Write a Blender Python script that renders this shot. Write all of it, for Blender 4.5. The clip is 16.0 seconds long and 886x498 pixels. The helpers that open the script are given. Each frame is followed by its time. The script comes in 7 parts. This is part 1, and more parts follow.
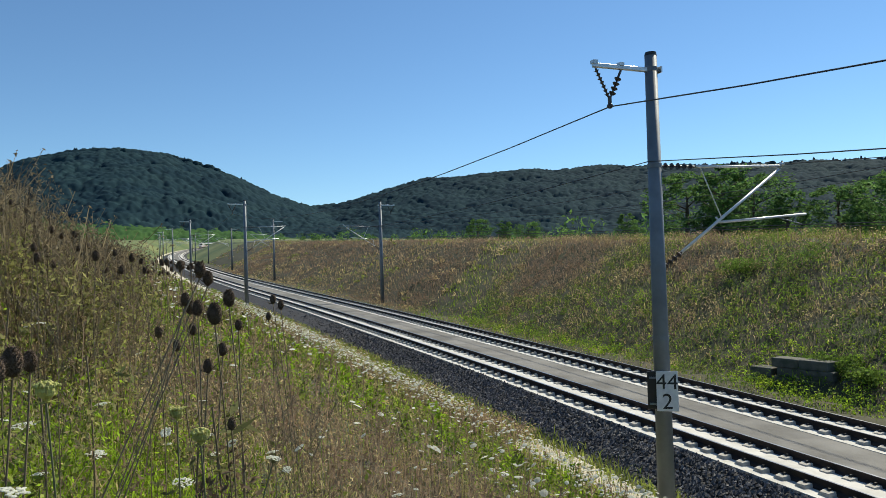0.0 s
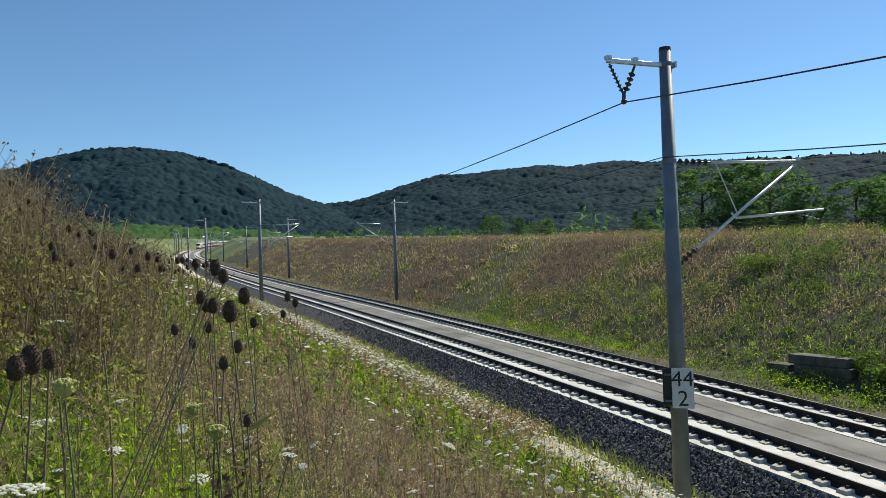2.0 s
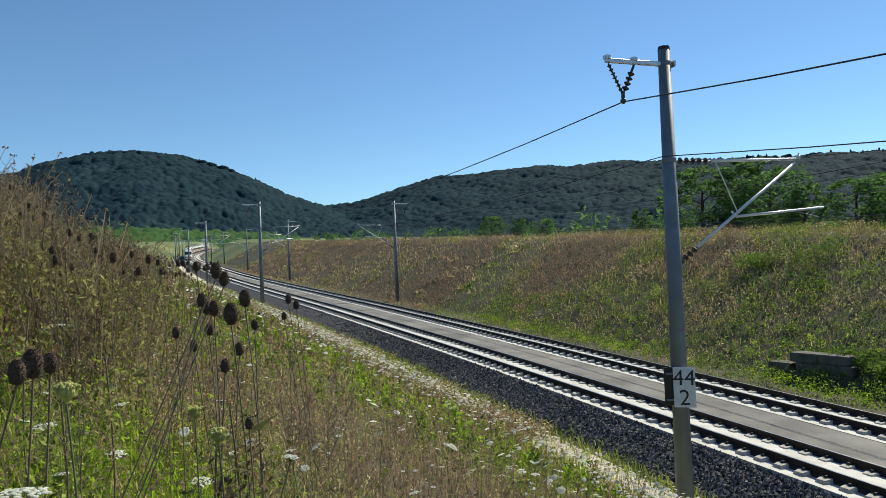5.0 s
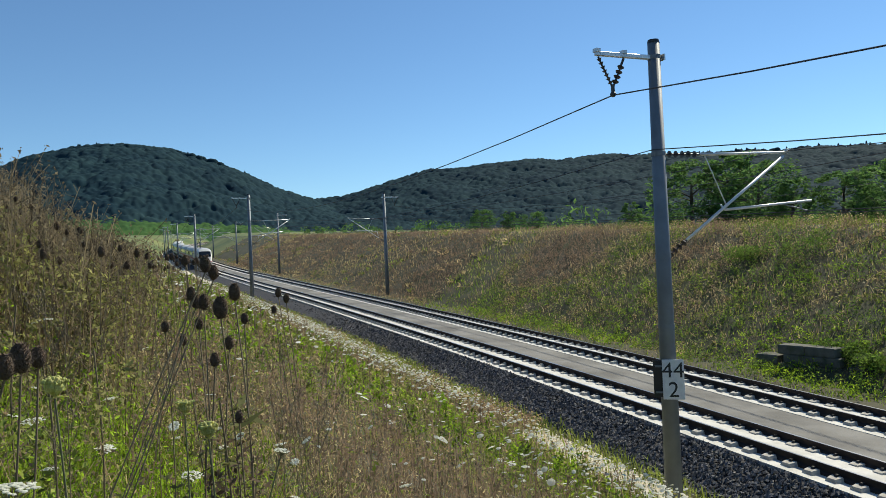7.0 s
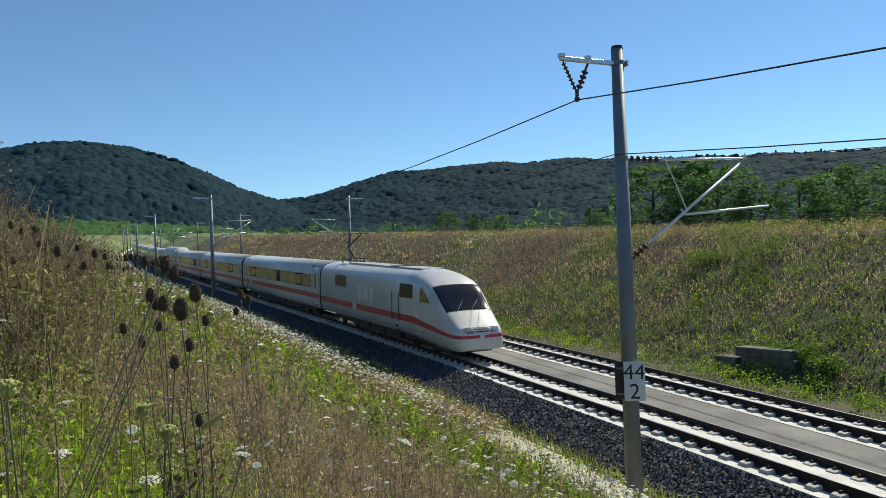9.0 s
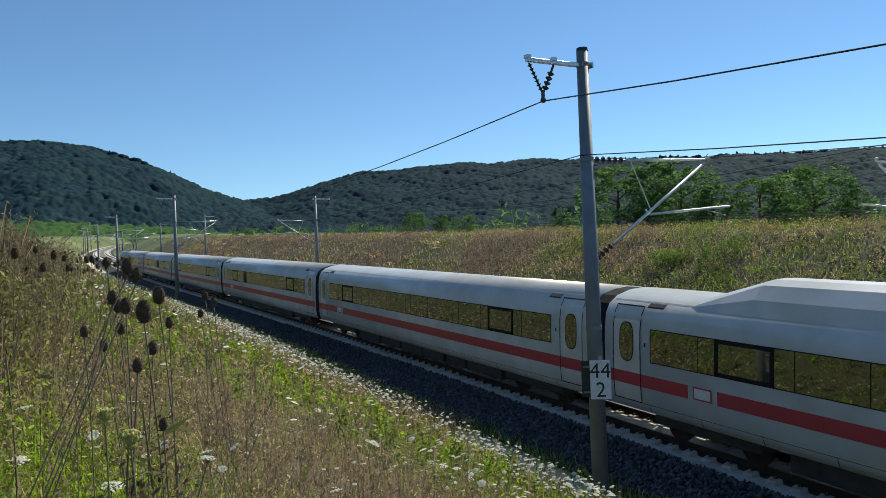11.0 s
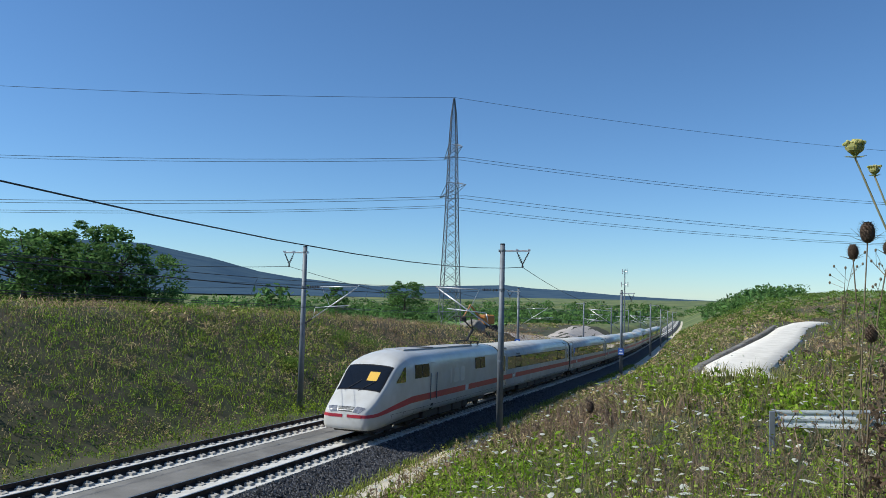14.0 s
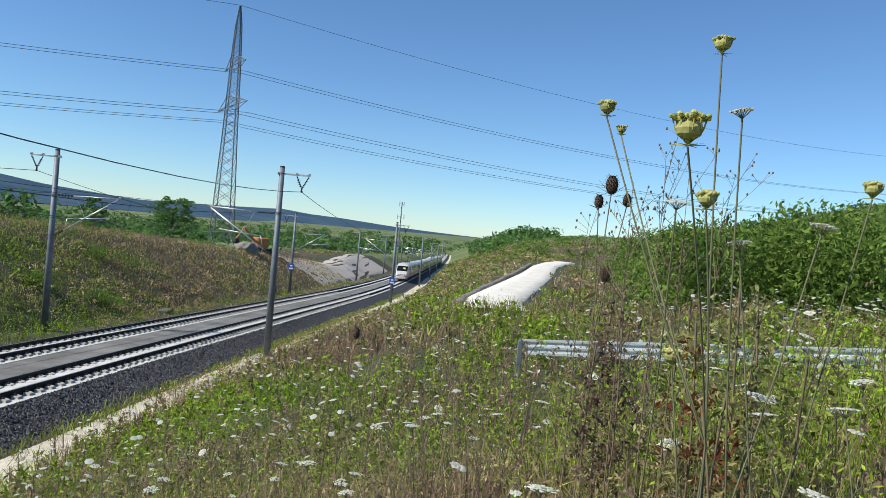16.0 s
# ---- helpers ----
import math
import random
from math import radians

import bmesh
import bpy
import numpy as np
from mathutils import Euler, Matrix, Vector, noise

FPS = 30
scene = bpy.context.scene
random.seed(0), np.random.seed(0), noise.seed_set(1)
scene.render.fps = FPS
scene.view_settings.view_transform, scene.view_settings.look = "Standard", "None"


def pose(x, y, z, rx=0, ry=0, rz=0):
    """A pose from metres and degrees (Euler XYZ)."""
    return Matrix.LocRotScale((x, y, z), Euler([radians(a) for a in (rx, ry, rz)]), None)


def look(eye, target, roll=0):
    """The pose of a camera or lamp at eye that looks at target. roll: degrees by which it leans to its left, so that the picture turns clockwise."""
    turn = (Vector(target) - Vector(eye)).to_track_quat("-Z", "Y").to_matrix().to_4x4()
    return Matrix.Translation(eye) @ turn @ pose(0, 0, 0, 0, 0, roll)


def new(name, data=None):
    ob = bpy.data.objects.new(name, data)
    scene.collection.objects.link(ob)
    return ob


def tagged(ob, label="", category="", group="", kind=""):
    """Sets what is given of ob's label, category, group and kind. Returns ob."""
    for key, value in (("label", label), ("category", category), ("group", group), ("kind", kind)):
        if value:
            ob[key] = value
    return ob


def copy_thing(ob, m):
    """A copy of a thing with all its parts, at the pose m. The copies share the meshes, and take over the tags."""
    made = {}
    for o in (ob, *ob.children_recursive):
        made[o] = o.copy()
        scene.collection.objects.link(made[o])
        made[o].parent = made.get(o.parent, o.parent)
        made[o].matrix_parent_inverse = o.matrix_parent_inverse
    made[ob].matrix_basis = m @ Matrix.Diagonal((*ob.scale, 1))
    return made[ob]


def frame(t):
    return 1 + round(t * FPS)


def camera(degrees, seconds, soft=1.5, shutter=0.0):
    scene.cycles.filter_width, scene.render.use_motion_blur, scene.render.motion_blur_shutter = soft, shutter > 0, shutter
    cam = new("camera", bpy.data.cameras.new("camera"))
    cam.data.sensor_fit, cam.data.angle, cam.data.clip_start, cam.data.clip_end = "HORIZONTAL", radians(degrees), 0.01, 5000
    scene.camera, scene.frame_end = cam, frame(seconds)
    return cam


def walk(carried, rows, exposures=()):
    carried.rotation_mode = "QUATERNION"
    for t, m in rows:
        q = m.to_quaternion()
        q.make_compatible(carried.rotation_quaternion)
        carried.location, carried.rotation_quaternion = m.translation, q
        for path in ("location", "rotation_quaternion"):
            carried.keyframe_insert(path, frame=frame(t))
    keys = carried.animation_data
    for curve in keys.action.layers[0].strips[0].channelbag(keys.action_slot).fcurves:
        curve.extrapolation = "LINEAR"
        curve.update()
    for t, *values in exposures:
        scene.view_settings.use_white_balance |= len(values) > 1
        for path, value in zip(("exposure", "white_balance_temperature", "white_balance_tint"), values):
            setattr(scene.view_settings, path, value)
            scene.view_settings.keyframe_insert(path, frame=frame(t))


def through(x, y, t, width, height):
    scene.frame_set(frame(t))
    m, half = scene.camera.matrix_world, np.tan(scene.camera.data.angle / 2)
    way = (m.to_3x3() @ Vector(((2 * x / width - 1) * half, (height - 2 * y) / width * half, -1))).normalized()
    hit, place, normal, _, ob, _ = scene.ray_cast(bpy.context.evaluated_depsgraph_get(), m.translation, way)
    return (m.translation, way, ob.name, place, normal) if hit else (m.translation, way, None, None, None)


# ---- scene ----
# ---------------------------------------------------------------- camera
cam = camera(62.25, 16.0, soft=0.55, shutter=0.0)
# seconds, place, yaw, pitch, roll
PATH = [
    (0, 0.000, -15.480, 5.750, 68.41, 1.46, 1.67),
    (0.5, 0.000, -15.480, 5.750, 68.62, 1.41, 1.64),
    (1, 0.000, -15.480, 5.750, 68.88, 1.33, 1.69),
    (1.5, 0.000, -15.480, 5.750, 69.25, 1.26, 1.77),
    (2, 0.000, -15.480, 5.750, 69.49, 1.27, 1.88),
    (2.5, 0.000, -15.480, 5.750, 69.56, 1.50, 1.92),
    (3, 0.000, -15.480, 5.750, 69.56, 1.66, 2.03),
    (3.5, 0.000, -15.480, 5.750, 69.57, 1.60, 2.11),
    (4, 0.000, -15.480, 5.750, 69.56, 1.54, 2.18),
    (6.5, 0.000, -15.480, 5.750, 69.25, 0.88, 2.47),
    (7, 0.000, -15.480, 5.750, 68.77, 0.79, 2.41),
    (7.5, 0.000, -15.480, 5.750, 68.20, 0.68, 2.36),
    (8, 0.000, -15.480, 5.750, 67.61, 0.59, 2.20),
    (8.5, 0.000, -15.480, 5.750, 66.83, 0.59, 2.09),
    (9, 0.000, -15.480, 5.750, 66.01, 0.85, 2.07),
    (11.5, 0.000, -15.480, 5.750, 63.24, 0.69, 2.37),
    (12, 0.000, -15.480, 5.750, 63.21, 0.65, 2.40),
    (12.5, 0.000, -15.480, 5.750, 63.00, 0.84, 2.42),
    (12.7, 0.003, -15.498, 5.749, 62.20, 0.76, 2.55),
    (12.8, 0.004, -15.507, 5.749, 60.70, 0.71, 2.62),
    (12.9, 0.006, -15.516, 5.748, 56.40, 0.67, 2.69),
    (13, 0.007, -15.525, 5.748, 48.30, 0.63, 2.76),
    (13.1, 0.011, -15.549, 5.747, 36.36, 0.29, 2.35),
    (13.2, 0.014, -15.572, 5.746, 24.42, -0.04, 1.94),
    (13.3, 0.017, -15.598, 5.744, 12.48, -0.32, 1.53),
    (13.4, 0.021, -15.626, 5.743, 0.54, 0.41, 1.12),
    (13.5, 0.025, -15.653, 5.742, -11.40, 1.23, 0.71),
    (13.6, 0.029, -15.679, 5.741, -23.34, 1.99, 0.31),
    (13.7, 0.033, -15.704, 5.740, -35.28, 2.28, -0.10),
    (13.8, 0.036, -15.726, 5.739, -47.22, 2.84, -0.51),
    (13.9, 0.038, -15.742, 5.738, -59.16, 3.08, -0.92),
    (14, 0.041, -15.759, 5.737, -71.10, 3.31, -1.33),
    (14.1, 0.041, -15.762, 5.737, -75.60, 2.85, -1.78),
    (14.2, 0.042, -15.764, 5.737, -78.20, 2.39, -2.23),
    (14.3, 0.042, -15.767, 5.737, -80.40, 1.93, -2.68),
    (14.5, 0.043, -15.772, 5.737, -83.05, 1.01, -3.58),
    (15, 0.043, -15.772, 5.737, -85.97, -0.13, -4.18),
    (15.5, 0.043, -15.772, 5.737, -87.63, -0.92, -4.82),
    (16, 0.043, -15.772, 5.737, -88.35, -1.38, -5.18),
]
walk(cam, [(t, pose(x, y, z, 90 + p, r, w)) for t, x, y, z, w, p, r in PATH], exposures=[(0, 0.2, 6950, 4), (13.0, 0.15, 6900, 4), (13.5, -0.15, 6700, 5), (14.0, 0.04, 6150, 7), (14.5, 0.19, 6300, 8), (16, 0.21, 6400, 8)])

# ---------------------------------------------------------------- light
SUN_EL, SUN_AZ = 44.0, -24.0          # the sun stands beyond the tracks, azimuth from +y towards +x
world = bpy.data.worlds.new("world")
scene.world = world
world.use_nodes = True
_nt = world.node_tree
_sky = _nt.nodes.new("ShaderNodeTexSky")
_sky.sky_type, _sky.sun_disc = "NISHITA", False
_sky.sun_elevation, _sky.sun_rotation = radians(SUN_EL), radians(SUN_AZ)
_sky.altitude, _sky.air_density, _sky.dust_density, _sky.ozone_density = 400, 0.94, 0.0, 4.0
_tint = _nt.nodes.new("ShaderNodeMix")
_tint.data_type, _tint.blend_type = "RGBA", "MULTIPLY"
_tint.inputs[0].default_value, _tint.inputs[7].default_value = 1.0, (0.79, 0.97, 1.11, 1)
_nt.links.new(_sky.outputs[0], _tint.inputs[6])
_nt.links.new(_tint.outputs[2], _nt.nodes["Background"].inputs[0])
_nt.nodes["Background"].inputs[1].default_value = 0.107
_sl = bpy.data.lights.new("sun", "SUN")
_sl.energy, _sl.angle, _sl.color = 4.8, radians(0.53), (1.0, 0.94, 0.83)
_so = new("sun", _sl)
_sd = Vector((math.sin(radians(SUN_AZ)) * math.cos(radians(SUN_EL)), math.cos(radians(SUN_AZ)) * math.cos(radians(SUN_EL)), math.sin(radians(SUN_EL))))
_so.matrix_world = look(_sd * 50, (0, 0, 0))

# ---------------------------------------------------------------- materials
def mat(name, base, rough=0.6, metal=0.0, second=None, scale=4.0, detail=6.0, bump=0.0, bscale=40.0, spread=(0.35, 0.65), rand=0.0, island=False, spec=0.5):
    """A surface with a base colour, a second colour mixed in by noise, fine relief, and change from piece to piece."""
    m = bpy.data.materials.new(name)
    m.use_nodes = True
    nt = m.node_tree
    b = nt.nodes["Principled BSDF"]
    b.inputs["Roughness"].default_value, b.inputs["Metallic"].default_value = rough, metal
    b.inputs["Specular IOR Level"].default_value = spec
    b.inputs["Base Color"].default_value = (*base, 1)
    co = nt.nodes.new("ShaderNodeTexCoord")
    col = None
    if second:
        n = nt.nodes.new("ShaderNodeTexNoise")
        n.inputs["Scale"].default_value, n.inputs["Detail"].default_value, n.inputs["Roughness"].default_value = scale, detail, 0.6
        nt.links.new(co.outputs["Object"], n.inputs["Vector"])
        r = nt.nodes.new("ShaderNodeMapRange")
        r.inputs["From Min"].default_value, r.inputs["From Max"].default_value = spread
        nt.links.new(n.outputs["Fac"], r.inputs["Value"])
        mx = nt.nodes.new("ShaderNodeMix")
        mx.data_type = "RGBA"
        mx.inputs[6].default_value, mx.inputs[7].default_value = (*base, 1), (*second, 1)
        nt.links.new(r.outputs[0], mx.inputs[0])
        col = mx.outputs[2]
        nt.links.new(col, b.inputs["Base Color"])
    if rand:
        if island:
            src = nt.nodes.new("ShaderNodeNewGeometry").outputs["Random Per Island"]
        else:
            src = nt.nodes.new("ShaderNodeObjectInfo").outputs["Random"]
        r2 = nt.nodes.new("ShaderNodeMapRange")
        r2.inputs["To Min"].default_value, r2.inputs["To Max"].default_value = 1 - rand, 1 + rand
        nt.links.new(src, r2.inputs["Value"])
        hs = nt.nodes.new("ShaderNodeHueSaturation")
        hs.inputs["Color"].default_value = (*base, 1)
        nt.links.new(r2.outputs[0], hs.inputs["Value"])
        if col:
            nt.links.new(col, hs.inputs["Color"])
        nt.links.new(hs.outputs[0], b.inputs["Base Color"])
    if bump:
        n2 = nt.nodes.new("ShaderNodeTexNoise")
        n2.inputs["Scale"].default_value, n2.inputs["Detail"].default_value = bscale, 4
        nt.links.new(co.outputs["Object"], n2.inputs["Vector"])
        bp = nt.nodes.new("ShaderNodeBump")
        bp.inputs["Strength"].default_value, bp.inputs["Distance"].default_value = bump, 0.02
        nt.links.new(n2.outputs["Fac"], bp.inputs["Height"])
        nt.links.new(bp.outputs[0], b.inputs["Normal"])
    return m


def leafy(name, base, second, rand=0.35, scale=0.25, through=0.45):
    """Leaves and blades: diffuse with some light let through, varied from blade to blade and in patches."""
    m = mat(name, base, 0.75, 0, second, scale, 4, rand=rand, island=True, spec=0.15)
    nt = m.node_tree
    b = nt.nodes["Principled BSDF"]
    tr = nt.nodes.new("ShaderNodeBsdfTranslucent")
    nt.links.new(b.inputs["Base Color"].links[0].from_socket, tr.inputs[0])
    ms = nt.nodes.new("ShaderNodeMixShader")
    ms.inputs[0].default_value = through
    nt.links.new(b.outputs[0], ms.inputs[1])
    nt.links.new(tr.outputs[0], ms.inputs[2])
    nt.links.new(ms.outputs[0], nt.nodes["Material Output"].inputs[0])
    return m


M_CONC = mat("pale_concrete", (0.66, 0.64, 0.59), 0.85, 0, (0.50, 0.48, 0.43), 1.8, bump=0.3)
M_WALKWAY = mat("grey_walkway", (0.12, 0.114, 0.102), 0.9, 0, (0.23, 0.22, 0.20), 0.45, bump=0.3, bscale=60)
M_RAIL = mat("rusty_rail", (0.022, 0.015, 0.011), 0.85, 0.0, (0.040, 0.027, 0.020), 3)
M_RAILTOP = mat("polished_railhead", (0.45, 0.44, 0.43), 0.3, 0.9, (0.3, 0.29, 0.28), 3)
M_PLATE = mat("concrete_rail_seat", (0.50, 0.47, 0.41), 0.85, 0, (0.36, 0.33, 0.28), 6, rand=0.15, island=True)
M_CLIP = mat("dark_steel_clip", (0.05, 0.045, 0.04), 0.55, 0.6)
M_BALLAST = mat("dark_ballast", (0.018, 0.018, 0.021), 0.9, 0, (0.04, 0.04, 0.046), 14, bump=1.0, bscale=18)
M_STONE = mat("ballast_stone", (0.020, 0.021, 0.024), 0.7, 0, (0.095, 0.096, 0.105), 6, rand=0.75, island=True)
M_GALV = mat("galvanised_steel", (0.20, 0.225, 0.25), 0.6, 0.3, (0.15, 0.17, 0.195), 2.0, bump=0.1)
M_GALVL = mat("bright_aluminium_tube", (0.72, 0.72, 0.72), 0.35, 0.6, (0.6, 0.6, 0.6), 4)
M_INSUL = mat("brown_insulator", (0.05, 0.04, 0.04), 0.35)
M_WIRE = mat("dark_wire", (0.05, 0.055, 0.06), 0.5, 0.6)
M_SIGNW = mat("white_sign_enamel", (0.75, 0.76, 0.78), 0.5, 0, (0.62, 0.63, 0.66), 9)
M_BLACK = mat("black_paint", (0.02, 0.02, 0.022), 0.5)
M_GROUND = mat("meadow_soil", (0.075, 0.062, 0.034), 0.95, 0, (0.045, 0.055, 0.018), 0.35, 8, bump=1.0, bscale=6)
M_FARGRASS = mat("far_meadow", (0.17, 0.19, 0.06), 0.95, 0, (0.07, 0.11, 0.03), 0.012, 8, spread=(0.42, 0.58))
M_GRAVEL = mat("pale_gravel", (0.70, 0.63, 0.50), 0.95, 0, (0.46, 0.40, 0.29), 1.2, 8, bump=0.8, bscale=25)
M_ROAD = mat("white_crushed_stone", (0.78, 0.74, 0.66), 0.95, 0, (0.64, 0.60, 0.52), 1.2, 8, bump=0.6, bscale=15)
# Forest green pushed towards blue: thin haze over the hills, painted in.
M_FOREST = mat("hazy_forest_canopy", (0.008, 0.026, 0.039), 0.95, 0, (0.020, 0.046, 0.054), 0.02, 9, spec=0.05, bump=0.0)
M_YOUNG = mat("young_wood", (0.035, 0.085, 0.028), 0.95, 0, (0.06, 0.12, 0.035), 0.06, 8, spec=0.05)
# Distance haze is mixed into the colour, so the far ranges are painted blue.
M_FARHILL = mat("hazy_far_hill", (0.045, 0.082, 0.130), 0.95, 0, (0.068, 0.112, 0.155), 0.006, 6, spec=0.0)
M_WHITE = mat("white_train_paint", (0.60, 0.60, 0.58), 0.30, 0, (0.50, 0.49, 0.45), 0.9, spec=0.5)
M_RED = mat("red_stripe_paint", (0.46, 0.04, 0.065), 0.35, 0, (0.39, 0.035, 0.055), 2)
M_ROOFG = mat("grey_roof_panel", (0.42, 0.41, 0.40), 0.5, 0, (0.34, 0.33, 0.32), 2)
M_UNDER = mat("dark_underframe", (0.025, 0.024, 0.023), 0.7, 0, (0.045, 0.04, 0.035), 3)
M_RUBBER = mat("black_rubber", (0.012, 0.012, 0.014), 0.9, 0, (0.02, 0.02, 0.022), 3, spec=0.2)
M_GLASS = mat("coated_train_glass", (0.22, 0.235, 0.16), 0.03, 0.85, (0.19, 0.20, 0.135), 0.6, spec=0.8)
M_DGLASS = mat("dark_cab_glass", (0.010, 0.013, 0.018), 0.12, spec=0.3)

# ---------------------------------------------------------------- helpers
def mesh_np(name, verts, faces, material, smooth=False):
    """A mesh from arrays: verts (n, 3); faces (m, 3) or (m, 4)."""
    verts, faces = np.asarray(verts, dtype=np.float32), np.asarray(faces, dtype=np.int32)
    me = bpy.data.meshes.new(name)
    k = faces.shape[1]
    me.vertices.add(len(verts)), me.loops.add(faces.size), me.polygons.add(len(faces))
    me.vertices.foreach_set("co", verts.ravel())
    me.loops.foreach_set("vertex_index", faces.ravel())
    me.polygons.foreach_set("loop_start", np.arange(0, faces.size, k, dtype=np.int32))
    me.polygons.foreach_set("use_smooth", np.full(len(faces), smooth))
    me.update(calc_edges=True)
    me.materials.append(material)
    return me


def part(name, bm, material=None, parent=None, label="", smooth=False):
    """Links a bmesh (or a mesh) as one mesh object under a thing or part."""
    if isinstance(bm, bmesh.types.BMesh):
        me = bpy.data.meshes.new(name)
        for fc in bm.faces:
            fc.smooth = smooth
        bm.to_mesh(me)
        bm.free()
        me.materials.append(material)
    else:
        me = bm
    ob = new(name, me)
    if parent is not None:
        ob.parent = parent
    if label:
        ob["label"] = label
    return ob


def box(bm, x0, x1, y0, y1, z0, z1, bevel=0.0):
    r = bmesh.ops.create_cube(bm, size=1.0, matrix=Matrix.Translation(((x0 + x1) / 2, (y0 + y1) / 2, (z0 + z1) / 2)) @ Matrix.Diagonal((x1 - x0, y1 - y0, z1 - z0, 1)))
    if bevel:
        es = {e for v in r["verts"] for e in v.link_edges}
        bmesh.ops.bevel(bm, geom=list(es), offset=bevel, segments=1, affect="EDGES")
    return bm


def rod(bm, a, b, ra, rb=None, n=8):
    """A tapered rod from a to b."""
    a, b = Vector(a), Vector(b)
    rb = ra if rb is None else rb
    m = Matrix.Translation((a + b) / 2) @ (b - a).to_track_quat("Z", "Y").to_matrix().to_4x4()
    bmesh.ops.create_cone(bm, cap_ends=True, segments=n, radius1=ra, radius2=rb, depth=(b - a).length, matrix=m)
    return bm


def ball(bm, c, r, sx=1, sy=1, sz=1, u=8, v=6):
    bmesh.ops.create_uvsphere(bm, u_segments=u, v_segments=v, radius=r, matrix=Matrix.Translation(c) @ Matrix.Diagonal((sx, sy, sz, 1)))
    return bm


def tube(points, r, n=6):
    """Arrays of a tube along points."""
    P = np.asarray(points, dtype=float)
    T = np.gradient(P, axis=0)
    T /= np.linalg.norm(T, axis=1, keepdims=True)
    up = np.array([0.0, 0.0, 1.0]) if abs(T[0, 2]) < 0.9 else np.array([1.0, 0, 0])
    A = np.cross(T, up)
    A /= np.linalg.norm(A, axis=1, keepdims=True)
    B = np.cross(A, T)
    a = np.linspace(0, 2 * np.pi, n, endpoint=False)
    V = (P[:, None] + r * (np.cos(a)[None, :, None] * A[:, None] + np.sin(a)[None, :, None] * B[:, None])).reshape(-1, 3)
    i, j = np.meshgrid(np.arange(len(P) - 1), np.arange(n), indexing="ij")
    k = (j + 1) % n
    F = np.stack([i * n + j, i * n + k, (i + 1) * n + k, (i + 1) * n + j], -1).reshape(-1, 4)
    return V, F


def join(parts):
    """Joins arrays of (verts, faces)."""
    vs, fs, o = [], [], 0
    for v, f in parts:
        vs.append(v), fs.append(np.asarray(f) + o)
        o += len(v)
    return np.concatenate(vs), np.concatenate(fs)


def sheet(xs, f):
    """Arrays of a strip: for every x a row of points f(x)."""
    R = np.array([f(x) for x in xs])
    n = R.shape[1]
    i, j = np.meshgrid(np.arange(len(xs) - 1), np.arange(n - 1), indexing="ij")
    F = np.stack([i * n + j, (i + 1) * n + j, (i + 1) * n + j + 1, i * n + j + 1], -1).reshape(-1, 4)
    return R.reshape(-1, 3), F


# ---------------------------------------------------------------- the line of the railway
KX = np.array([-900, -700, -600, -500, -400, -320, -250, -190, -150, -100, -60, -30, 0, 30, 60, 100, 157, 200, 250, 300, 400, 600, 900], dtype=float)
KY = np.array([75, 32, 15.5, 2.3, -5.9, -8.2, -7.6, -6.3, -5.6, -3.6, -1.45, -0.37, 0, -0.34, -1.2, -2.4, -2.6, -2.2, -2.0, -2.0, -2.2, -1.0, 3.0])
KZ = np.array([38, 30.5, 26.3, 21.4, 16.6, 12.9, 9.9, 7.2, 5.7, 3.83, 2.3, 1.15, 0, -1.15, -2.3, -3.83, -5.9, -7.3, -8.7, -9.9, -12.2, -16.5, -22.0])
S = 4.52                                # between the track centres


def _herm(kx, kv, x):
    d = np.gradient(kv, kx)
    x = np.asarray(x, dtype=float)
    i = np.clip(np.searchsorted(kx, x) - 1, 0, len(kx) - 2)
    h = kx[i + 1] - kx[i]
    t = np.clip((x - kx[i]) / h, 0, 1)
    t2, t3 = t * t, t * t * t
    return (2 * t3 - 3 * t2 + 1) * kv[i] + (t3 - 2 * t2 + t) * h * d[i] + (3 * t2 - 2 * t3) * kv[i + 1] + (t3 - t2) * h * d[i + 1]


def yc(x):
    return _herm(KX, KY, x)


def zc(x):
    return _herm(KX, KZ, x)


def side(x):
    """The unit vector across the track, to the far side."""
    s = (yc(x + 0.5) - yc(x - 0.5))
    n = math.hypot(1, s)
    return -s / n, 1 / n


def on(x, v, h=0.0):
    """A point v metres across from the near track's centre, h above its rails."""
    a, b = side(x)
    return (x + a * v, float(yc(x)) + b * v, float(zc(x)) + h)


def heading(x):
    return math.degrees(math.atan2(float(yc(x + 0.5) - yc(x - 0.5)), 1.0))

# ---------------------------------------------------------------- ground
def sm(a, b, x):
    t = np.clip((np.asarray(x, dtype=float) - a) / (b - a), 0, 1)
    return t * t * (3 - 2 * t)


def smin(a, b, k):
    h = np.clip(0.5 + 0.5 * (b - a) / k, 0, 1)
    return b * (1 - h) + a * h - k * h * (1 - h)


def crest(x):
    """Height of the far cutting's edge above the rails."""
    return np.interp(x, [-900, -300, -60, 60, 105, 165, 215, 300, 900], [7.0, 6.6, 5.7, 5.6, 4.4, 2.2, 4.6, 3.0, 1.0])


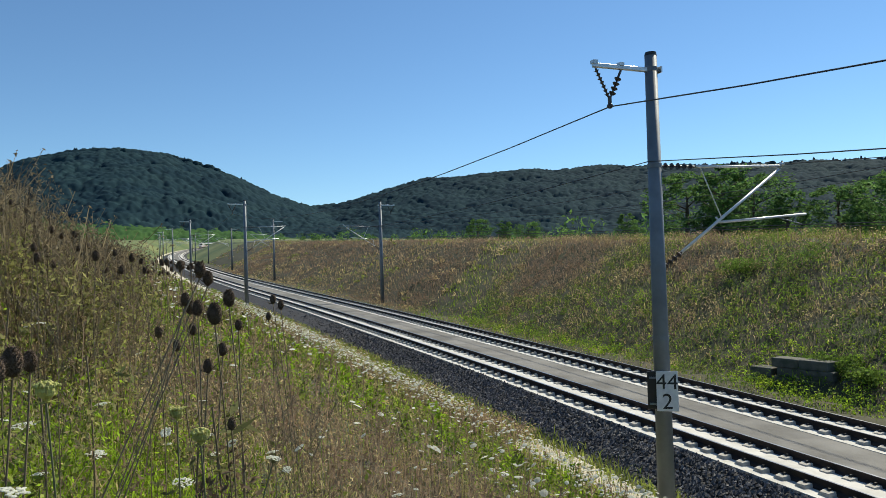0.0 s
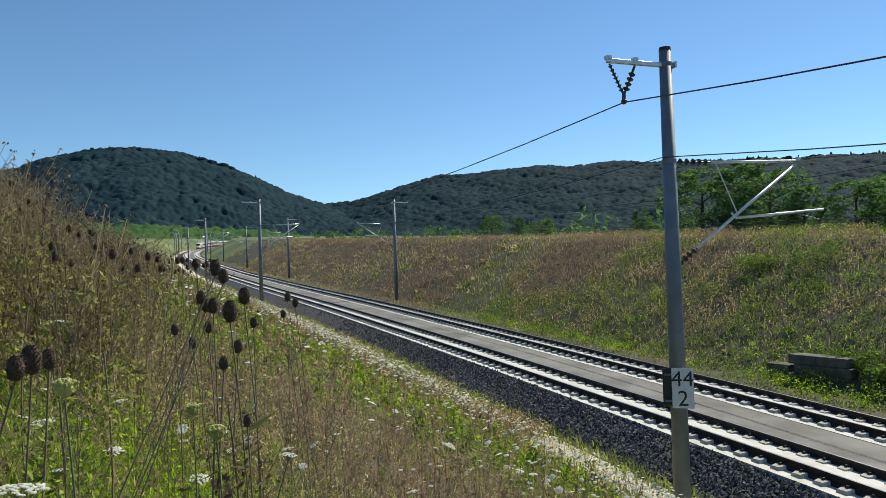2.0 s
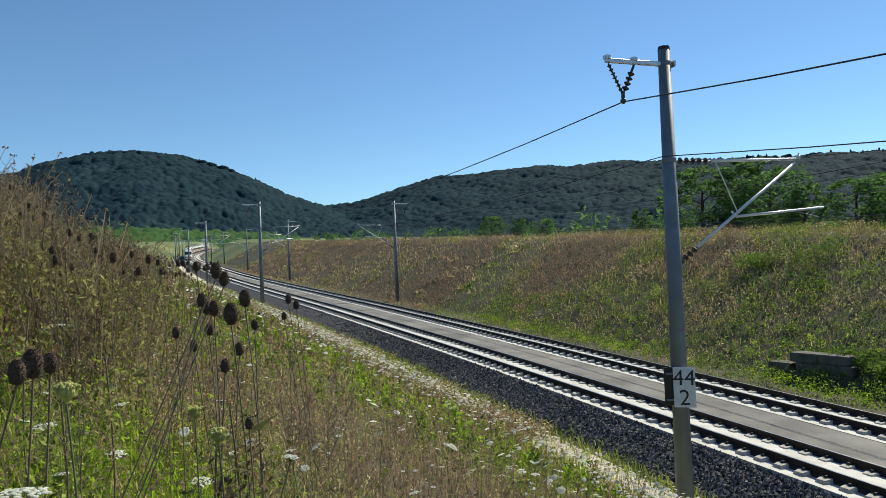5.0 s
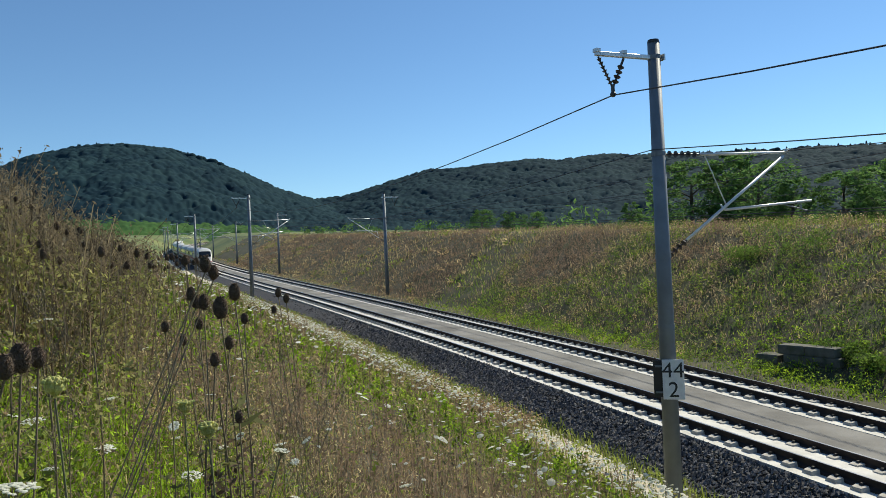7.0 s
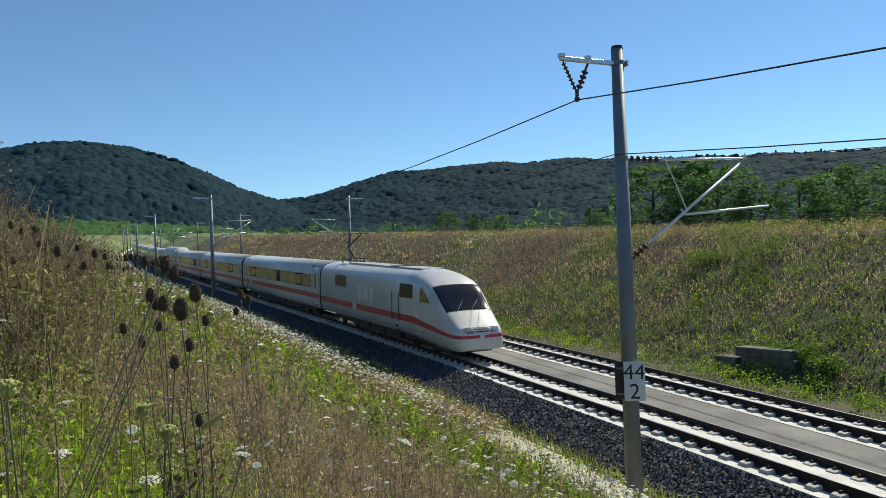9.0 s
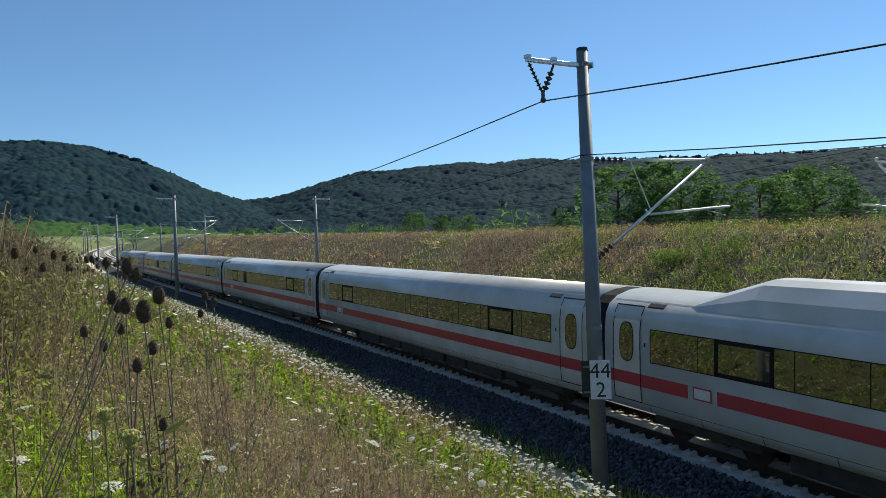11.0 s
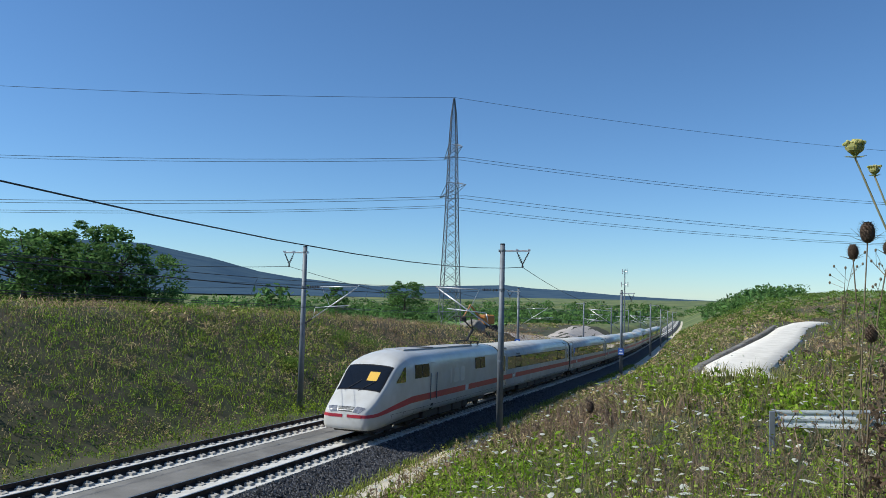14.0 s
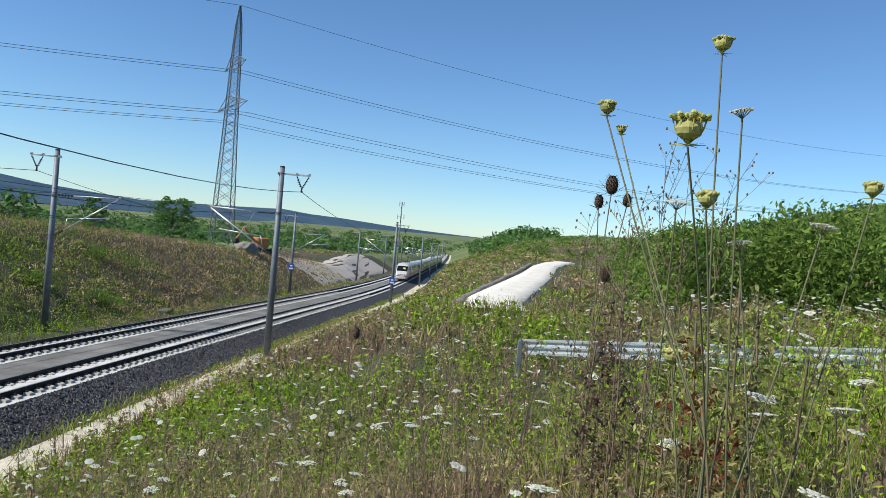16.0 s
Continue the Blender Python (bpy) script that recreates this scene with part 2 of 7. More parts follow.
def level(x, v):
    """Height of the ground, v metres across from the near track."""
    x, v = np.asarray(x, dtype=float), np.asarray(v, dtype=float)
    z0 = zc(np.clip(x, -900, 900))
    # the side on which the camera stands
    slope = z0 - 0.62 + 0.48 * (-v - 5.6)
    topl = z0 + 6.5 + 0.03 * (-v - 20)
    topr = 2.75 + 0.004 * (x - 25) + 0.30 * (1 - 0.6 * sm(115, 210, x)) * np.clip(-v - 34, 0, 45) + 1.5 * sm(-16.5, -22.0, v) * (1 - sm(15, 30, x))
    top = topl + (topr - topl) * sm(0.3, 9, x)
    near = smin(slope, top, 1.2)
    # the far side
    fs = z0 - 0.65 + 0.52 * (v - 9.3)
    ft = z0 + crest(x) - 0.012 * np.clip(v - 20, 0, 500)
    far = smin(np.maximum(fs, z0 - 0.65), ft, 0.8)
    h = np.where(v < -5.6, near, np.where(v > 9.3, far, z0 - 0.65))
    out = np.maximum(sm(250, 1400, np.abs(v)), sm(950, 1700, np.abs(x)))
    return h * (1 - out) + (-12.0 + 0.004 * np.clip(-x, 0, 4000)) * out


def axis(*spans):
    return np.unique(np.concatenate([np.arange(a, b, s) for a, b, s in spans]))


GX = axis((-4600, -900, 150), (-900, -120, 10), (-120, 150, 1.2), (150, 900, 10), (900, 4601, 150))
GV = axis((-4600, -400, 150), (-400, -60, 10), (-60, 40, 0.7), (40, 400, 9), (400, 4601, 150))


def ground_arrays(rough=0.16):
    X, V = np.meshgrid(GX, GV, indexing="ij")
    Z = level(X, V)
    rng = np.random.default_rng(3)
    wild = ((V < -5.4) & (V > -60)) | ((V > 7) & (V < 60))
    Z = Z + np.where(wild, rng.normal(0, rough, Z.shape) * 0.5, 0)
    Xc = np.clip(X, -900, 900)
    s = (yc(Xc + 0.5) - yc(Xc - 0.5))
    fade = 1 - sm(60, 300, np.abs(V))
    P = np.stack([X - s * V * fade, yc(Xc) * fade + V, Z], -1)
    n, m = X.shape
    i, j = np.meshgrid(np.arange(n - 1), np.arange(m - 1), indexing="ij")
    F = np.stack([i * m + j, (i + 1) * m + j, (i + 1) * m + j + 1, i * m + j + 1], -1).reshape(-1, 4)
    return P.reshape(-1, 3), F


ground = tagged(part("ground", mesh_np("ground", *ground_arrays(), M_GROUND, True)), "dry summer meadow on the cutting's slopes and fields beyond", "ground", kind="structure")

_me = ground.data
_me.materials.append(M_FARGRASS)
_ctr = np.empty(len(_me.polygons) * 3, dtype=np.float32)
_me.polygons.foreach_get("center", _ctr)
_ctr = _ctr.reshape(-1, 3)
_far = (np.abs(_ctr[:, 1]) > 62) | (np.abs(_ctr[:, 0]) > 260)
_me.polygons.foreach_set("material_index", _far.astype(np.int32))

# ---------------------------------------------------------------- the two slab tracks
TX = axis((-900, -150, 6), (-150, 200, 1.5), (200, 901, 6))


def strip(name, prof, material, label, category, xs=TX, kind="structure", smooth=False):
    me = mesh_np(name, *sheet(xs, lambda x: [on(x, v, h) for v, h in prof]), material, smooth)
    return tagged(part(name, me), label, category, kind=kind)


for c, nm in ((0.0, "near"), (S, "far")):
    strip("track_slab", [(c - 1.36, -0.75), (c - 1.36, -0.255), (c - 0.42, -0.265), (c + 0.42, -0.285), (c + 1.25, -0.315), (c + 1.25, -0.75)], M_CONC, "pale concrete slab under the rails of the railway", "track slab")
strip("walkway", [(1.25, -0.7), (1.25, -0.27), (S - 1.33, -0.27), (S - 1.33, -0.7)], M_WALKWAY, "dark grey paved strip between the two tracks", "walkway")
strip("ballast_shoulder", [(-1.37, -0.9), (-1.37, -0.34), (-1.6, -0.37), (-2.6, -0.5), (-3.45, -0.66), (-3.7, -0.9)], M_BALLAST, "dark crushed stone shoulder beside the slab track", "ballast")
strip("gravel_path", [(-3.75, -0.85), (-3.9, -0.64), (-4.5, -0.615), (-5.2, -0.60), (-5.65, -0.56), (-5.8, -0.7)], M_GRAVEL, "pale gravel path along the foot of the slope", "path")
strip("ballast_shoulder", [(S + 1.26, -0.9), (S + 1.26, -0.3), (S + 1.6, -0.36), (S + 2.4, -0.62), (S + 2.5, -0.9)], M_BALLAST, "narrow dark crushed stone edge beside the far track", "ballast")

RAILP = [(-0.14, -0.325), (-0.13, -0.22), (-0.02, -0.17), (-0.02, -0.055), (-0.038, -0.05), (-0.038, -0.004), (0.038, -0.004), (0.038, -0.05), (0.02, -0.055), (0.02, -0.17), (0.13, -0.22), (0.14, -0.325)]
RAILT = [(-0.034, -0.004), (-0.028, 0.0), (0.028, 0.0), (0.034, -0.004)]
for c in (0.0, S):
    for r, dz in ((-0.755, 0.0), (0.755, -0.075)):
        rail = strip("rail", [(c + r + v, h + dz) for v, h in RAILP], M_RAIL, "rusty brown steel rail with a polished running surface", "rail", kind="")
        rail["group"] = "running rails"
        me = mesh_np("running_surface", *sheet(TX, lambda x: [on(x, c + r + v, h + dz) for v, h in RAILT]), M_RAILTOP, False)
        part("running_surface", me, None, rail, "polished steel running surface")

# ---------------------------------------------------------------- wooded hills and the far mountains
def polar_sheet(name, az, el, r0, r1, lift, material, label, nr=40, step=0.1, bump=0.0, cell=14.0, z0=-12.0, power=1.0):
    """A slope seen from the cutting: from r0 up to its skyline at r1. az: bearings, el: the skyline's height in degrees."""
    a = np.arange(min(az), max(az), step)
    o = np.argsort(az)
    e = np.interp(a, np.asarray(az)[o], np.asarray(el)[o])
    r = np.concatenate([np.linspace(r0, r1, nr), [r1 * 1.05, r1 * 1.2]])
    A, Rr = np.meshgrid(a, r, indexing="ij")
    top = 5.7 + r1 * np.tan(np.radians(e))[:, None]
    t = np.clip((Rr - r0) / (r1 - r0), 0, 1)
    e0 = math.degrees(math.atan2(z0 - 5.7, r0))
    Z = 5.7 + Rr * np.tan(np.radians(e0 + (e[:, None] - lift - e0) * np.sin(t * np.pi / 2) ** power))
    Z = np.where(Rr > r1, Z - (Rr - r1) * 0.25, Z)
    X, Y = -np.sin(np.radians(A)) * Rr, -15.5 + np.cos(np.radians(A)) * Rr
    if bump:
        B = np.empty(X.size)
        for k, (x, y) in enumerate(zip(X.ravel(), Y.ravel())):
            d = noise.voronoi((x / cell, y / cell, 0.3), distance_metric="DISTANCE")[0][0]
            d2 = noise.voronoi((x / cell * 2.1 + 7, y / cell * 2.1, 1.3), distance_metric="DISTANCE")[0][0]
            B[k] = (0.7 * math.sqrt(max(0.0, 1 - (d / 0.9) ** 2)) + 0.35 * (1 - d2)) * bump + noise.noise((x / 90, y / 90, 5.0)) * bump * 0.7
        Z = Z + B.reshape(Z.shape) * np.clip(t * 6, 0, 1)
    n, m = X.shape
    i, j = np.meshgrid(np.arange(n - 1), np.arange(m - 1), indexing="ij")
    F = np.stack([i * m + j, i * m + j + 1, (i + 1) * m + j + 1, (i + 1) * m + j], -1).reshape(-1, 4)
    me = mesh_np(name, np.stack([X, Y, Z], -1).reshape(-1, 3), F, material, True)
    return tagged(part(name, me), label, "hill", kind="structure")


polar_sheet("wooded_hill", [112, 104, 99.4, 97.8, 95.4, 92.1, 88.7, 85.9, 83.5, 81.0, 78.3, 75, 72], [4.5, 6.3, 7.4, 8.05, 8.75, 9.05, 8.65, 7.8, 6.75, 5.6, 4.6, 3.2, 1.5], 760, 1400, 0.3, M_FOREST, "rounded hill covered in dark green deciduous forest, tinted blue for haze", 170, 0.11, 14.0, 14.0, 28.0)
polar_sheet("young_wood", [112, 104, 98, 94, 90, 86, 83, 80, 76, 70], [3.6, 4.0, 4.3, 4.2, 4.0, 3.8, 3.4, 2.8, 2.4, 1.8], 720, 960, 0.2, M_YOUNG, "lighter green young wood at the foot of the hill", 40, 0.09, 8.0, 10.0, 27.0)
polar_sheet("wooded_ridge", [84, 80, 78.3, 76.3, 72.8, 69.3, 64, 58.7, 52.8, 46.5, 41.7, 37, 30, 24.6, 18, 8], [3.0, 4.3, 4.65, 4.95, 6.0, 6.7, 7.05, 7.15, 7.0, 6.7, 6.45, 6.2, 5.9, 5.4, 4.2, 2.0], 600, 1700, 0.25, M_FOREST, "long ridge covered in dark green forest, tinted blue for haze", 220, 0.12, 15.0, 15.0, 0.0)
polar_sheet("far_mountain", [24, 20, 17, 14, 11.6, 4.1, -1, -4.4, -7.1, -11, -18, -25.7, -27, -28.5, -31.3, -34.3, -39, -41.6, -43.6, -48.9, -53.5, -57, -59.6, -65.6, -76], [1.5, 2.5, 3.4, 4.3, 4.7, 4.9, 4.3, 3.9, 4.5, 4.95, 4.65, 4.1, 3.3, 2.5, 2.1, 2.7, 2.8, 2.95, 3.05, 3.0, 2.1, 1.2, 0.8, 0.3, -0.3], 1800, 4000, 0, M_FARHILL, "long mountain range far beyond the fields, painted blue-grey for haze", 30, 0.15)
polar_sheet("far_hills", [-56, -60, -66, -72, -76, -78, -80.5, -84, -87, -90, -94, -100], [0.7, 0.6, 0.3, 0.45, 0.6, 0.4, 0.3, 0.05, -0.1, -0.2, -0.3, -0.5], 2500, 4200, 0, M_FARHILL, "low hills on the far horizon, painted blue for haze", 16, 0.2, z0=-30.0)

def skyline_trees(az, el, r, n, label, seed, conifers):
    """Single crowns that stand out along the skyline of a wooded hill."""
    rng = np.random.default_rng(seed)
    V, F, o = [], [], 0
    ang = np.linspace(0, 2 * np.pi, 7)[:-1]
    for a in rng.uniform(min(az), max(az), n):
        i = np.argsort(az)
        e = float(np.interp(a, np.asarray(az)[i], np.asarray(el)[i]))
        d = r * rng.uniform(0.975, 1.0)
        c = np.array([-math.sin(radians(a)) * d, -15.5 + math.cos(radians(a)) * d, 5.7 + r * math.tan(radians(e - 0.3))])
        tall = rng.uniform(0, 1) < conifers
        w, h = (rng.uniform(2.5, 4), rng.uniform(6, 12)) if tall else (rng.uniform(5, 9), rng.uniform(3, 7))
        prof = [(1.0, -4.0), (0.9, h * 0.35), (0.5, h * 0.75)] if tall else [(1.0, -4.0), (1.05, h * 0.35), (0.7, h * 0.8)]
        pts = [c + np.array([math.cos(t) * w * k * rng.uniform(0.8, 1.2), math.sin(t) * w * k * rng.uniform(0.8, 1.2), z]) for k, z in prof for t in ang] + [c + np.array([0, 0, h])]
        V += pts
        for k in range(2):
            for q in range(6):
                F += [[o + k * 6 + q, o + k * 6 + (q + 1) % 6, o + (k + 1) * 6 + (q + 1) % 6], [o + k * 6 + q, o + (k + 1) * 6 + (q + 1) % 6, o + (k + 1) * 6 + q]]
        F += [[o + 12 + q, o + 12 + (q + 1) % 6, o + 18] for q in range(6)]
        o += 19
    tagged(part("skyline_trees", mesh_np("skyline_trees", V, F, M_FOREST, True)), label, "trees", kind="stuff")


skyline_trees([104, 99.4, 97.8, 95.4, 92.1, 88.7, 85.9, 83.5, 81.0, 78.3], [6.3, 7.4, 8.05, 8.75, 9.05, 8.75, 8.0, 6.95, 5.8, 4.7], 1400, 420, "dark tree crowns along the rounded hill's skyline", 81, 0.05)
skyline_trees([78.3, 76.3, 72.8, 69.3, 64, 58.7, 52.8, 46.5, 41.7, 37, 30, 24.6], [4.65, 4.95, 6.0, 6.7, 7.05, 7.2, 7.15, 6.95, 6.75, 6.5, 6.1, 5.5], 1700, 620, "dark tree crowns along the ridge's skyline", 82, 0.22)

# ---------------------------------------------------------------- catenary masts
def insulator(bm, a, b, n=6, r=0.075):
    a, b = Vector(a), Vector(b)
    rod(bm, a, b, 0.025, n=6)
    for i in range(n):
        c = a.lerp(b, (i + 0.7) / (n + 0.4))
        d = (b - a).normalized() * 0.022
        rod(bm, c - d, c + d, r, r * 0.55, n=10)
    return bm


MAST_V = 4.45
TIP_V, TIP_Z, CONTACT_Z, FEED_Z, EARTH_Z = 4.0, 7.6, 6.05, 8.78, 7.55


def catenary_mast(steady, base=-0.75):
    """A mast at the origin; +y leads to its track. steady: whether the registration arm pulls towards or pushes away."""
    m = new("catenary_mast")
    bm = bmesh.new()
    rod(bm, (0, 0, base), (0, 0, 10.05), 0.205, 0.14, 16)
    part("pole", bm, M_GALV, m, smooth=True)
    bm = bmesh.new()
    rod(bm, (0, 0, 10.05), (0, 0, 10.13), 0.145, 0.13, 16)
    part("cap", bm, M_BLACK, m, "dark pole cap")
    for z in (3.43, 7.45, 5.05, 9.72):
        rr = 0.205 - 0.065 * (z - base) / (10.05 - base) + 0.012
        part("clamp_ring", rod(bmesh.new(), (0, 0, z - 0.05), (0, 0, z + 0.05), rr, rr, 16), M_GALV, m)
    bm = bmesh.new()
    box(bm, -0.05, 0.05, -1.62, 0.22, 9.66, 9.76, 0.012)
    box(bm, -0.16, 0.16, 0.16, 0.20, 9.64, 9.78)
    box(bm, -0.07, 0.07, -1.64, -1.52, 9.74, 9.82)
    box(bm, -0.07, 0.07, -0.92, -0.80, 9.74, 9.82)
    part("feeder_bracket", bm, M_GALVL, m, "pale galvanised feeder bracket")
    bm = bmesh.new()
    insulator(bm, (0, -1.55, 9.64), (0, -1.22, 9.0), 7, 0.06)
    part("insulator", bm, M_INSUL, m, "dark ribbed insulator string")
    bm = bmesh.new()
    rod(bm, (0, -0.86, 9.64), (0, -0.95, 9.45), 0.03)
    insulator(bm, (0, -0.92, 9.5), (0, -1.16, 9.0), 4, 0.085)
    part("insulator", bm, M_INSUL, m, "dark ribbed insulator string")
    bm = bmesh.new()
    rod(bm, (0, -1.19, 9.03), (0, -1.19, 8.78), 0.045)
    ball(bm, (0, -1.19, 8.8), 0.07)
    part("wire_clamp", bm, M_INSUL, m)
    bm = bmesh.new()
    insulator(bm, (0, 0.2, 7.45), (0, 1.2, 7.46), 5, 0.085)
    part("insulator", bm, M_INSUL, m, "dark ribbed insulator of the cantilever")
    bm = bmesh.new()
    rod(bm, (0, 1.2, 7.46), (0, TIP_V, TIP_Z - 0.05), 0.035, n=8)
    ball(bm, (0, TIP_V, TIP_Z), 0.06)
    part("top_tube", bm, M_GALVL, m, "bright aluminium top tube", smooth=True)
    bm = bmesh.new()
    insulator(bm, (0, 0.15, 5.05), (0, 0.72, 5.42), 4, 0.08)
    part("insulator", bm, M_INSUL, m, "dark ribbed insulator of the cantilever")
    bm = bmesh.new()
    rod(bm, (0, 0.7, 5.41), (0, TIP_V - 0.12, TIP_Z - 0.14), 0.04, n=8)
    part("diagonal_tube", bm, M_GALVL, m, "bright aluminium diagonal tube", smooth=True)
    bm = bmesh.new()
    rod(bm, (0, 1.35, 7.45), (0, 1.95, 6.24), 0.016, n=6)
    part("stay", bm, M_GALVL, m)
    a, b = (1.9, 4.75) if steady else (0.9, 3.3)
    bm = bmesh.new()
    rod(bm, (0, a, 6.12), (0, b, 6.32), 0.032, n=8)
    rod(bm, (0, a, 6.12), (0, a - 0.12, 6.24 if steady else 5.6), 0.025, n=6)
    part("registration_tube", bm, M_GALVL, m, "bright aluminium registration tube", smooth=True)
    bm = bmesh.new()
    rod(bm, (0, b - 0.9, 6.22), (0, 4.45 + (0.15 if steady else -0.2), CONTACT_Z + 0.02), 0.014, n=6)
    rod(bm, (0, b - 0.35, 6.3), (0, b - 0.35, 6.1), 0.012, n=6)
    part("steady_arm", bm, M_GALV, m)
    return tagged(m, "grey round steel catenary mast with cantilever beside the track", "catenary mast", "catenary masts")


NEAR_X = [-436, -376, -314, -250, -188.4, -129.7, -74.8, -14.16, 41.0, 96.5, 157.0, 217.0, 277.0, 337.0]
FAR_X = [-436, -376, -314, -250, -188.1, -129.3, -73.8, -13.1, 42.4, 97.3, 157.9, 217.5, 277.5, 337.5]
near_v = {-14.16: -4.40, 41.0: -4.72, -74.8: -4.7}
MASTS_N, MASTS_F = [], []
_proto = {}
for rowx, far in ((NEAR_X, False), (FAR_X, True)):
    for i, x in enumerate(rowx):
        v = near_v.get(x, -4.6) if not far else S + 4.62
        m = pose(*on(x, v), 0, 0, heading(x) + (180 if far else 0))
        key = i % 2 == 1
        if key not in _proto:
            ob = _proto[key] = catenary_mast(key)
            ob.matrix_basis = m
        else:
            ob = copy_thing(_proto[key], m)
        (MASTS_F if far else MASTS_N).append((x, v, ob, key))

# ---------------------------------------------------------------- wires
def sag(a, b, drop, n=14):
    t = np.linspace(0, 1, n)[:, None]
    P = np.asarray(a) * (1 - t) + np.asarray(b) * t
    P[:, 2] -= 4 * drop * (t[:, 0] * (1 - t[:, 0]))
    return P


def wire(name, pts, r, label, group, n=5):
    me = mesh_np(name, *tube(pts, r, n), M_WIRE, True)
    return tagged(part(name, me), label, "wire", group)


for rows, sg in ((MASTS_N, 1), (MASTS_F, -1)):
    for (x0, v0, _, k0), (x1, v1, _, k1) in zip(rows, rows[1:]):
        w = (v0 + v1) / 2
        wire("feeder_wire", sag(on(x0, v0 - sg * 1.19, FEED_Z), on(x1, v1 - sg * 1.19, FEED_Z), 1.3), 0.016, "thick dark feeder wire sagging between the masts", "feeder wires")
        wire("earth_wire", sag(on(x0, v0 - sg * 0.16, EARTH_Z), on(x1, v1 - sg * 0.16, EARTH_Z), 1.15), 0.012, "dark earth wire strung along the masts", "earth wires")
        ma, mb = on(x0, v0 + sg * TIP_V, TIP_Z), on(x1, v1 + sg * TIP_V, TIP_Z)
        mess = sag(ma, mb, 0.75)
        wire("messenger_wire", mess, 0.010, "dark messenger wire of the overhead line", "messenger wires")
        ca = on(x0, v0 + sg * (4.6 if k0 else 4.25), CONTACT_Z)
        cb = on(x1, v1 + sg * (4.6 if k1 else 4.25), CONTACT_Z)
        con = wire("contact_wire", sag(ca, cb, 0.03), 0.011, "dark contact wire over the track", "contact wires")
        if -200 < x0 < 170:
            for i in range(1, 6):
                t = i / 6
                p = np.asarray(ma) * (1 - t) + np.asarray(mb) * t
                p[2] -= 4 * 0.75 * t * (1 - t)
                q = np.asarray(ca) * (1 - t) + np.asarray(cb) * t
                part("dropper", mesh_np("dropper", *tube(np.array([p, q]), 0.006, 4), M_WIRE), None, con)

# kilometre board on one mast
def kilometre_board(x, v):
    b = new("kilometre_board")
    bm = bmesh.new()
    box(bm, -0.02, 0.0, -0.24, 0.24, -0.46, 0.46, 0.008)
    part("panel", bm, M_SIGNW, b)
    bm = bmesh.new()
    box(bm, 0.05, 0.09, 0.22, 0.44, -0.42, 0.44, 0.01)
    part("back_panel", bm, M_BLACK, b, "dark back of the second board")
    bm = bmesh.new()
    for z in (-0.3, 0.3):
        box(bm, 0.0, 0.12, -0.2, 0.4, z - 0.02, z + 0.02)
    part("bracket", bm, M_GALV, b)
    for text, y, z in (("4", 0.125, 0.05), ("4", -0.125, 0.05), ("2", 0.0, -0.40)):
        cu = bpy.data.curves.new("digit", "FONT")
        cu.body, cu.size, cu.align_x, cu.extrude = text, 0.50, "CENTER", 0.002
        tmp = bpy.data.objects.new("tmp", cu)
        scene.collection.objects.link(tmp)
        me = bpy.data.meshes.new_from_object(tmp.evaluated_get(bpy.context.evaluated_depsgraph_get()))
        bpy.data.objects.remove(tmp)
        me.materials.clear()
        me.materials.append(M_BLACK)
        me.transform(Matrix.Translation((-0.024, y, z)) @ Matrix.Rotation(radians(-90), 4, "Z") @ Matrix.Rotation(radians(90), 4, "X"))
        part("digit", me, None, b, "black digit")
    return tagged(b, "white kilometre board with black digits on a catenary mast", "sign")


board = kilometre_board(0, 0)
board.matrix_basis = pose(-13.90, -4.52, 2.76, 0, 0, 143)


def line_board(mast_x, v, h):
    b = new("line_board")
    part("panel", box(bmesh.new(), -0.02, 0.0, -0.36, 0.36, -0.42, 0.42, 0.01), M_BLUE, b)
    for z, w in ((0.16, 0.16), (-0.2, 0.26)):
        part("white_field", box(bmesh.new(), -0.026, -0.02, -w, w, z - 0.09, z + 0.09), M_SIGNW, b, "white field")
    b.matrix_basis = pose(*on(mast_x - 0.22, v, h), 0, 0, heading(mast_x))
    return tagged(b, "blue line board with white fields on a catenary mast", "sign", "line boards")


M_BLUE = mat("blue_enamel", (0.03, 0.10, 0.42), 0.4)
line_board(96.5, -4.6, 2.3)
line_board(97.3, S + 4.62, 2.9)

# ---------------------------------------------------------------- meadow plants
M_GREEN = leafy("green_grass", (0.34, 0.47, 0.04), (0.20, 0.32, 0.03), 0.65)
M_STRAW = leafy("dry_straw_grass", (0.58, 0.47, 0.25), (0.44, 0.33, 0.17), 0.55)
M_BROWN = leafy("brown_dead_weeds", (0.24, 0.17, 0.115), (0.35, 0.25, 0.17), 0.45)
M_HERB = leafy("dark_green_herbs", (0.20, 0.25, 0.05), (0.29, 0.33, 0.075), 0.65)
M_UMBEL = leafy("white_umbels", (0.86, 0.86, 0.80), (0.74, 0.75, 0.64), 0.12, 3.0, 0.55)
M_DEAD = leafy("grey_brown_stalks", (0.19, 0.15, 0.095), (0.29, 0.235, 0.145), 0.6)
M_SHRUB = leafy("shrub_leaves", (0.11, 0.19, 0.035), (0.19, 0.28, 0.055), 0.55)
M_TREE = leafy("tree_leaves", (0.085, 0.17, 0.05), (0.14, 0.25, 0.07), 0.5, through=0.5)
M_BARK = mat("grey_brown_bark", (0.11, 0.085, 0.06), 0.9, 0, (0.06, 0.05, 0.04), 8, bump=0.6)


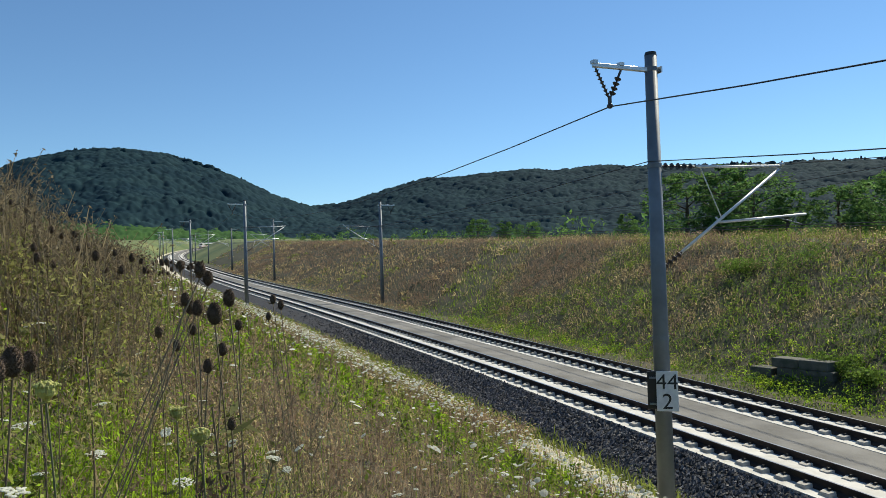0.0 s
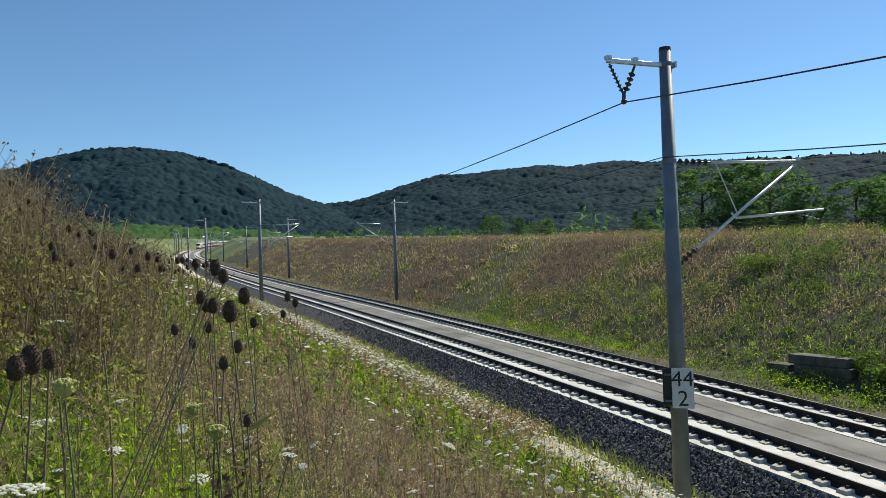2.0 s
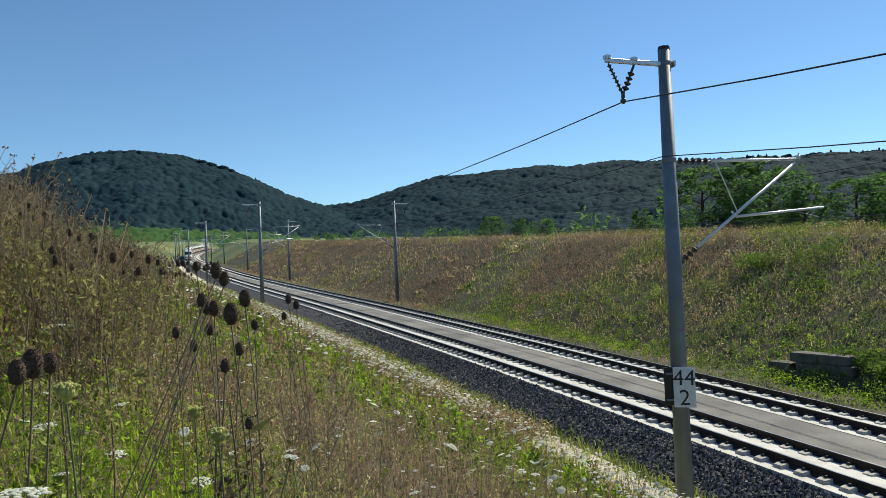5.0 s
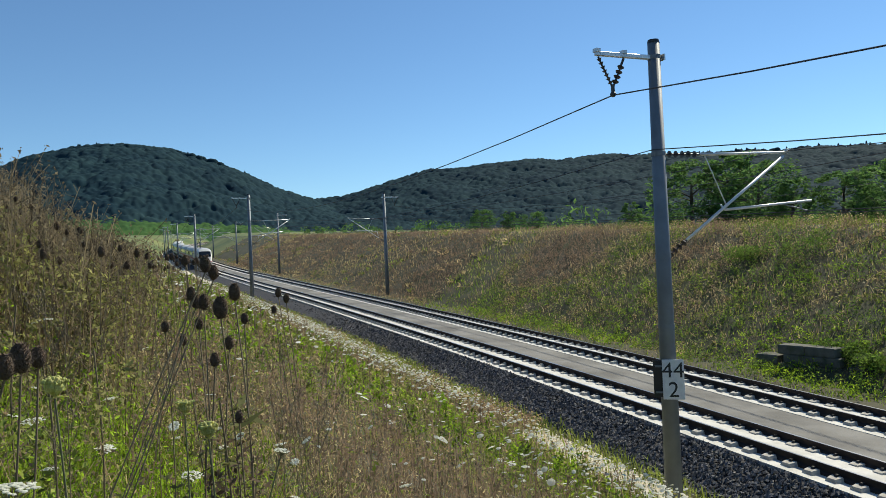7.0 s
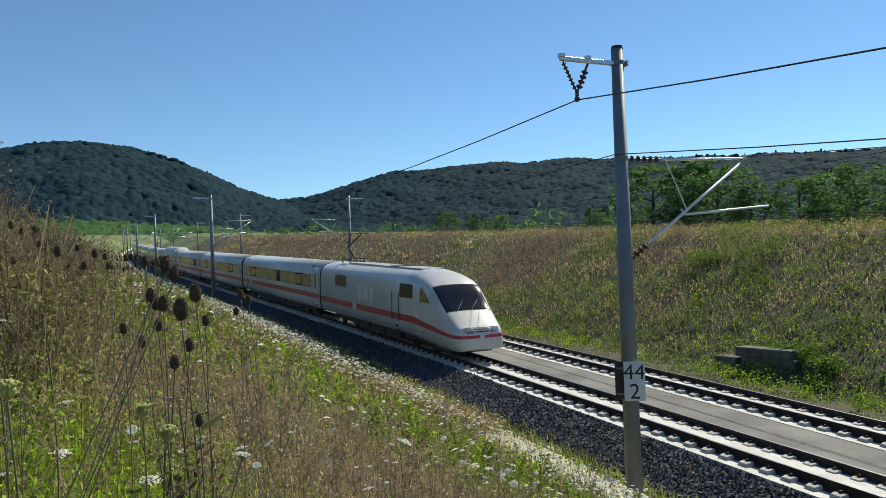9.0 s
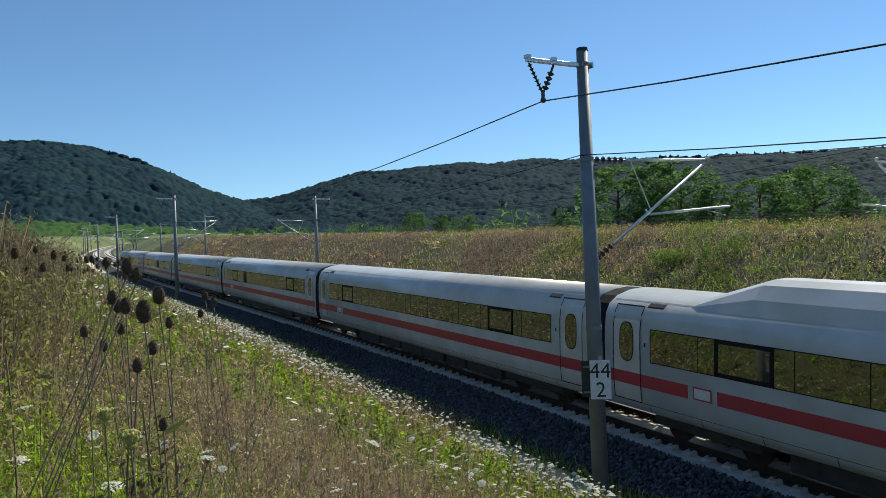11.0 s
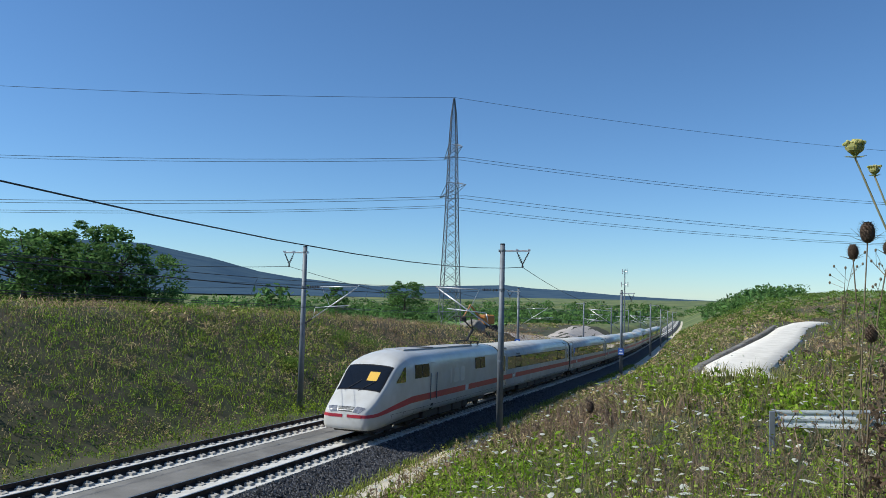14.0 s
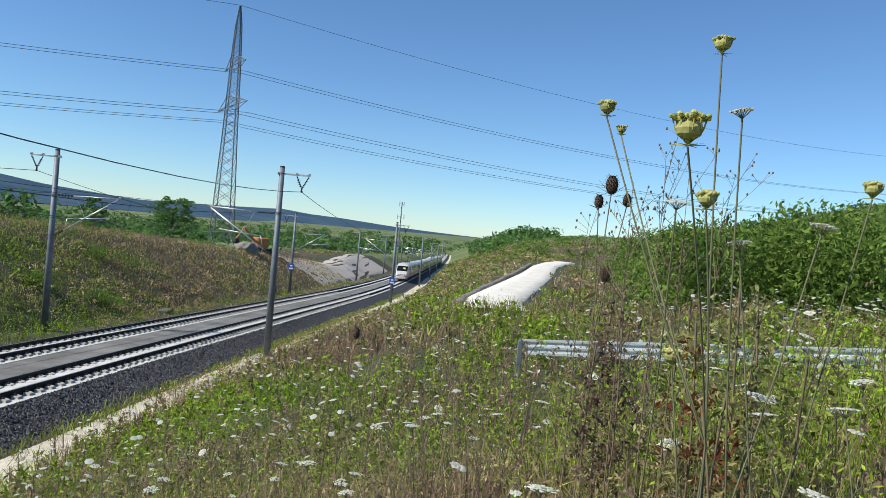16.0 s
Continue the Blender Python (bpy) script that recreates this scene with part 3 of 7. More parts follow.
def gpos(x, v):
    """Points of the ground."""
    x, v = np.asarray(x, dtype=float), np.asarray(v, dtype=float)
    s = yc(x + 0.5) - yc(x - 0.5)
    fade = 1 - sm(60, 300, np.abs(v))
    return np.stack([x - s * v * fade, yc(x) * fade + v, level(x, v)], -1)


def patch(x, v, k=0.0):
    """Slow, uneven waves between -1 and 1."""
    return (np.sin(x * 0.13 + k + 1.7 * np.sin(v * 0.11 + k)) + np.sin(x * 0.047 - v * 0.21 + 2.1 * k) + 0.7 * np.sin(x * 0.41 + v * 0.37 + 3.3 * k) + 0.5 * np.sin(x * 1.1 - v * 0.9 + k)) / 3.2


def blades(P, h, w, lean, rng):
    """Bent blades: two pieces and a tip each."""
    n = len(P)
    a = rng.uniform(0, 2 * np.pi, n)
    b = a + rng.normal(np.pi / 2, 0.5, n)
    sd = np.stack([np.cos(a), np.sin(a), np.zeros(n)], -1) * (w / 2)[:, None]
    ln = np.stack([np.cos(b), np.sin(b), np.zeros(n)], -1) * (h * lean)[:, None]
    up = np.zeros((n, 3))
    up[:, 2] = h
    base = P.copy()
    base[:, 2] -= 0.04
    mid = P + up * 0.55 + ln * 0.35
    tip = P + up * np.sqrt(np.clip(1 - lean * lean * 0.5, 0.2, 1))[:, None] + ln
    V = np.stack([base - sd, base + sd, mid - sd * 0.75, mid + sd * 0.75, tip], 1).reshape(-1, 3)
    o = (np.arange(n) * 5)[:, None]
    F = np.concatenate([o + np.array([[0, 1, 3]]), o + np.array([[0, 3, 2]]), o + np.array([[2, 3, 4]])])
    return V, F


def leaves(C, r, n_per, size, rng, squash=1.0):
    """Small leaf pairs scattered round the centres C with radius r."""
    k = len(C) * n_per
    d = rng.normal(0, 1, (k, 3))
    d /= np.linalg.norm(d, axis=1, keepdims=True)
    rad = rng.uniform(0.35, 1.0, k) ** 0.6
    rr = np.repeat(r, n_per)
    Q = np.repeat(C, n_per, axis=0) + d * (rad * rr)[:, None] * np.array([1, 1, squash])
    u = rng.normal(0, 1, (k, 3))
    u /= np.linalg.norm(u, axis=1, keepdims=True)
    w = np.cross(u, rng.normal(0, 1, (k, 3)))
    w /= np.linalg.norm(w, axis=1, keepdims=True)
    s = (np.repeat(np.broadcast_to(size, len(C)), n_per) * rng.uniform(0.6, 1.4, k))[:, None]
    V = np.stack([Q - u * s, Q + w * s * 0.38, Q + u * s, Q - w * s * 0.38], 1).reshape(-1, 3)
    return V, np.arange(k * 4).reshape(-1, 4)


def stuff(name, arr, material, label, category):
    return tagged(part(name, mesh_np(name, *arr, material)), label, category, kind="stuff")


def polar_spots(n, r0, r1, rng, vmax=-5.4):
    """Spots round the camera on its own side of the line, thinning out with distance."""
    out = np.zeros((0, 2))
    while len(out) < n:
        r = r0 * (r1 / r0) ** rng.uniform(0, 1, n * 2)
        az = np.radians(rng.uniform(-135, 118, n * 2))
        x, v = -np.sin(az) * r, -15.5 + np.cos(az) * r - 0.0
        v = v - np.interp(x, KX, KY)
        ok = (v < vmax + rng.normal(0, 0.35, n * 2)) & (v > -75) & (x > -240) & (x < 260)
        out = np.concatenate([out, np.stack([x, v], -1)[ok]])
    return out[:n]


ROAD = np.array([(29.0, -17.2), (33.0, -16.9), (45.0, -18.7), (60.0, -20.8), (76.0, -22.6), (90.0, -25.0), (97.0, -27.0)])


def on_road(x, v, r=1.75):
    """Whether spots lie on the service road."""
    best = np.full(len(x), 1e9)
    P = np.stack([x, v], -1)
    for a, b in zip(ROAD, ROAD[1:]):
        t = np.clip(((P - a) @ (b - a)) / ((b - a) @ (b - a)), 0, 1)
        best = np.minimum(best, np.hypot(*(P - a - t[:, None] * (b - a)).T))
    return best < r


def near_tone(x, v):
    """How green (above 0) or dry (below 0) the near meadow is."""
    d = np.hypot(x, v + 15.5)
    az = np.degrees(np.arctan2(-x, v + 15.5))
    q = 1.1 * patch(x * 1.6, v * 1.6) + 0.9 * patch(x * 3.5, v * 3.5, 2.0)
    q = q + np.where(x < 0, 1.0 * sm(76, 88, az) * sm(8, 3.5, d) - 0.15 * sm(84, 70, az), 0.12 + 0.45 * sm(-92, -105, az) * sm(11, 4, d))
    return q - 0.4 * sm(-10.5, -7.5, v) * (x < 0) - 0.35 * sm(-16, -19.5, v) * (x < 4) - 0.22 * sm(8, 20, d)


def near_meadow():
    rng = np.random.default_rng(11)
    got = {"g": [], "s": [], "b": [], "h": []}
    for n, r0, r1, h0, h1, w0, w1 in ((52000, 0.75, 5, 0.10, 0.45, 0.002, 0.005), (62000, 4, 24, 0.15, 0.58, 0.005, 0.012), (36000, 20, 230, 0.25, 0.65, 0.03, 0.07)):
        xv = polar_spots(n, r0, r1, rng)
        x, v = xv[:, 0], xv[:, 1]
        ok = ~on_road(x, v)
        x, v = x[ok], v[ok]
        P = gpos(x, v)
        n = len(x)
        q = near_tone(x, v) + rng.normal(0, 0.35, n)
        h = rng.uniform(h0, h1, n)
        w = rng.uniform(w0, w1, n)
        lean = rng.uniform(0.25, 1.35, n)
        for key, sel in (("g", q > 0.12), ("h", (q <= 0.12) & (q > -0.12)), ("s", (q <= -0.12) & (q > -0.6)), ("b", q <= -0.6)):
            got[key].append(blades(P[sel], h[sel] * (1.12 if key == "b" else 1), w[sel] * (1.3 if key == "h" else 1), lean[sel] * (0.6 if key in "b" else 1), rng))
    for key, m, nm, lab in (("g", M_GREEN, "green_grass", "long green grass on the near slope"), ("h", M_HERB, "meadow_herbs", "dark green herbs among the grass"), ("s", M_STRAW, "dry_grass", "long straw-coloured dry grass on the near slope"), ("b", M_BROWN, "dead_weeds", "tall dead brown weeds on the near slope")):
        stuff(nm, join(got[key]), m, lab, "grass" if key != "b" else "weeds")


def forbs():
    """Leafy and withered meadow plants: upright stems set with many small leaves, buds and seeds."""
    rng = np.random.default_rng(91)
    got = {}
    for n, r0, r1, per, h0, h1 in ((3000, 1.3, 6, 34, 0.22, 0.62), (7600, 5, 26, 24, 0.30, 0.80), (4200, 22, 130, 14, 0.35, 0.85)):
        xv = polar_spots(n, r0, r1, rng, -5.0)
        x, v = xv[:, 0], xv[:, 1]
        ok = ~on_road(x, v) & ~((x > 0) & (x < 28) & (v > -5.9))
        x, v = x[ok], v[ok]
        n = len(x)
        d = np.hypot(x, v + 15.5)
        q = near_tone(x, v) + rng.normal(0, 0.3, n)
        h = rng.uniform(h0, h1, n) * (0.75 + 0.25 * sm(1.5, 4, d)) * (1 + 0.35 * sm(-16, -19, v) * (x < 0)) * (1 + 0.3 * ((x > 4) & (x < 15) & (v < -15.5)))
        P = gpos(x, v)
        lean = rng.normal(0, 0.16, (n, 2))
        u = rng.uniform(0.08, 1.0, (n, per)) ** 0.75
        wide = np.where(q > 0.0, 0.16, 0.10)[:, None] * h[:, None] * (1.15 - 0.75 * u)
        C = P[:, None, :] + np.stack([lean[:, :1] * h[:, None] * u + rng.normal(0, 1, (n, per)) * wide, lean[:, 1:] * h[:, None] * u + rng.normal(0, 1, (n, per)) * wide, h[:, None] * u], -1)
        size = np.clip(0.0031 * d, 0.0075, 0.085)
        for key, sel in (("leaf", q > 0.3), ("herb", (q <= 0.3) & (q > 0.02)), ("dull", (q <= 0.02) & (q > -0.22)), ("straw", (q <= -0.22) & (q > -0.5)), ("brown", q <= -0.5)):
            k = int(sel.sum())
            sz = np.repeat(size[sel] * {"leaf": 1.15, "herb": 1.1, "dull": 1.0, "straw": 0.75, "brown": 0.8}[key], per)
            got.setdefault(key, []).append(leaves(C[sel].reshape(-1, 3), sz * 0.5, 1, sz, rng))
            sd = rng.normal(0, 1, (k, 3)) * np.array([1, 1, 0])
            sd *= (np.clip(0.0006 * d[sel], 0.0015, 0.012) / (np.linalg.norm(sd, axis=1) + 1e-9))[:, None]
            top = P[sel] + np.stack([lean[sel, 0] * h[sel], lean[sel, 1] * h[sel], h[sel]], -1)
            V = np.stack([P[sel] - sd, P[sel] + sd, top + sd * 0.5, top - sd * 0.5], 1).reshape(-1, 3)
            got.setdefault("stem", []).append((V, np.arange(k * 4).reshape(-1, 4)))
    for key, m, nm, lab in (("leaf", M_GREEN, "leafy_forbs", "bright green leafy herbs in the meadow"), ("herb", M_HERB, "green_forbs", "deep green leafy herbs in the meadow"), ("dull", M_DULL, "fading_forbs", "fading grey-green herbs in the meadow"), ("straw", M_STRAW, "dry_forbs", "dry straw-coloured herbs in the meadow"), ("brown", M_BROWN, "withered_forbs", "withered brown herbs in the meadow"), ("stem", M_DEAD, "forb_stems", "thin stems of the meadow herbs")):
        stuff(nm, join(got[key]), m, lab, "weeds")


def verge_plants():
    """Overgrown edge between the slope and the ballast, with many white umbels."""
    rng = np.random.default_rng(92)
    n = 5200
    x = np.where(rng.uniform(0, 1, n) < 0.8, -21 - 75 * rng.uniform(0, 1, n) ** 1.4, 27 + 50 * rng.uniform(0, 1, n))
    v = rng.uniform(-6.6, -3.95, n)
    P = gpos(x, v)
    h = rng.uniform(0.15, 0.6, n)
    q = patch(x * 2, v * 2, 4.4) + rng.normal(0, 0.4, n)
    per = 10
    C = P[:, None, :] + np.stack([rng.normal(0, 0.09, (n, per)), rng.normal(0, 0.09, (n, per)), h[:, None] * rng.uniform(0.1, 1, (n, per))], -1)
    for sel, m, nm, lab in ((q > 0.25, M_HERB, "verge_herbs", "green herbs overgrowing the path"), ((q <= 0.25) & (q > -0.25), M_STRAW, "verge_seed_heads", "dry seed heads overgrowing the path"), (q <= -0.25, M_BROWN, "verge_weeds", "brown weeds overgrowing the path")):
        c = C[sel].reshape(-1, 3)
        stuff(nm, leaves(c, np.full(len(c), 0.04), 1, 0.055, rng), m, lab, "weeds")


def far_tone(x, v):
    """How green or dry the far slope is: a brown stretch with a slanting edge, a paler grassy band, a brown stand, then greener."""
    edge = -59.7 - 0.75 * (v - 5.9)
    q = np.interp(x, [-200, -60, -40, -30, -20, 10, 30, 60, 140], [0.0, 0.0, -0.1, 0.12, 0.35, 0.15, 0.25, -0.1, -0.5])
    q = q - 0.75 * sm(0.5, -1.5, x - edge) + 0.05 * sm(-0.5, 1.5, x - edge) * sm(11, 7, x - edge)
    q = q - 1.5 * np.exp(-((x + 53 + 0.5 * (v - 17)) / 4.5) ** 2 - ((v - 17.5) / 4.0) ** 2) - 0.45 * np.exp(-((x + 38) / 4) ** 2 - ((v - 18.5) / 2.5) ** 2)
    return q + np.interp(v, [7, 10, 18, 24], [0.35, 0.12, -0.05, -0.12])


def far_meadow():
    rng = np.random.default_rng(12)
    n = 100000
    x = -14 + np.sign(rng.uniform(-1, 1, n)) * (rng.uniform(0, 1, n) ** 1.5) * 190
    v = rng.uniform(S + 2.6, 26, n)
    keep = ~((x > 150) & (v > 9))
    x, v = x[keep], v[keep]
    n = len(x)
    P = gpos(x, v)
    q = 0.6 * patch(x, v, 1.3) + rng.normal(0, 0.25, n) + far_tone(x, v)
    h = rng.uniform(0.12, 0.45, n) * np.interp(v, [7, 9, 12], [0.45, 0.7, 1.0])
    w = rng.uniform(0.010, 0.028, n) * (1 + np.abs(x + 5) / 35)
    lean = rng.uniform(0.1, 1.2, n)
    for key, sel, m, nm, lab in (("g", q > 0.22, M_GREEN, "green_grass", "green grass on the far slope of the cutting"), ("h", (q <= 0.22) & (q > 0.0), M_HERB, "meadow_herbs", "dark green herbs on the far slope"), ("s", (q <= 0.0) & (q > -0.55), M_STRAW, "dry_grass", "straw-coloured dry grass on the far slope"), ("b", q <= -0.55, M_BROWN, "dead_weeds", "brown dead weeds on the far slope")):
        stuff(nm, blades(P[sel], h[sel], w[sel], lean[sel], rng), m, lab, "grass" if key != "b" else "weeds")
    # leafy clumps and stalks that break up the slope
    k = 15000
    x = np.where(rng.uniform(0, 1, k) < 0.62, rng.normal(-34, 26, k), rng.normal(50, 28, k))
    v = rng.uniform(7.6, 24, k)
    tone = 0.6 * patch(x, v, 2.2) + 0.5 * patch(x * 5, v * 5, 0.3) + rng.normal(0, 0.25, k) + far_tone(x, v)
    grassy = (x - (-59.7 - 0.75 * (v - 5.9)) > 0) & (x - (-59.7 - 0.75 * (v - 5.9)) < 8) & (rng.uniform(0, 1, k) < 0.93)
    tone = np.where(grassy, 99.0, tone)
    for lo, hi, m, nm, lab in ((0.5, 9, M_GREEN, "bright_clumps", "bright green weeds on the far slope"), (0.12, 0.5, M_SHRUB, "leafy_clumps", "leafy green weeds on the far slope"), (-0.15, 0.12, M_HERB, "herb_clumps", "dull green herbs on the far slope"), (-0.4, -0.15, M_STRAW, "dry_clumps", "dry straw-coloured clumps on the far slope"), (-9, -0.4, M_BROWN, "brown_clumps", "withered brown weeds on the far slope")):
        sel = (tone > lo) & (tone <= hi)
        C = gpos(x[sel], v[sel]) + np.array([0, 0, 0.14])
        r = rng.uniform(0.12, 0.55, len(C))
        C[:, 2] += r * 0.4
        stuff(nm, leaves(C, r, 17, 0.06, rng, 0.9), m, lab, "weeds")
    k = 5000
    x, v = rng.uniform(-160, 120, k), rng.normal(21.5, 1.2, k)
    stuff("tall_stalks", blades(gpos(x, v), rng.uniform(0.35, 1.0, k), rng.uniform(0.02, 0.045, k), rng.uniform(0, 0.8, k), rng), M_BROWN, "tall brown stalks along the cutting's edge", "weeds")


def dry_stalks():
    """Branching dead stalks with small seed heads, standing over the grass."""
    rng = np.random.default_rng(51)
    xv = np.concatenate([polar_spots(1100, 1.6, 8, rng), polar_spots(1700, 7, 40, rng), np.stack([rng.uniform(2.5, 13, 420), rng.uniform(-21, -14.5, 420)], -1)])
    xv = xv[(patch(xv[:, 0], xv[:, 1], 6.0) + rng.normal(0, 0.4, len(xv)) > -0.2) & ~on_road(xv[:, 0], xv[:, 1])]
    P = gpos(xv[:, 0], xv[:, 1])
    n = len(P)
    d = np.hypot(xv[:, 0], xv[:, 1] + 15.5)
    h = rng.uniform(0.45, 1.0, n) * np.where(d < 3, 0.75, 1.0)
    wd = 0.0022 + 0.0005 * d
    ax = np.stack([rng.normal(0, 0.12, n), rng.normal(0, 0.12, n), np.ones(n)], -1) * h[:, None]

    def quads(A, B, w):
        s = np.cross(B - A, rng.normal(0, 1, A.shape))
        s /= np.linalg.norm(s, axis=1, keepdims=True) + 1e-9
        s *= w[:, None]
        V = np.stack([A - s, A + s, B + s * 0.6, B - s * 0.6], 1).reshape(-1, 3)
        return V, np.arange(len(V)).reshape(-1, 4)
    out = [quads(P, P + ax * 0.6, wd), quads(P + ax * 0.6, P + ax, wd)]
    tips = [P + ax]
    for k in range(9):
        u = rng.uniform(0.35, 0.95, n)[:, None]
        A = P + ax * u
        a = rng.uniform(0, 6.28, n)
        B = A + np.stack([np.cos(a), np.sin(a), rng.uniform(0.5, 1.6, n)], -1) * (rng.uniform(0.05, 0.14, n) * h)[:, None]
        out.append(quads(A, B, wd * 0.6))
        tips.append(B)
    T = np.concatenate(tips)
    stuff("dry_stalks", join(out), M_BROWN, "branching dead brown stalks in the meadow", "weeds")
    sz = np.tile(0.006 + 0.0012 * d, 10)
    stuff("stalk_seed_heads", leaves(T, sz * 1.6, 3, float(np.median(sz)) * 0.8, rng), M_BROWN, "small brown seed heads on dead stalks", "weeds")


def umbel_stuff():
    rng = np.random.default_rng(13)
    vs, fs, vst, fst = [], [], [], []
    xv = np.concatenate([polar_spots(1500, 2.4, 9, rng), polar_spots(6000, 8, 70, rng), np.stack([-70 * rng.uniform(0, 1, 4000) ** 1.1, (-5.2 - np.abs(rng.normal(0, 2.6, 4000))).clip(-12, -5.2)], -1)])
    sel = patch(xv[:, 0], xv[:, 1], 0.7) + rng.normal(0, 0.35, len(xv)) > -0.15
    sel &= ~((xv[:, 1] < -17) & (xv[:, 0] < 0)) & ~((xv[:, 0] > 0) & (rng.uniform(0, 1, len(xv)) < 0.35))
    xv = xv[sel]
    P = gpos(xv[:, 0], xv[:, 1])
    d = np.hypot(xv[:, 0], xv[:, 1] + 15.5)
    for p, dd in zip(P, d):
        h = rng.uniform(0.38, 0.8) if dd < 12 else rng.uniform(0.55, 1.0)
        r = rng.uniform(0.016, 0.033) if dd < 9 else rng.uniform(0.025, 0.055)
        n = 7 if dd < 12 else 6
        c = p + np.array([rng.normal(0, 0.05), rng.normal(0, 0.05), h])
        a = np.linspace(0, 2 * np.pi, n, endpoint=False) + rng.uniform(0, 1)
        tl = rng.normal(0, 0.28, 2)
        o = sum(len(q) for q in vs)
        if dd < 9:
            # several small tufts make one umbel
            ring_n = 9
            pts = [(0, 0)] + [(math.cos(t) * 0.62 * r, math.sin(t) * 0.62 * r) for t in np.linspace(0, 6.28, ring_n)[:-1]]
            for px, py in pts:
                rr = r * 0.36
                b = rng.uniform(0, 1)
                q = np.stack([px + np.cos(a + b) * rr, py + np.sin(a + b) * rr, np.zeros(n)], -1)
                q[:, 2] = q[:, 0] * tl[0] + q[:, 1] * tl[1] + rng.normal(0, 0.002, n)
                top = np.array([[px, py, px * tl[0] + py * tl[1] + 0.006]])
                vs.append(np.concatenate([q, top]) + c)
                fs.append(np.stack([o + np.arange(n), o + (np.arange(n) + 1) % n, np.full(n, o + n)], -1))
                o += n + 1
        else:
            q = np.stack([np.cos(a) * r * 1.1, np.sin(a) * r * 1.1, np.zeros(n)], -1)
            q[:, 2] = q[:, 0] * tl[0] + q[:, 1] * tl[1]
            vs.append(np.concatenate([q, [[0, 0, 0.014]]]) + c)
            fs.append(np.stack([o + np.arange(n), o + (np.arange(n) + 1) % n, np.full(n, o + n)], -1))
        if dd < 25:
            vst.append((p, c))
    A = np.array([a for a, _ in vst])
    B = np.array([b for _, b in vst])
    n = len(A)
    ang = rng.uniform(0, 6.28, n)
    sd = np.stack([np.cos(ang), np.sin(ang), np.zeros(n)], -1) * 0.0025
    V = np.stack([A - sd, A + sd, B + sd * 0.7, B - sd * 0.7], 1).reshape(-1, 3)
    stuff("umbel_stems", (V, np.arange(n * 4).reshape(-1, 4)), M_HERB, "thin green stems of white umbel flowers", "flowers")
    stuff("white_umbels", (np.concatenate(vs), np.concatenate(fs)), M_UMBEL, "white wild carrot flowers scattered over the meadow", "flowers")


def herb_leaves():
    """Broad small leaves of herbs between the blades."""
    rng = np.random.default_rng(21)
    for n, r0, r1, size, per, m, nm, lab, k in ((1600, 1.0, 6, 0.015, 18, M_GREEN, "herb_leaves", "small bright green leaves in the meadow", 0.0), (900, 5, 40, 0.035, 22, M_HERB, "herb_leaves", "green leaves of herbs in the meadow", 0.9), (1800, 1.2, 20, 0.016, 20, M_STRAW, "dry_seed_heads", "dry pale seed heads in the meadow", 1.9), (3600, 2.5, 45, 0.018, 16, M_BROWN, "brown_seed_heads", "brown seed heads of dead weeds", 2.9)):
        xv = polar_spots(n, r0, r1, rng)
        w = patch(xv[:, 0], xv[:, 1], k) + rng.normal(0, 0.4, n)
        xv = xv[(w > -0.2) & ~on_road(xv[:, 0], xv[:, 1])]
        P = gpos(xv[:, 0], xv[:, 1]) + np.stack([np.zeros(len(xv)), np.zeros(len(xv)), rng.uniform(0.05, 0.42, len(xv))], -1)
        stuff(nm, leaves(P, rng.uniform(0.05, 0.17, len(P)) * (1 + 0.5 * (r1 > 30)), per, size, rng, 1.2), m, lab, "herbs")
    # tall weeds at the foot of the slope
    n = 11000
    x, v = rng.uniform(-75, 1, n), rng.normal(-5.75, 0.38, n)
    x = np.where(rng.uniform(0, 1, n) < 0.2, rng.uniform(1, 60, n), x)
    q = patch(x * 1.7, v, 3.1) + rng.normal(0, 0.45, n)
    for sel, m, nm, lab in ((q > 0.15, M_GREEN, "verge_grass", "long green grass at the foot of the slope"), ((q <= 0.15) & (q > -0.3), M_STRAW, "verge_straw", "long dry grass at the foot of the slope"), (q <= -0.3, M_DEAD, "verge_stalks", "dead stalks at the foot of the slope")):
        k = int(sel.sum())
        stuff(nm, blades(gpos(x[sel], v[sel]), rng.uniform(0.3, 0.85, k), rng.uniform(0.012, 0.03, k), rng.uniform(0.05, 0.7, k), rng), m, lab, "grass")
    # weeds along the path and the ballast
    n = 26000
    x, v = rng.uniform(-110, 120, n), rng.choice([-3.75, -4.1, -4.9, -5.6], n, p=[0.4, 0.25, 0.05, 0.3]) + rng.normal(0, 0.22, n)
    sel = (patch(x * 2.2, v, 0.4) + rng.normal(0, 0.25, n) > np.where(v < -4.3, np.where((x > 5) & (x < 28), 0.9, 0.1), -0.35))
    stuff("path_weeds", blades(gpos(x[sel], np.minimum(v[sel], -3.2)) + np.array([0, 0, 0.03]), rng.uniform(0.08, 0.4, sel.sum()), rng.uniform(0.02, 0.05, sel.sum()), rng.uniform(0.2, 1.2, sel.sum()), rng), M_HERB, "green weeds along the gravel path", "weeds")


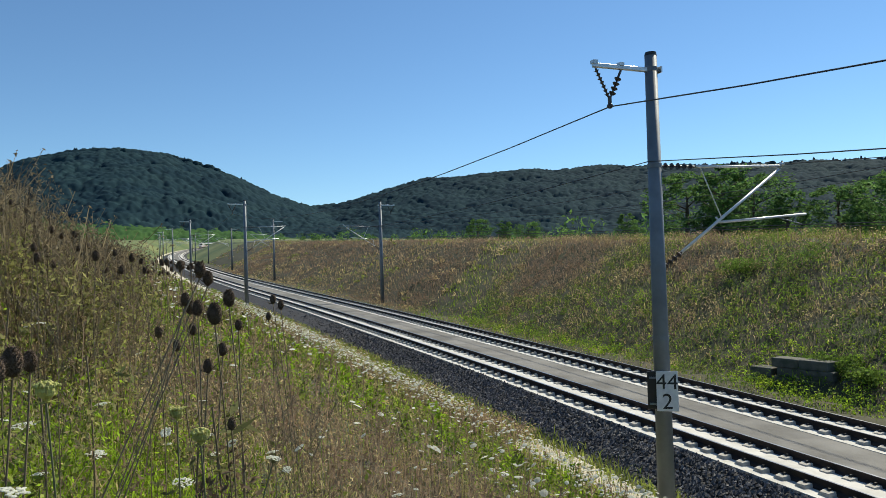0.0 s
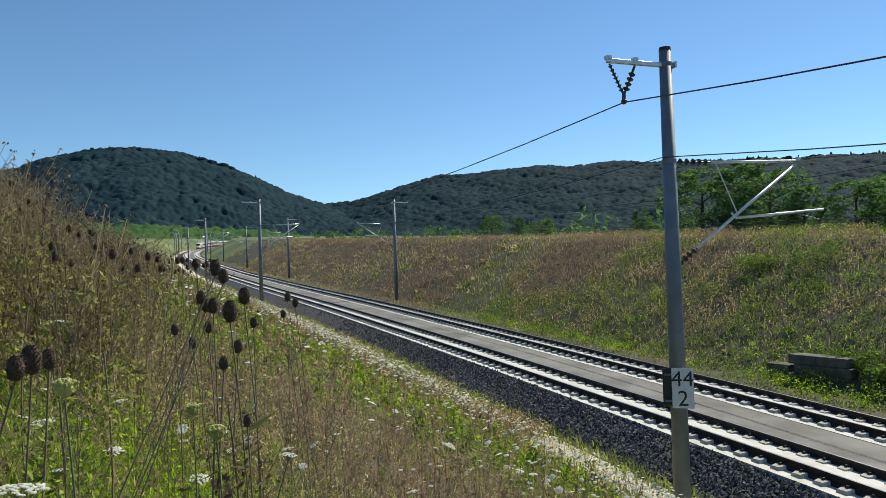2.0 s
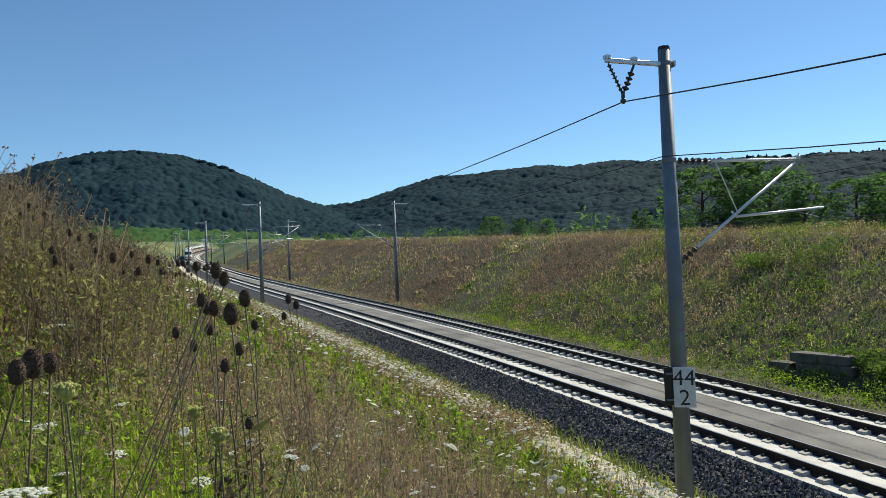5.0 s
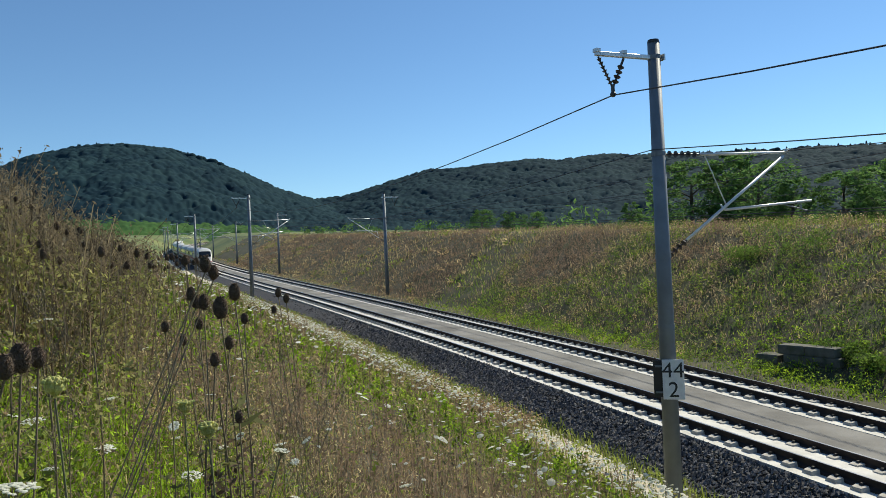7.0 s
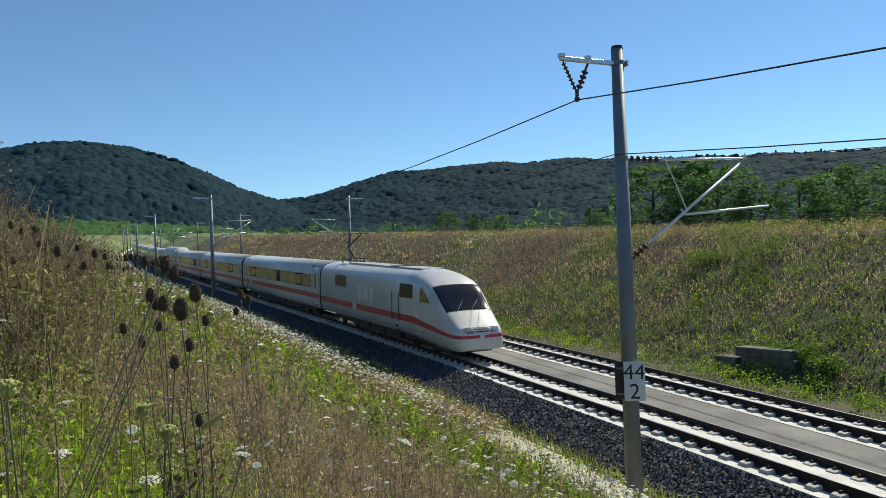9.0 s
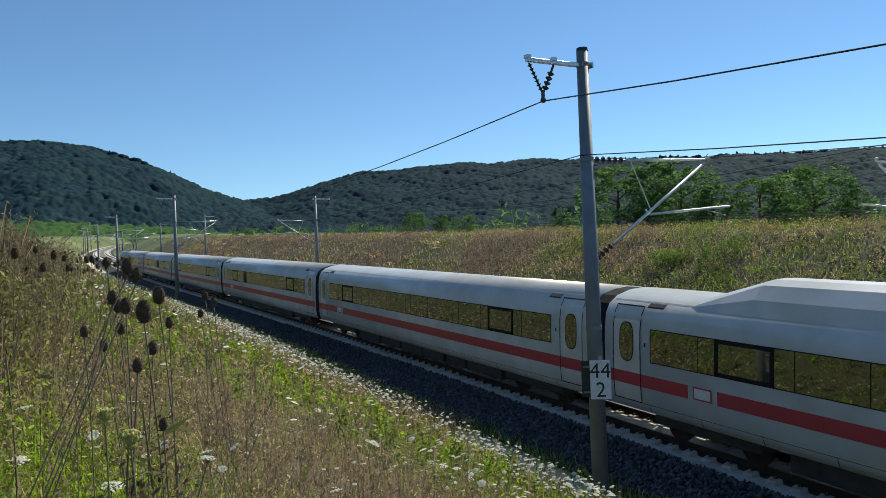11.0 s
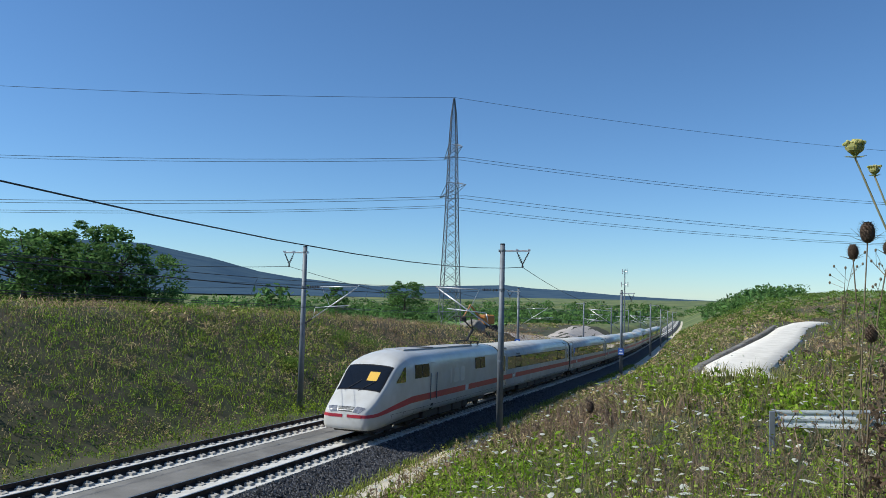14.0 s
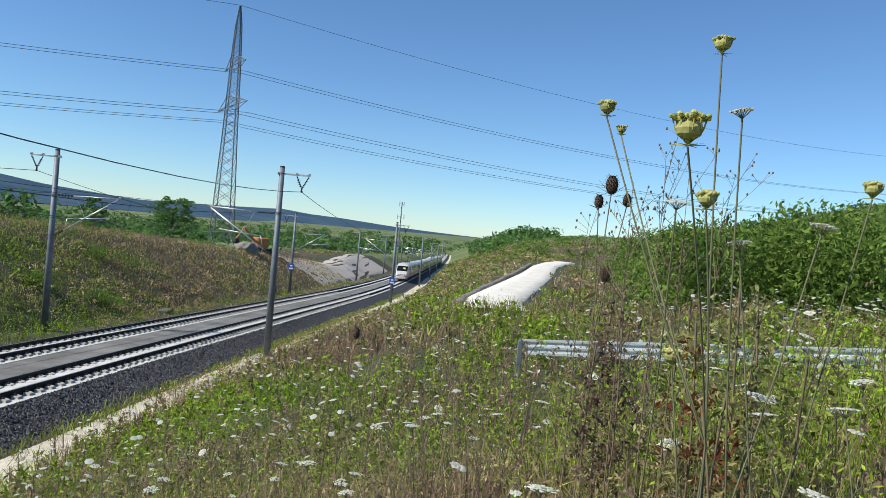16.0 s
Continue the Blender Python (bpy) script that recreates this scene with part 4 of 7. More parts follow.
def coarse_cover():
    """Rough grass and weeds on the slopes farther along the line."""
    rng = np.random.default_rng(61)
    n = 4200
    x = np.where(rng.uniform(0, 1, n) < 0.7, 40 + 230 * rng.uniform(0, 1, n) ** 1.2, -60 - 200 * rng.uniform(0, 1, n))
    v = np.where(rng.uniform(0, 1, n) < 0.6, rng.uniform(-60, -7, n), rng.uniform(9, 40, n))
    ok = ~on_road(x, v, 2.4) & ~((x > 118) & (v > 0) & (v < 22))
    x, v = x[ok], v[ok]
    q = patch(x, v, 7.0) + rng.normal(0, 0.3, len(x))
    for sel, m, nm, lab in ((q > 0.2, M_HERB, "rough_herbs", "rough green herbs along the line"), ((q <= 0.2) & (q > -0.3), M_STRAW, "rough_grass", "rough dry grass along the line"), (q <= -0.3, M_BROWN, "rough_weeds", "rough brown weeds along the line")):
        C = gpos(x[sel], v[sel]) + np.array([0, 0, 0.15])
        stuff(nm, leaves(C, rng.uniform(0.5, 1.5, len(C)), 26, 0.17, rng, 0.4), m, lab, "weeds")


def thicket():
    """Tall dead weeds standing thick on the upper slope: branching stalks, withered leaves, seed heads."""
    rng = np.random.default_rng(71)
    n = 900
    az, d = rng.uniform(91, 106, n), rng.uniform(6.0, 16, n)
    x, y = -np.sin(np.radians(az)) * d, -15.5 + np.cos(np.radians(az)) * d
    v = y - yc(x)
    g = gpos(x, v)
    crown = np.interp(az, [88, 91.5, 94, 96.8, 97.9, 99.4, 106], [1.0, 2.0, 3.2, 4.7, 6.8, 7.4, 8.0])
    h = 5.75 + d * np.tan(np.radians(crown)) * rng.uniform(0.55, 1.0, n) - g[:, 2]
    ok = (h > 0.35) & (h < 1.9)
    g, h, d = g[ok], h[ok], d[ok]
    n = len(g)
    ax = np.stack([rng.normal(0, 0.12, n), rng.normal(0, 0.12, n), np.ones(n)], -1) * h[:, None]

    def quads(A, B, w):
        s = np.cross(B - A, rng.normal(0, 1, A.shape))
        s *= (w / (np.linalg.norm(s, axis=1) + 1e-9))[:, None]
        V = np.stack([A - s, A + s, B + s * 0.6, B - s * 0.6], 1).reshape(-1, 3)
        return V, np.arange(len(V)).reshape(-1, 4)
    wd = 0.002 + 0.0004 * d
    out, tips = [quads(g, g + ax, wd)], [g + ax]
    for k in range(10):
        A = g + ax * rng.uniform(0.3, 0.97, n)[:, None]
        a = rng.uniform(0, 6.28, n)
        B = A + np.stack([np.cos(a), np.sin(a), rng.uniform(0.3, 1.6, n)], -1) * (rng.uniform(0.05, 0.16, n) * h)[:, None]
        out.append(quads(A, B, wd * 0.6))
        tips.append(B)
    stuff("thicket_stalks", join(out), M_DEAD, "thicket of tall dead brown stalks on the upper slope", "weeds")
    T = np.concatenate(tips)
    stuff("thicket_seed_heads", leaves(T, np.full(len(T), 0.022), 3, 0.016, rng, 1.2), M_DEAD, "small dark seed heads of the tall dead weeds", "weeds")
    L = np.concatenate([g + ax * rng.uniform(0.1, 0.8, n)[:, None] for _ in range(3)])
    stuff("thicket_leaves", leaves(L, np.full(len(L), 0.10), 13, 0.026, rng), M_DULL, "withered grey-green leaves of the tall weeds", "weeds")


M_DULL = leafy("withered_grey_green", (0.27, 0.28, 0.085), (0.38, 0.33, 0.15), 0.6)
near_meadow()
forbs()
verge_plants()
thicket()
coarse_cover()
herb_leaves()
far_meadow()
umbel_stuff()
dry_stalks()

# ---------------------------------------------------------------- service road, guard rail, blocks
def road_strip():
    t = np.linspace(0, len(ROAD) - 1, 90)
    C = np.stack([np.interp(t, np.arange(len(ROAD)), ROAD[:, k]) for k in (0, 1)], -1)
    for _ in range(6):
        C[1:-1] = (C[:-2] + 2 * C[1:-1] + C[2:]) / 4
    T = np.gradient(C, axis=0)
    N = np.stack([-T[:, 1], T[:, 0]], -1) / np.linalg.norm(T, axis=1, keepdims=True)
    rows = []
    for o, h in ((-1.35, -0.2), (-1.2, 0.05), (-0.5, 0.09), (0.5, 0.09), (1.2, 0.05), (1.35, -0.2)):
        Q = C + N * o
        P = gpos(Q[:, 0], Q[:, 1])
        P[:, 2] = gpos(C[:, 0], C[:, 1])[:, 2] + h + 0.08
        rows.append(P)
    R = np.stack(rows, 1)
    n = R.shape[1]
    i, j = np.meshgrid(np.arange(len(C) - 1), np.arange(n - 1), indexing="ij")
    F = np.stack([i * n + j, i * n + j + 1, (i + 1) * n + j + 1, (i + 1) * n + j], -1).reshape(-1, 4)
    tagged(part("service_road", mesh_np("service_road", R.reshape(-1, 3), F, M_ROAD, True)), "white crushed stone service road curving along the slope", "road", kind="structure")
    # low stone edge beside it
    e = tagged(new("stone_edging"), "grey stone edging along the service road", "edging")
    rng = random.Random(4)
    Q = C + N * 1.55
    P = gpos(Q[:, 0], Q[:, 1])
    me = bpy.data.meshes.new("edging_stone")
    bm = box(bmesh.new(), -0.55, 0.55, -0.16, 0.16, -0.15, 0.32, 0.04)
    bm.to_mesh(me)
    bm.free()
    me.materials.append(M_EDGE)
    L = np.concatenate([[0], np.cumsum(np.linalg.norm(np.diff(P, axis=0), axis=1))])
    for s in np.arange(4, L[-1] - 22, 1.14):
        p = [np.interp(s, L, P[:, k]) for k in range(3)]
        q = [np.interp(s + 0.5, L, P[:, k]) for k in range(3)]
        ob = new("edging_stone", me)
        ob.parent = e
        ob.matrix_basis = pose(p[0], p[1], p[2] + rng.uniform(-0.03, 0.03), 0, 0, math.degrees(math.atan2(q[1] - p[1], q[0] - p[0])))


M_EDGE = mat("grey_stone", (0.24, 0.22, 0.19), 0.9, 0, (0.15, 0.14, 0.12), 3, bump=0.6, rand=0.2)
M_BLOCK = mat("weathered_concrete", (0.15, 0.14, 0.12), 0.9, 0, (0.07, 0.075, 0.05), 2.5, bump=0.5)
M_GUARD = mat("zinc_guard_rail", (0.62, 0.66, 0.68), 0.4, 0.5, (0.5, 0.54, 0.56), 2)
road_strip()


def guard_rail(a, b):
    """A corrugated steel guard rail on posts from a to b (points of the plan)."""
    g = new("guard_rail")
    n = int(math.dist(a, b) / 2.0) + 1
    xs = np.linspace(a[0], b[0], n + 1)
    vs = np.linspace(a[1], b[1], n + 1)
    P = gpos(xs, vs)
    P[:, 2] = P[:, 2].mean() + np.linspace(-0.5, 0.5, n + 1) * (P[-1, 2] - P[0, 2]) - 0.06
    d = (P[-1] - P[0]) / np.linalg.norm(P[-1] - P[0])
    nrm = np.array([-d[1], d[0], 0])
    prof = [(0.0, 0.44), (0.0, 0.48), (0.075, 0.52), (0.075, 0.56), (0.0, 0.60), (0.075, 0.64), (0.075, 0.69), (0.0, 0.73), (0.0, 0.76)]
    for k in range(n):
        V = []
        for p in (P[k], P[k + 1] + d * 0.02):
            V += [p + nrm * o + np.array([0, 0, h]) for o, h in prof]
        m = len(prof)
        F = [[i, i + 1, m + i + 1, m + i] for i in range(m - 1)]
        part("beam", mesh_np("beam", V, F, M_GUARD), None, g)
        bm = bmesh.new()
        q = P[k] - nrm * 0.07
        box(bm, q[0] - 0.05, q[0] + 0.05, q[1] - 0.05, q[1] + 0.05, q[2] - 0.4, q[2] + 0.74, 0.008)
        part("post", bm, M_GALV, g)
    return tagged(g, "galvanised steel guard rail on posts beside the service road", "guard rail")


guard_rail((15.6, -17.1), (8.6, -23.6))

for x, v, lx, h, yaw in ((-24.9, 9.9, 1.5, 0.8, 12), (-23.0, 10.2, 2.7, 1.2, 12), (-21.0, 10.6, 1.0, 0.8, 40), (50.3, 8.2, 1.6, 0.5, 5), (57.6, 8.6, 2.0, 0.9, 5), (91, 9.8, 2.2, 1.3, 0)):
    b = new("concrete_block_wall")
    rng = random.Random(int(x * 10))
    rowsn = max(1, round(h / 0.4))
    for r in range(rowsn):
        o = -lx / 2 + (0.25 if r % 2 else 0)
        while o < lx / 2 - 0.3:
            w = min(rng.uniform(0.9, 1.4), lx / 2 - o)
            bm = box(bmesh.new(), o, o + w - 0.03, -0.4, 0.4, r * 0.4 - (0.25 if r == 0 else 0.01), (r + 1) * 0.4 - 0.02, 0.03)
            part("block", bm, M_BLOCK, b)
            o += w
    p = gpos(np.array([x]), np.array([v]))[0]
    b.matrix_basis = pose(p[0], p[1], p[2] - 0.42, 0, 0, yaw)
    tagged(b, "weathered grey concrete blocks stacked at the slope's foot", "block wall", "concrete block walls")

# ---------------------------------------------------------------- sharp-edged stones of the shoulder
def ballast_stones():
    rng = np.random.default_rng(5)
    n = 30000
    x = rng.normal(0, 1, n)
    x = np.where(rng.uniform(0, 1, n) < 0.55, -20 + 16 * x, 28 + 16 * x)
    v = rng.uniform(-3.62, -1.40, n)
    h = np.interp(v, [-3.7, -3.45, -2.6, -1.6, -1.33], [-0.74, -0.66, -0.5, -0.28, -0.25])
    y = np.interp(x, KX, KY) + v
    P = np.stack([x, y, zc(x) + h + 0.01], -1)
    base = np.array([[1, 0, 0], [-1, 0, 0], [0, 1, 0], [0, -1, 0], [0, 0, 1], [0, 0, -1]], dtype=float)
    s = rng.uniform(0.028, 0.07, (n, 1, 3))
    V = base[None] * s * rng.uniform(0.7, 1.3, (n, 6, 1)) + rng.normal(0, 0.008, (n, 6, 3))
    a = rng.uniform(0, 6.28, n)
    c, sn = np.cos(a)[:, None], np.sin(a)[:, None]
    V = np.stack([V[..., 0] * c - V[..., 1] * sn, V[..., 0] * sn + V[..., 1] * c + 0.4 * V[..., 2], V[..., 2]], -1) + P[:, None]
    f = np.array([[0, 2, 4], [2, 1, 4], [1, 3, 4], [3, 0, 4], [2, 0, 5], [1, 2, 5], [3, 1, 5], [0, 3, 5]])
    F = (np.arange(n) * 6)[:, None, None] + f[None]
    stuff("ballast_stones", (V.reshape(-1, 3), F.reshape(-1, 3)), M_STONE, "dark sharp-edged ballast stones on the track's shoulder", "ballast")


ballast_stones()

# ---------------------------------------------------------------- rail seats with their clips
def seat_arrays():
    """One rail seat: a sloped concrete hump on both sides of the rail."""
    V, F = [], []
    for sg in (-1, 1):
        o = len(V)
        for x, y, z in ((-0.19, 0.13, -0.33), (0.19, 0.13, -0.33), (0.17, 0.40, -0.33), (-0.17, 0.42, -0.33), (-0.15, 0.13, -0.15), (0.15, 0.13, -0.15), (0.12, 0.34, -0.18), (-0.12, 0.34, -0.18)):
            V.append((x, y * sg, z))
        q = [(0, 1, 5, 4), (1, 2, 6, 5), (2, 3, 7, 6), (3, 0, 4, 7), (4, 5, 6, 7)]
        F += [tuple(o + i for i in (f if sg > 0 else f[::-1])) for f in q]
        o = len(V)
        for x, y, z in ((-0.05, 0.06, -0.17), (0.05, 0.06, -0.17), (0.05, 0.21, -0.17), (-0.05, 0.21, -0.17), (-0.03, 0.09, -0.11), (0.03, 0.09, -0.11), (0.03, 0.18, -0.105), (-0.03, 0.18, -0.105)):
            V.append((x, y * sg, z))
        F += [tuple(o + i for i in (f if sg > 0 else f[::-1])) for f in q]
    return np.array(V), np.array(F)


SV, SF = seat_arrays()
_seat = mesh_np("rail_seat", SV, SF, M_PLATE)
_seat.materials.append(M_CLIP)
for i, pl in enumerate(_seat.polygons):
    pl.material_index = 1 if (i // 5) % 2 else 0
_slabs = [o for o in scene.objects if o.name.startswith("track_slab")]
_rest = []
for c, slab in ((0.0, _slabs[0]), (S, _slabs[1])):
    for r, dz in ((-0.755, 0.0), (0.755, -0.075)):
        for k in range(-185, 185):
            x = -17.26 + 0.65 * k
            p = on(x, c + r, dz)
            if (-27.5 < x < -9 or 20 < x < 38):
                ob = new("rail_seat", _seat)
                ob.parent = slab
                ob.matrix_basis = pose(*p, 0, 0, heading(x))
            elif -125 < x < 125:
                _rest.append((SV + np.array(p), SF))
tagged(part("rail_seats", mesh_np("rail_seats", *join(_rest), M_PLATE)), "rows of concrete rail seats under the rails", "rail seats", kind="stuff")

# ---------------------------------------------------------------- trees
def tree(seed, h=10.0, w=4.0, clumps=60, per=66):
    """A leafy tree: tapered trunk, limbs, and a crown of many small leaves in clumps."""
    rng = np.random.default_rng(seed)
    t = new("tree")
    bm = bmesh.new()
    lean = rng.normal(0, 0.03, 2)
    top = Vector((lean[0] * h, lean[1] * h, h * 0.72))
    rod(bm, (0, 0, -0.6), top * 0.5, 0.03 * h, 0.02 * h, 8)
    rod(bm, top * 0.5, top, 0.02 * h, 0.006 * h, 7)
    C, R = [], []
    for k in range(9):
        a, z = rng.uniform(0, 6.28), rng.uniform(0.22, 0.62) * h
        q = Vector((math.cos(a) * w * rng.uniform(0.5, 0.9), math.sin(a) * w * rng.uniform(0.5, 0.9), z + rng.uniform(0.1, 0.3) * h))
        rod(bm, top * (z / (h * 0.72)), q, 0.010 * h, 0.003 * h, 5)
    part("trunk", bm, M_BARK, t, smooth=True)
    for k in range(clumps):
        a, e = rng.uniform(0, 6.28), rng.uniform(-0.95, 1.0)
        r = math.sqrt(max(0.05, 1 - e * e * 0.9)) * rng.uniform(0.55, 1.0)
        C.append((math.cos(a) * r * w + lean[0] * h, math.sin(a) * r * w + lean[1] * h, h * 0.53 + e * h * 0.46))
        R.append(rng.uniform(0.16, 0.34) * w * (1.15 - 0.4 * max(e, 0)))
    me = mesh_np("crown", *leaves(np.array(C), np.array(R), per, 0.027 * h, rng, 0.85), M_TREE)
    part("crown", me, None, t)
    return t


_kinds = [tree(31, 10, 4.2), tree(32, 10, 3.4, 52), tree(33, 10, 5.0, 56), tree(34, 10, 2.8, 40)]
TREES = [(65.6, 3.7, 112), (63.6, 3.5, 108), (61.7, 3.4, 104), (54.2, 3.7, 84), (49.9, 6.4, 72), (47.6, 6.9, 70), (45.4, 6.0, 68), (43.2, 4.5, 66), (40.0, 4.8, 66), (38.0, 5.3, 70), (36.6, 5.5, 64), (34.0, 3.6, 62), (30.5, 3.8, 60), (28.0, 4.6, 58), (26.0, 4.8, 58), (23.3, 6.6, 62), (21.1, 7.4, 62), (19.2, 6.9, 62), (17.2, 3.5, 70), (13.5, 4.6, 76), (8.7, 3.7, 76), (5.5, 2.7, 80), (2.4, 3.75, 76), (-2.3, 4.0, 76), (-7.5, 3.3, 80), (-11.0, 2.6, 84), (-14.1, 3.1, 86), (-16.8, 2.6, 86), (-34.0, 1.9, 110), (-39.5, 3.2, 86), (-41.6, 3.8, 82), (-43.4, 3.4, 80), (-45.4, 4.1, 80), (-47.6, 3.3, 80), (-49.2, 2.3, 82), (-63.0, 0.15, 300), (-68.2, 0.65, 330), (-58.0, 0.2, 300)]
_used = set()
for i, (az, el, dist) in enumerate(TREES):
    x, y = -math.sin(radians(az)) * dist, -15.5 + math.cos(radians(az)) * dist
    v = y - float(yc(np.clip(x, -900, 900)))
    g = gpos(np.array([x]), np.array([v]))[0]
    h = 5.74 + dist * math.tan(radians(el)) - g[2]
    k = i % 4
    m = pose(x, y, g[2], 0, 0, (i * 77) % 360) @ Matrix.Diagonal((h / 10 * 1.45, h / 10 * 1.45, h / 10, 1))
    if k in _used:
        ob = copy_thing(_kinds[k], pose(0, 0, 0))
    else:
        ob = _kinds[k]
        _used.add(k)
    ob.matrix_basis = m
    tagged(ob, "green deciduous tree on the field beyond the cutting", "tree", "trees beyond the cutting")


def far_woods():
    rng = np.random.default_rng(41)
    # hedges and copses in the fields
    n = 430
    az = np.radians(rng.uniform(-92, 82, n))
    d = rng.uniform(95, 420, n)
    x, y = -np.sin(az) * d, -15.5 + np.cos(az) * d
    v = y - yc(np.clip(x, -900, 900))
    ok = (v > 30) & (patch(x * 0.3, v * 0.3, 4.0) > -0.25)
    C = gpos(x[ok], v[ok])
    r = rng.uniform(1.6, 3.6, len(C))
    C[:, 2] += r * 0.6
    stuff("field_hedges", leaves(C, r, 70, 0.5, rng, 0.8), M_TREE, "dark green hedges and copses in the fields", "hedge")
    n = 300
    az, d = np.radians(rng.uniform(-22, 34, n)), rng.uniform(72, 120, n)
    x, y = -np.sin(az) * d, -15.5 + np.cos(az) * d
    C = gpos(x, y - yc(x))
    r = rng.uniform(1.4, 3.4, n)
    C[:, 2] += r * 0.6
    stuff("field_bushes", leaves(C, r, 60, 0.26, rng, 0.85), M_TREE, "green bushes and young trees along the field's edge", "bushes")
    n = 1100
    az = np.radians(rng.uniform(-97, 30, n))
    d = rng.uniform(450, 1500, n)
    x, y = -np.sin(az) * d, -15.5 + np.cos(az) * d
    C = np.stack([x, y, level(x, y) + 3], -1)
    stuff("far_woods", leaves(C[y > 20], rng.uniform(6, 13, int((y > 20).sum())), 36, 2.6, rng, 0.5), M_TREE, "dark woods far off in the valley", "woods")
    n = 750
    az, d = np.radians(rng.uniform(-97, -58, n)), 330 + 1100 * rng.uniform(0, 1, n) ** 1.3
    x, y = -np.sin(az) * d, -15.5 + np.cos(az) * d
    C = gpos(x, y - yc(np.clip(x, -900, 900)))[(np.abs(y) > 22) | (x > 900)]
    r = rng.uniform(3.0, 8.0, len(C))
    C[:, 2] += r * 0.4
    stuff("valley_woods", leaves(C, r, 40, 1.3, rng, 0.6), M_TREE, "dark tree belts along the valley floor", "woods")
    # shrubs on the hillside by the service road, up to its skyline
    n = 1500
    az, d = rng.uniform(-124, -102.5, n), rng.uniform(26, 78, n)
    x, y = -np.sin(np.radians(az)) * d, -15.6 + np.cos(np.radians(az)) * d
    g = gpos(x, y - yc(x))
    el = np.interp(az, [-124, -119, -115, -111, -106, -101, -97], [5.4, 5.3, 5.15, 4.2, 2.5, 0.8, 0.1]) * rng.uniform(0.2, 1.0, n)
    top = 5.74 + d * np.tan(np.radians(el)) - g[:, 2]
    ok = (top > 0.7) & (top < 5.0) & ~on_road(x, y - yc(x), 3.5) & ((az < -105) | (d > 56))
    r = np.minimum(top[ok] * 0.55, rng.uniform(0.7, 1.9, int(ok.sum())))
    C = np.concatenate([g[ok] + np.stack([0 * r, 0 * r, top[ok] - r], -1), g[ok] + np.stack([0.4 * r, 0.4 * r, 0.45 * r], -1)])
    stuff("hillside_shrubs", leaves(C, np.concatenate([r, r]), 90, 0.115, rng, 0.95), M_SHRUB, "dense green shrubs on the hillside", "shrubs")
    n = 800
    x, v = rng.uniform(85, 420, n), rng.uniform(-130, -24, n)
    x, v = x[~on_road(x, v, 5)], v[~on_road(x, v, 5)]
    C = gpos(x, v)
    stuff("far_scrub", leaves(C, rng.uniform(1.0, 2.6, len(C)), 42, 0.38, rng, 0.6), M_SHRUB, "green scrub on the slope farther down the line", "shrubs")
    n = 900
    x, v = rng.uniform(95, 420, n), rng.uniform(-26, -6.5, n)
    C = gpos(x, v)
    for k, m, nm, lab in ((0, M_HERB, "bank_herbs", "green herbs on the bank down the line"), (1, M_STRAW, "bank_grass", "dry grass on the bank down the line"), (2, M_SHRUB, "bank_shrubs", "low green shrubs on the bank down the line")):
        stuff(nm, leaves(C[k::3], rng.uniform(0.7, 1.6, len(C[k::3])), 36, 0.3, rng, 0.4), m, lab, "weeds")
    k = 900
    x, v = rng.uniform(24.5, 30.5, k), rng.uniform(-19.5, -14.5, k)
    stuff("road_end_weeds", blades(gpos(x, v), rng.uniform(0.35, 0.8, k), rng.uniform(0.02, 0.04, k), rng.uniform(0.05, 0.6, k), rng), M_DULL, "tall weeds where the service road ends", "weeds")
    # bramble bush and smaller shrubs on the far slope
    for bx, bv, br in ((-30.6, 18.2, 2.0), (-33.5, 17.6, 1.2), (-17.0, 12.5, 1.3), (-15.0, 14.5, 1.5), (-12.0, 11.5, 1.0), (-22.0, 10.9, 0.9), (-24.0, 10.6, 0.7), (-20.6, 10.6, 0.8), (52.0, 11.0, 1.4), (48.0, 13.5, 1.2), (64.0, 15.0, 2.2), (61.0, 16.5, 1.6)):
        b = new("bramble_bush")
        c = np.array([rng.normal(0, 0.5 * br, 16), rng.normal(0, 0.4 * br, 16), rng.uniform(0.1, 0.55, 16) * br]).T
        part("foliage", mesh_np("foliage", *leaves(c, np.full(16, 0.45 * br), 90, 0.075, rng, 0.8), M_SHRUB), None, b)
        p = gpos(np.array([bx]), np.array([bv]))[0]
        b.matrix_basis = pose(p[0], p[1], p[2], 0, 0, 0)
        tagged(b, "dark green bramble bush on the far slope", "bush", "bramble bushes")


far_woods()

# ---------------------------------------------------------------- power line pylons
M_LATT = mat("painted_lattice_steel", (0.16, 0.18, 0.20), 0.6, 0.3, (0.11, 0.12, 0.14), 1)


